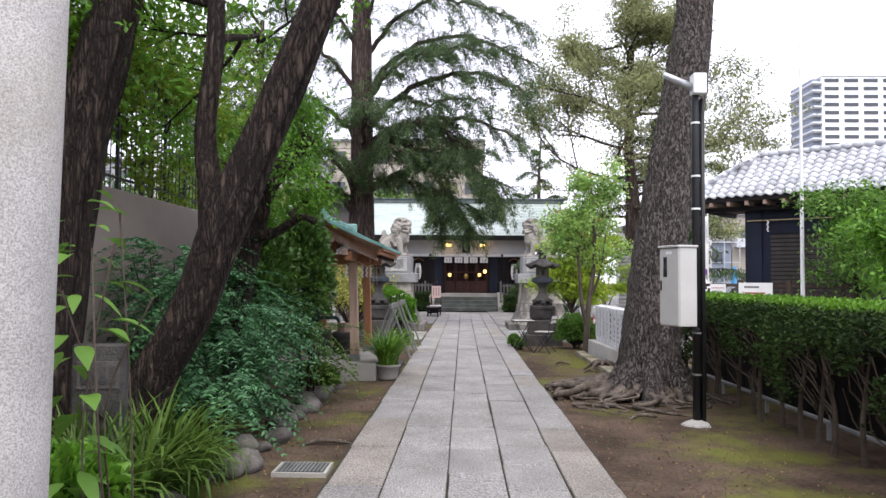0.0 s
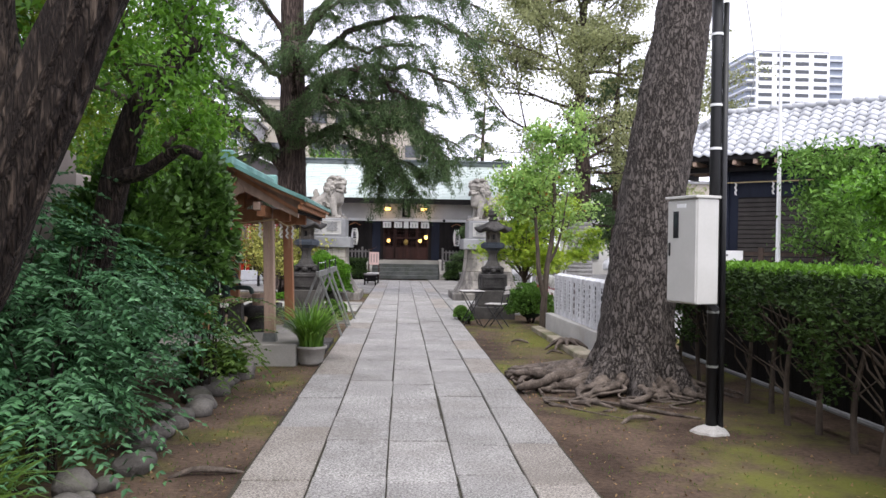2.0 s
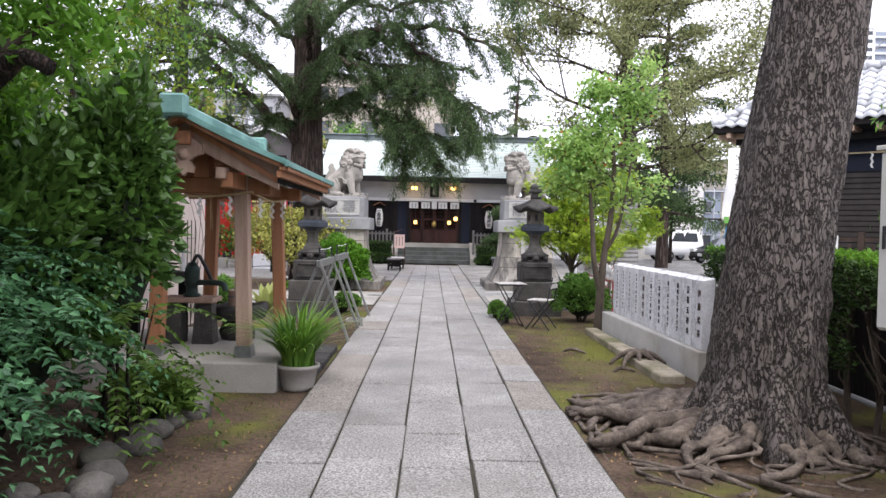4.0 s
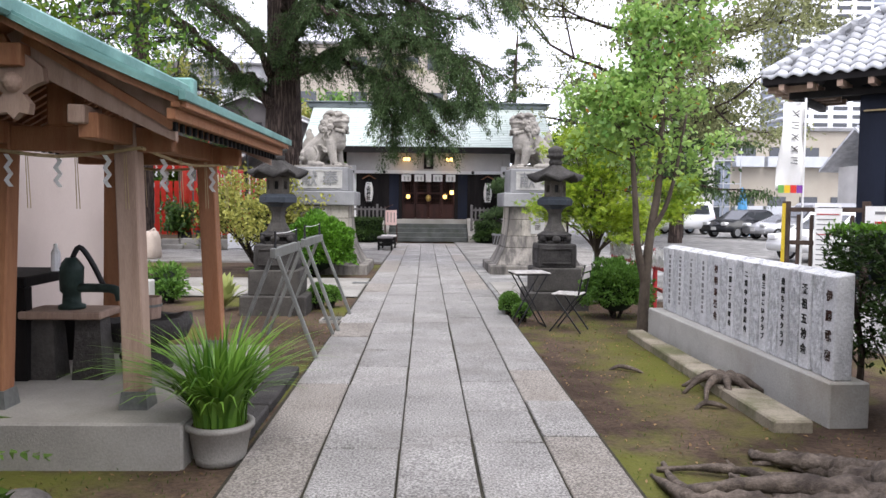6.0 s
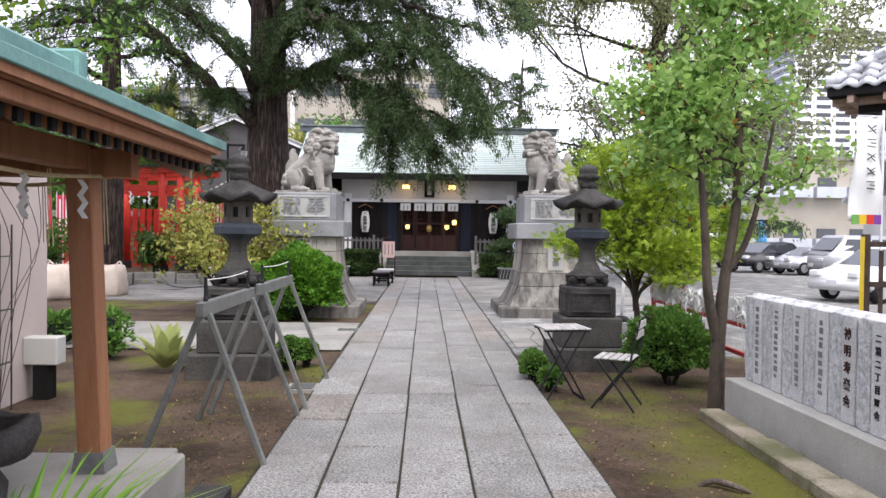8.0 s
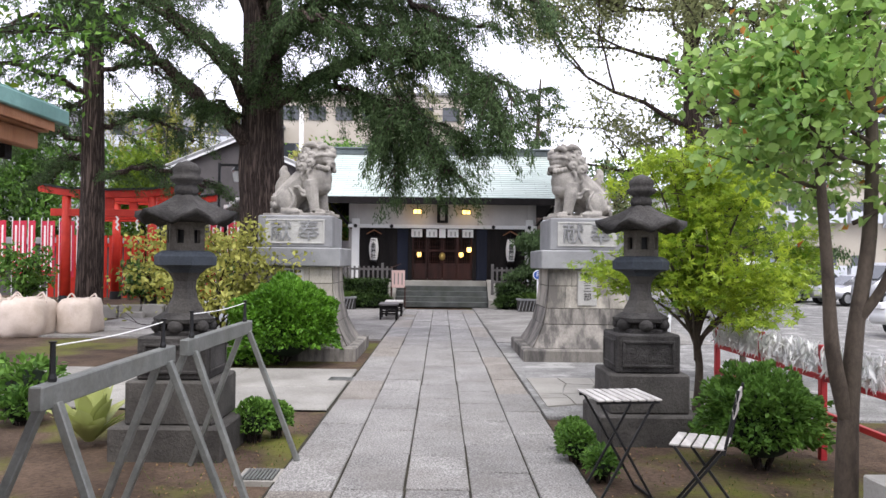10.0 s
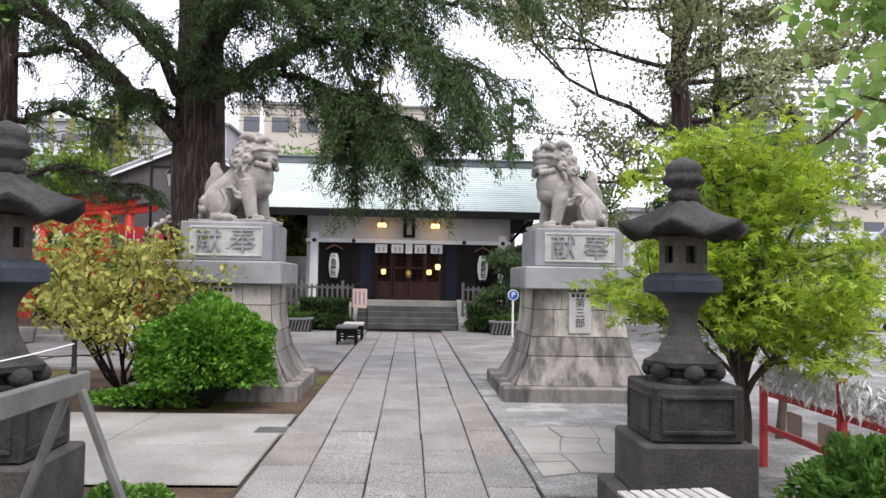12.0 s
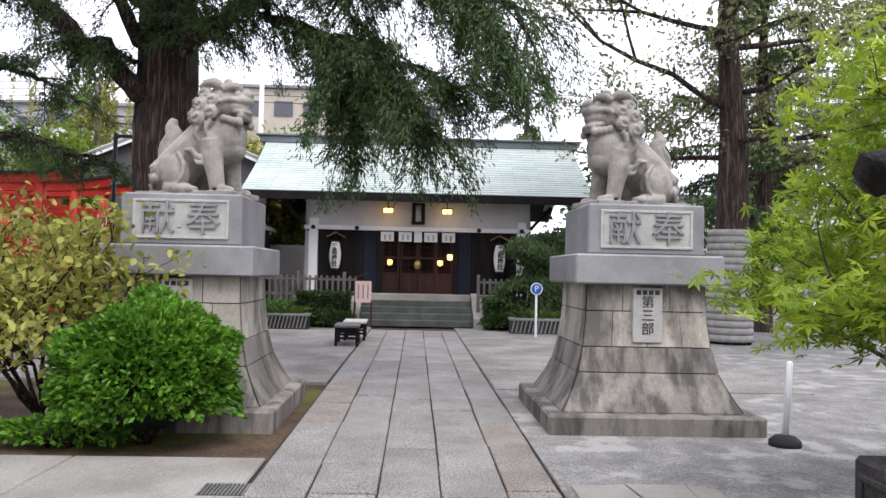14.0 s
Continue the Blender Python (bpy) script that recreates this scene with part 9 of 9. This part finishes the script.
extrude_poly(bm, [(-12.4, -0.2), (-5.6, -0.2), (-5.6, 5.5), (-9.0, 6.95), (-12.4, 5.5)], 1, 45.0, 51.0)
wpart("wall", bm, M_HOUSE, dh)
for s in (-1, 1):
    wpart("roof", bar((-9.0, 48, 7.05), (-9.0 + s * 3.7, 48, 5.5), 6.6, 0.12, up=(0, 0, 1)), M_PLINTH_GREY, dh)
    wpart("bargeboard", bar((-9.0, 44.75, 7.02), (-9.0 + s * 3.7, 44.75, 5.46), 0.08, 0.24), M_PLASTIC, dh, "pale bargeboard")
lap = block("apartment_block", -37, -14, 72, 84, 13.2, M_APT, "grey apartment block with pale blue balconies", 4, 9, 1.7, 1.5, 0.9, balcony=True)
sl = thing("street_lamp", (-5.75, 31.2, 0), "black lantern-style lamp on a slim pole", "street lamp")
bm = bmesh.new()
lathe(bm, [(0.06, -0.1), (0.045, 0.5), (0.04, 4.2)], 10)
part("pole", bm, M_BLACK, sl, "", True)
part("arm", boxed(0, 0.5, -0.025, 0.025, 4.12, 4.18), M_BLACK, sl)
bm = bmesh.new()
lathe(bm, [(0.07, 3.72), (0.11, 4.0), (0.03, 4.1)], 6, (0.45, 0, 0))
part("lamp_head", bm, M_PLASTIC, sl, "frosted lamp head")
bm = bmesh.new()
lathe(bm, [(0.16, 3.99), (0.04, 4.13)], 6, (0.45, 0, 0))
part("cap", bm, M_BLACK, sl)
up = thing("utility_pole", (-9.0, 60.0, 0), "pale concrete utility pole with wires", "utility pole")
for dx in (0, -6.2):
    bm = bmesh.new()
    lathe(bm, [(0.2, -0.2), (0.13, 13.5)], 12, (dx, 4 * dx, 0) if dx else (0, 0, 0))
    part("shaft", bm, M_PLASTER, up, "", True)
for k in range(4):
    bm = bmesh.new()
    tube(bm, smooth_line([(-40, 0, 11.2 + 0.4 * k), (-18, 0, 10.7 + 0.4 * k), (0, 0, 11.2 + 0.4 * k), (30, 0, 10.6 + 0.4 * k)], 5), 0.02, 4)
    part("wire", bm, M_BLACK, up)
# trees and green banks at the back
for i, (x, y, h, r, m) in enumerate(((-17, 44, 6.8, 2.4, F_MID), (-13.5, 46, 6.0, 2.2, F_IVY), (-20, 46, 7.5, 2.6, F_DARK), (-11.0, 52, 7.2, 2.0, F_IVY), (-16, 52, 9.5, 2.8, F_MID), (-6, 56, 8.5, 2.2, F_MID), (-24, 42, 7, 2.8, F_MID), (-5.6, 50, 5.5, 1.6, F_MID), (13.5, 46.5, 7.0, 2.0, F_CONIFER), (7.6, 47.5, 5.2, 1.8, F_DARK), (-6.2, 47.0, 6.6, 1.6, F_YELLOW), (-4.6, 51.0, 7.0, 1.6, F_MID))):
    leafy_tree("background_tree", (x, y, 0), h, r, 4600, 0.3, m, "leafy tree behind the shrine grounds", 160 + i, 0.8)
will = thing("weeping_tree", (-14.0, 50.0, 0), "pale trunk with long hanging yellow-green shoots", "tree")
bm = bmesh.new()
tube(bm, smooth_line([(0, 0, -0.1), (0.1, 0, 5), (0.0, 0, 9.5)], 5), [0.28] * 4 + [0.22] * 4 + [0.16] * 3, 12, 0.1)
wg = np.random.default_rng(231)
C = []
for k in range(60):
    a, r = wg.uniform(0, 6.28), wg.uniform(0.3, 4.2)
    x0, y0, z0 = r * math.cos(a), 0.4 * r * math.sin(a), wg.uniform(7.6, 10.6)
    L = wg.uniform(1.5, 3.6)
    if k < 16:
        tube(bm, [(0, 0, 7.5 + 0.1 * k), (x0 * 0.6, y0 * 0.6, z0 + 0.3), (x0, y0, z0)], [0.06, 0.04, 0.015], 5)
    m = int(L * 26)
    t_ = wg.uniform(0, 1, m)
    C.append(np.stack([x0 + wg.normal(0, 0.07, m), y0 + wg.normal(0, 0.07, m), z0 - L * t_], axis=1))
part("trunk", bm, M_PICKET, will, "pale grey trunk and boughs", True)
C = np.concatenate(C)
v, f = leaf_arrays(C, 0.26, 0.07, 1.2, rng=wg)
raw("shoot_mass", v, f, F_YELLOW, will, kind="stuff")
block("back_hedge_wall", -40, -12.0, 40.6, 40.9, 2.2, M_HOUSE, "dark boundary wall behind the red fence", 1, 1, 0.01, 0.01, 0.5)

# garden above the wall: fence with climbers and trees
ivf = thing("climber_fence", (-4.35, 6.5, 2.68), "tall black mesh fence overgrown with climbers", "fence")
for k in range(14):
    wpart("post", boxed(-4.4, -4.36, 1.0 + 0.75 * k, 1.04 + 0.75 * k, 2.6, 4.5), M_BLACK, ivf)
for z in (2.9, 3.5, 4.1, 4.45):
    wpart("rail", boxed(-4.39, -4.365, 0.8, 11.0, z, z + 0.03), M_BLACK, ivf)
for k in range(70):
    wpart("bar", boxed(-4.385, -4.372, 1.0 + 0.14 * k, 1.012 + 0.14 * k, 2.7, 4.45), M_BLACK, ivf)
ir = np.random.default_rng(171)
n = 15000
yy = ir.uniform(0.8, 12.5, n)
zz = 2.7 + 1.95 * ir.uniform(0, 1, n) ** 0.6
keep = np.array([noise.noise(Vector((a * 0.9, b * 0.9, 4.0))) > (-0.12 if b > 3.9 else 0.02) for a, b in zip(yy.tolist(), zz.tolist())])
cc = np.stack([-4.38 + ir.normal(0, 0.13, n), yy, zz], axis=1)[keep]
v, f = leaf_arrays(cc, 0.1, 0.075, 0.6, rng=ir)
raw("climber_leafage", v - np.array(ivf.location[:]), f, F_IVY, ivf, kind="stuff")
for i, (x, y, h, r, m, nn) in enumerate(((-6.0, 9.5, 7.0, 2.0, F_IVY, 5200), (-6.2, 13.0, 7.2, 2.2, F_MID, 5200), (-5.8, 6.0, 6.6, 1.8, F_BRIGHT, 5000), (-6.5, 17.5, 7.0, 2.2, F_IVY, 4600), (-5.9, 3.0, 6.4, 1.8, F_MID, 4000), (-7.5, 22.0, 6.0, 2.0, F_MID, 3600))):
    leafy_tree("neighbour_tree", (x, y, 0), h, r, nn, 0.14, m, "light green tree behind the boundary wall", 180 + i, 2.6)

# ---- shrine forecourt ----
def picket(x0, x1, y, label):
    t = thing("picket_fence", ((x0 + x1) / 2, y, 0), label, "fence", "picket fences")
    n = int((x1 - x0) / 0.17)
    for k in range(n + 1):
        x = x0 + (x1 - x0) * k / n
        big = k % 8 == 0
        wpart("picket", boxed(x - (0.05 if big else 0.035), x + (0.05 if big else 0.035), y - 0.02, y + 0.02, -0.05, 1.62 if big else 1.5, 0.006), M_PICKET, t)
    for z in (0.9, 1.35):
        wpart("rail", boxed(x0, x1, y + 0.02, y + 0.06, z, z + 0.08), M_PICKET, t)
picket(-4.9, -1.78, 39.75, "weathered grey picket fence beside the shrine steps")
picket(1.98, 4.3, 39.75, "weathered grey picket fence beside the shrine steps")
def box_hedge(x0, x1, y0, y1, z1, n, mat, label, seed):
    t = thing("low_hedge", ((x0 + x1) / 2, (y0 + y1) / 2, 0), label, "hedge")
    g = np.random.default_rng(seed)
    face = g.integers(0, 3, n)
    c = np.stack([g.uniform(x0, x1, n), np.where(face < 2, y0 + g.exponential(0.05, n), g.uniform(y0, y1, n)), np.where(face < 2, g.uniform(0.02, z1, n), z1 + g.normal(0, 0.03, n))], axis=1) + g.normal(size=(n, 3)) * 0.03
    v, f = leaf_arrays(c - np.array(t.location[:]), 0.08, 0.045, 0.0, rng=g)
    raw("leafage", v, f, mat, t, kind="stuff")
    # Near-black box added for the shade within the low hedge.
    wpart("inner_shade", boxed(x0 + 0.08, x1 - 0.08, y0 + 0.08, y1, -0.02, z1 - 0.06), F_CORE, t, "dark core painted as inner shade")
box_hedge(-3.5, -1.82, 39.0, 39.6, 0.98, 3200, F_HEDGE, "clipped dark green hedge beside the steps", 191)
box_hedge(-5.0, -3.5, 39.1, 39.7, 0.7, 1500, F_MID, "loose green hedge before the picket fence", 192)
box_hedge(2.1, 3.0, 39.1, 39.6, 0.85, 1600, F_HEDGE, "clipped dark green hedge beside the steps", 193)
struct("side_wall_left", boxed(-6.2, -3.9, 46.0, 46.15, -0.1, 2.6, 0.01), M_PLASTER, "low white plaster wall beside the shrine hall", "wall")
bush("low_shrub", (-2.4, 38.8, -0.02), 0.75, 0.3, 0.3, 1500, 0.09, F_HEDGE, "low dark shrub at the hedge foot", 194, 0.3)
bush("low_shrub", (2.7, 38.8, -0.02), 0.7, 0.3, 0.3, 1500, 0.09, F_HEDGE, "low dark shrub at the hedge foot", 195, 0.3)
tall_thin_tree("young_conifer", 3.75, 39.4, 2.75, 0.06, 0.3, 1.2, 196, F_CONIFER, "small dark conifer beside the shrine steps", 22, 70, 0.08, leaf=0.1)
tall_thin_tree("young_conifer", 4.7, 39.8, 2.9, 0.06, 0.3, 1.1, 197, F_CONIFER, "small dark conifer beside the shrine steps", 22, 70, 0.08, leaf=0.1)
for x0, x1, y in ((-4.45, -2.95, 38.1), (2.75, 4.4, 37.9)):
    t = thing("pierced_planter", ((x0 + x1) / 2, y, 0), "low pierced concrete planter with thin grass", "planter", "pierced planters")
    wpart("trough", boxed(x0, x1, y - 0.15, y + 0.3, -0.05, 0.4, 0.01), M_LANTERN, t)
    for k in range(14):
        a = x0 + 0.06 + (x1 - x0 - 0.12) * k / 13
        wpart("lattice_bar", bar((a - 0.04, y - 0.17, 0.02), (a + 0.04, y - 0.17, 0.36), 0.03, 0.03, up=(0, 1, 0)), M_PLINTH_GREY, t)
    wpart("rim", boxed(x0 - 0.03, x1 + 0.03, y - 0.2, y + 0.33, 0.36, 0.43, 0.01), M_PLINTH_GREY, t)
    v, f = blades(160, 0.2, 0.28, 0.015, 0.6, np.random.default_rng(198))
    v[:, 0] *= (x1 - x0) / 0.46
    v[:, 2] += 0.4
    raw("grass_tuft", v, f, F_GRASS, t, kind="stuff")
for x, y, rz in ((-1.47, 33.95, 2), (-1.4, 35.3, 2)):
    t = thing("dark_bench", (x, y, 0), "low dark wooden bench with a worn grey top", "bench", "benches", rz)
    part("seat", boxed(-0.28, 0.28, -0.55, 0.55, 0.4, 0.45, 0.008), M_PICKET if y < 34 else M_SLAT, t, "worn seat board")
    for sx in (-0.23, 0.23):
        for sy in (-0.48, 0.48):
            part("leg", boxed(sx - 0.03, sx + 0.03, sy - 0.03, sy + 0.03, -0.04, 0.4), M_DARKWOOD, t)
        part("apron", boxed(sx - 0.015, sx + 0.015, -0.48, 0.48, 0.28, 0.39), M_DARKWOOD, t)
    for sy in (-0.48, 0.48):
        part("stretcher", boxed(-0.23, 0.23, sy - 0.015, sy + 0.015, 0.14, 0.19), M_DARKWOOD, t)
        part("end_apron", boxed(-0.23, 0.23, sy - 0.012, sy + 0.012, 0.28, 0.39), M_DARKWOOD, t)
t = thing("pink_notice_stand", (-1.5, 39.2, 0), "standing notice with a pale pink sheet", "notice stand")
part("panel", boxed(-0.24, 0.24, -0.02, 0.02, 0.72, 1.36, 0.01), surf("pink_sheet", (0.62, 0.42, 0.38), (0.68, 0.48, 0.44), 3, 0.8, 0.0), t, "pale pink sheet")
for sx in (-0.25, 0.25):
    part("leg", boxed(sx - 0.025, sx + 0.025, -0.02, 0.03, -0.02, 0.76), M_REDWOOD, t)
for k in range(3):
    part("printed_line", boxed(-0.16 + 0.14 * k, -0.12 + 0.14 * k, -0.028, -0.022, 0.84, 1.26), M_FENCEINK, t, "column of small print")
part("hood", bar((-0.3, 0.0, 1.44), (0.08, 0.0, 1.6), 0.2, 0.03), M_REDWOOD, t, "small slanting red-brown hood")
ps = thing("parking_sign", (3.3, 36.8, 0), "round blue parking sign on a white post", "sign")
part("post", boxed(-0.03, 0.03, -0.02, 0.02, -0.05, 1.14, 0.005), M_PLASTIC, ps)
bm = bmesh.new()
lathe(bm, [(0.165, -0.012), (0.165, 0.012)], 28)
bmesh.ops.transform(bm, matrix=pose(0, -0.03, 1.28, 90), verts=bm.verts)
part("rim", bm, M_PLASTIC, ps, "white rim")
bm = bmesh.new()
lathe(bm, [(0.14, -0.01), (0.14, 0.01)], 28)
bmesh.ops.transform(bm, matrix=pose(0, -0.038, 1.28, 90), verts=bm.verts)
part("disc", bm, surf("sign_blue", (0.03, 0.10, 0.38), (0.04, 0.12, 0.42), 3, 0.4, 0.0), ps, "blue disc")
writing("P", 0.23, pose(0, -0.05, 1.28, 90), M_PLASTIC, ps)
bo = thing("white_bollard", (3.86, 24.2, 0), "slim white plastic pole on a black rubber foot", "bollard")
bm = bmesh.new()
lathe(bm, [(0.16, -0.03), (0.16, 0.03), (0.1, 0.08), (0.05, 0.09)], 20)
part("rubber_foot", bm, M_TYRE, bo, "black rubber foot", True)
bm = bmesh.new()
lathe(bm, [(0.032, 0.08), (0.032, 0.82), (0.02, 0.84)], 12)
bmesh.ops.transform(bm, matrix=pose(0, 0, 0, 0, 3, 0), verts=bm.verts)
part("pole", bm, M_PLASTIC, bo, "", True)

# ---- small things along the path ----
def grate(x, y, w, d, n, rz=0.0, label="rusty steel drain grate set in soil"):
    t = thing("drain_grate", (x, y, -0.04), label, "drain grate", "drain grates", rz)
    part("frame", boxed(-w / 2 - 0.03, w / 2 + 0.03, -d / 2 - 0.03, d / 2 + 0.03, -0.05, 0.03), M_CONCRETE, t)
    # Flush black slab painted as the shade of an open pit below the bars.
    part("pit", boxed(-w / 2, w / 2, -d / 2, d / 2, 0.0, 0.033), M_INK, t)
    for k in range(n):
        a = -w / 2 + w * (k + 0.5) / n
        part("bar", boxed(a - w / n * 0.28, a + w / n * 0.28, -d / 2, d / 2, 0.03, 0.042), M_GALV, t)
grate(-1.5, 5.35, 0.42, 0.34, 12)
grate(-1.36, 22.4, 0.36, 0.3, 12, label="dark steel drain grate in pale concrete")
grate(-1.36, 17.5, 0.26, 0.3, 9)
mon = thing("name_stone", (-2.95, 4.5, 0), "dark polished name stone with worn lettering", "stone tablet", "", 12)
part("slab", boxed(-0.2, 0.2, -0.07, 0.07, -0.05, 1.15, 0.015), M_LANTERN, mon)
part("pale_panel", boxed(-0.16, 0.16, -0.078, -0.07, 0.8, 1.02, 0.004), M_LANTERN_BASE, mon, "pale lettered panel")
for k in range(4):
    part("worn_letter", boxed(-0.13 + 0.07 * k, -0.08 + 0.07 * k, -0.084, -0.079, 0.84, 0.98), M_LANTERN, mon, "worn letter")
ub = thing("utility_box", (-3.88, 17.0, 0), "small white plastic utility box on a short post by a wall", "utility box")
part("box", boxed(-0.17, 0.17, -0.1, 0.1, 0.3, 0.58, 0.012), M_BOXPAINT, ub)
part("post", boxed(-0.08, 0.08, -0.08, 0.08, -0.1, 0.3), M_DARKWOOD, ub)
tr = thing("plant_support", (-3.95, 16.3, 0), "thin green metal plant support with a bare climber", "trellis")
for k in range(3):
    part("rod", boxed(0.0, 0.012, -0.2 + 0.2 * k, -0.188 + 0.2 * k, -0.05, 1.7), M_PUMP, tr)
for z in (0.4, 0.9, 1.4):
    part("ring", boxed(-0.01, 0.015, -0.2, 0.21, z, z + 0.01), M_PUMP, tr)
bm = bmesh.new()
rg = random.Random(201)
for k in range(5):
    tube(bm, smooth_line([(0, 0, 0), (0.05, rg.uniform(-0.2, 0.4), 0.8), (0.06, rg.uniform(-0.3, 0.9), 1.5), (0.05, rg.uniform(-0.3, 1.0), 2.1)], 4), 0.004, 5)
part("bare_vine", bm, M_BARK_SMOOTH, tr)
for i, (x, y, r) in enumerate(((-4.6, 20.1, 0.4), (-4.3, 19.4, 0.25), (-5.4, 20.5, 0.35))):
    bush("small_garden_shrub", (x, y, -0.05), r, r, r * 0.9, 420, 0.1, F_MID, "small loose garden shrub on bare soil", 205 + i, 0.4)
rl = thing("tree_stump_roots", (2.66, 13.45, 0), "old grey root stump on a kerb", "root")
rg = random.Random(211)
for k in range(9):
    a = k * 0.75
    bm = bmesh.new()
    tube(bm, smooth_line([(0, 0, 0.08), (0.13 * math.cos(a), 0.13 * math.sin(a), 0.1), (0.25 * math.cos(a), 0.25 * math.sin(a), 0.04), (0.38 * math.cos(a + 0.2), 0.38 * math.sin(a + 0.2), -0.05)], 4), np.interp(np.linspace(0, 1, 13), [0, 1], [0.05, 0.015]).tolist(), 7, 0.3)
    part("root", bm, M_ROOT, rl, "", True)
for x, y, a, L in ((-1.75, 6.4, 0.3, 0.55), (2.0, 8.1, 0.5, 0.5), (1.85, 14.4, -0.4, 0.35), (2.2, 12.9, 0.2, 0.3)):
    t = thing("surface_root", (x, y, -0.03), "thin bare root lying on the soil", "root", "surface roots")
    bm = bmesh.new()
    tube(bm, smooth_line([(0, 0, -0.03), (L * 0.3 * math.cos(a), L * 0.3 * math.sin(a) + 0.03, 0.02), (L * 0.7 * math.cos(a), L * 0.7 * math.sin(a) - 0.03, 0.015), (L * math.cos(a), L * math.sin(a), -0.03)], 4), np.interp(np.linspace(0, 1, 13), [0, 0.5, 1], [0.015, 0.025, 0.01]).tolist(), 7, 0.2)
    part("root", bm, M_ROOT, t, "", True)
# fallen leaves and crumbs on the soil
lit = np.random.default_rng(221)
n = 2600
x = np.where(lit.uniform(0, 1, n) < 0.5, lit.uniform(-2.6, -1.25, n), lit.uniform(1.25, 3.4, n))
y = lit.uniform(3.2, 19.5, n)
cc = np.stack([x, y, np.full(n, -0.042)], axis=1)
v, f = leaf_arrays(cc, 0.035, 0.02, 0.0, rng=lit, spread=0.3, up=3.0)
v[:, 2] = np.maximum(v[:, 2], -0.048)
tagged(raw("leaf_litter", v, f, foliage("dry_leaves", (0.10, 0.06, 0.03), (0.30, 0.20, 0.10), 0.8, 0.1)), "scattered dry leaves and crumbs on bare soil", "leaf litter", kind="stuff")
n = 5000
x = np.where(lit.uniform(0, 1, n) < 0.5, lit.uniform(-2.4, -1.22, n), lit.uniform(1.22, 3.3, n))
y = lit.uniform(3.2, 19.5, n)
cc = np.stack([x, y, np.full(n, -0.035)], axis=1)
v, f = leaf_arrays(cc, 0.03, 0.006, -1.5, rng=lit, spread=0.5)
tagged(raw("moss_tufts", v, f, F_GRASS), "short moss and weed blades on the soil", "weeds", kind="stuff")


# cracked flagstones let into the forecourt by the lantern
flags = thing("flagstone_patch", (1.9, 21.4, 0), "patch of cracked pale irregular flagstones beside the path", "paving")
flags["kind"] = "structure"
frg = random.Random(301)
node = {(i, j): (1.32 + 0.42 * i + (frg.uniform(-0.12, 0.12) if 0 < i else 0), 20.45 + 0.42 * j + frg.uniform(-0.13, 0.13)) for i in range(6) for j in range(6)}
for i in range(5):
    for j in range(5):
        q = [node[i, j], node[i + 1, j], node[i + 1, j + 1], node[i, j + 1]]
        cx, cy = sum(p[0] for p in q) / 4, sum(p[1] for p in q) / 4
        if i + j > 6:
            continue
        bm = bmesh.new()
        extrude_poly(bm, [(cx + (p[0] - cx) * 0.965, cy + (p[1] - cy) * 0.965) for p in q], 2, -0.06, 0.004 + frg.uniform(-0.003, 0.003))
        wpart("flagstone", bm, M_CONCRETE, flags)


# ---- concrete walkway crossing beside the path ----
cross = thing("concrete_walkway", (-5, 21.8, 0), "pale stained concrete walkway in large cast slabs", "walkway")
cross["kind"] = "structure"
M_WALK = surf("stained_walk_concrete", (0.215, 0.202, 0.182), (0.31, 0.295, 0.268), 0.9, 0.85, 0.4, 55, 0.5, (0.14, 0.128, 0.11), 0.7, 0.65, rand=0.08)
crg = random.Random(311)
for y0, y1 in ((20.2, 21.7), (21.72, 23.4)):
    x1 = -1.24
    while x1 > -8.8:
        x0 = max(x1 - crg.uniform(1.5, 2.1), -9.0)
        wpart("cast_slab", boxed(x0 + 0.008, x1 - 0.004, y0, y1, -0.2, -0.012 + crg.uniform(-0.004, 0.006), 0.012), M_WALK, cross)
        x1 = x0


# ---- path of granite slabs ----
path = thing("stone_path", (0, 15, 0), "straight path of worn grey granite slabs in five columns", "path")
path["kind"] = "structure"
prng = random.Random(11)
for c in range(5):
    x0, x1 = (-1.2, -0.72, -0.2, 0.29, 0.79, 1.21)[c:c + 2]
    y = -8.0 + prng.uniform(-0.5, 0)
    while y < 38.2:
        L = prng.uniform(0.78, 1.12) if c in (1, 2, 3) else prng.uniform(0.95, 1.55)
        y1 = min(y + L, 38.22)
        if y1 - y < 0.25:
            break
        g = prng.uniform(0.005, 0.010)
        gx = prng.uniform(0.005, 0.011)
        dz = prng.uniform(-0.005, 0.006)
        tilt = prng.uniform(-0.006, 0.006)
        bm = bmesh.new()
        vs = box(bm, x0 + gx + prng.uniform(-0.006, 0.006), x1 - gx + prng.uniform(-0.004, 0.004), y + g, y1 - g, -0.12, 0.0, 0.007)
        for v in bm.verts:
            if v.co.z > -0.05:
                v.co.z += dz + tilt * (v.co.x - x0) / 0.48
        bmesh.ops.translate(bm, verts=bm.verts, vec=(0, -15, 0))
        part("slab", bm, M_GRANITE_WARM if c in (0, 4) and prng.random() < 0.35 else M_GRANITE, path)
        y = y1
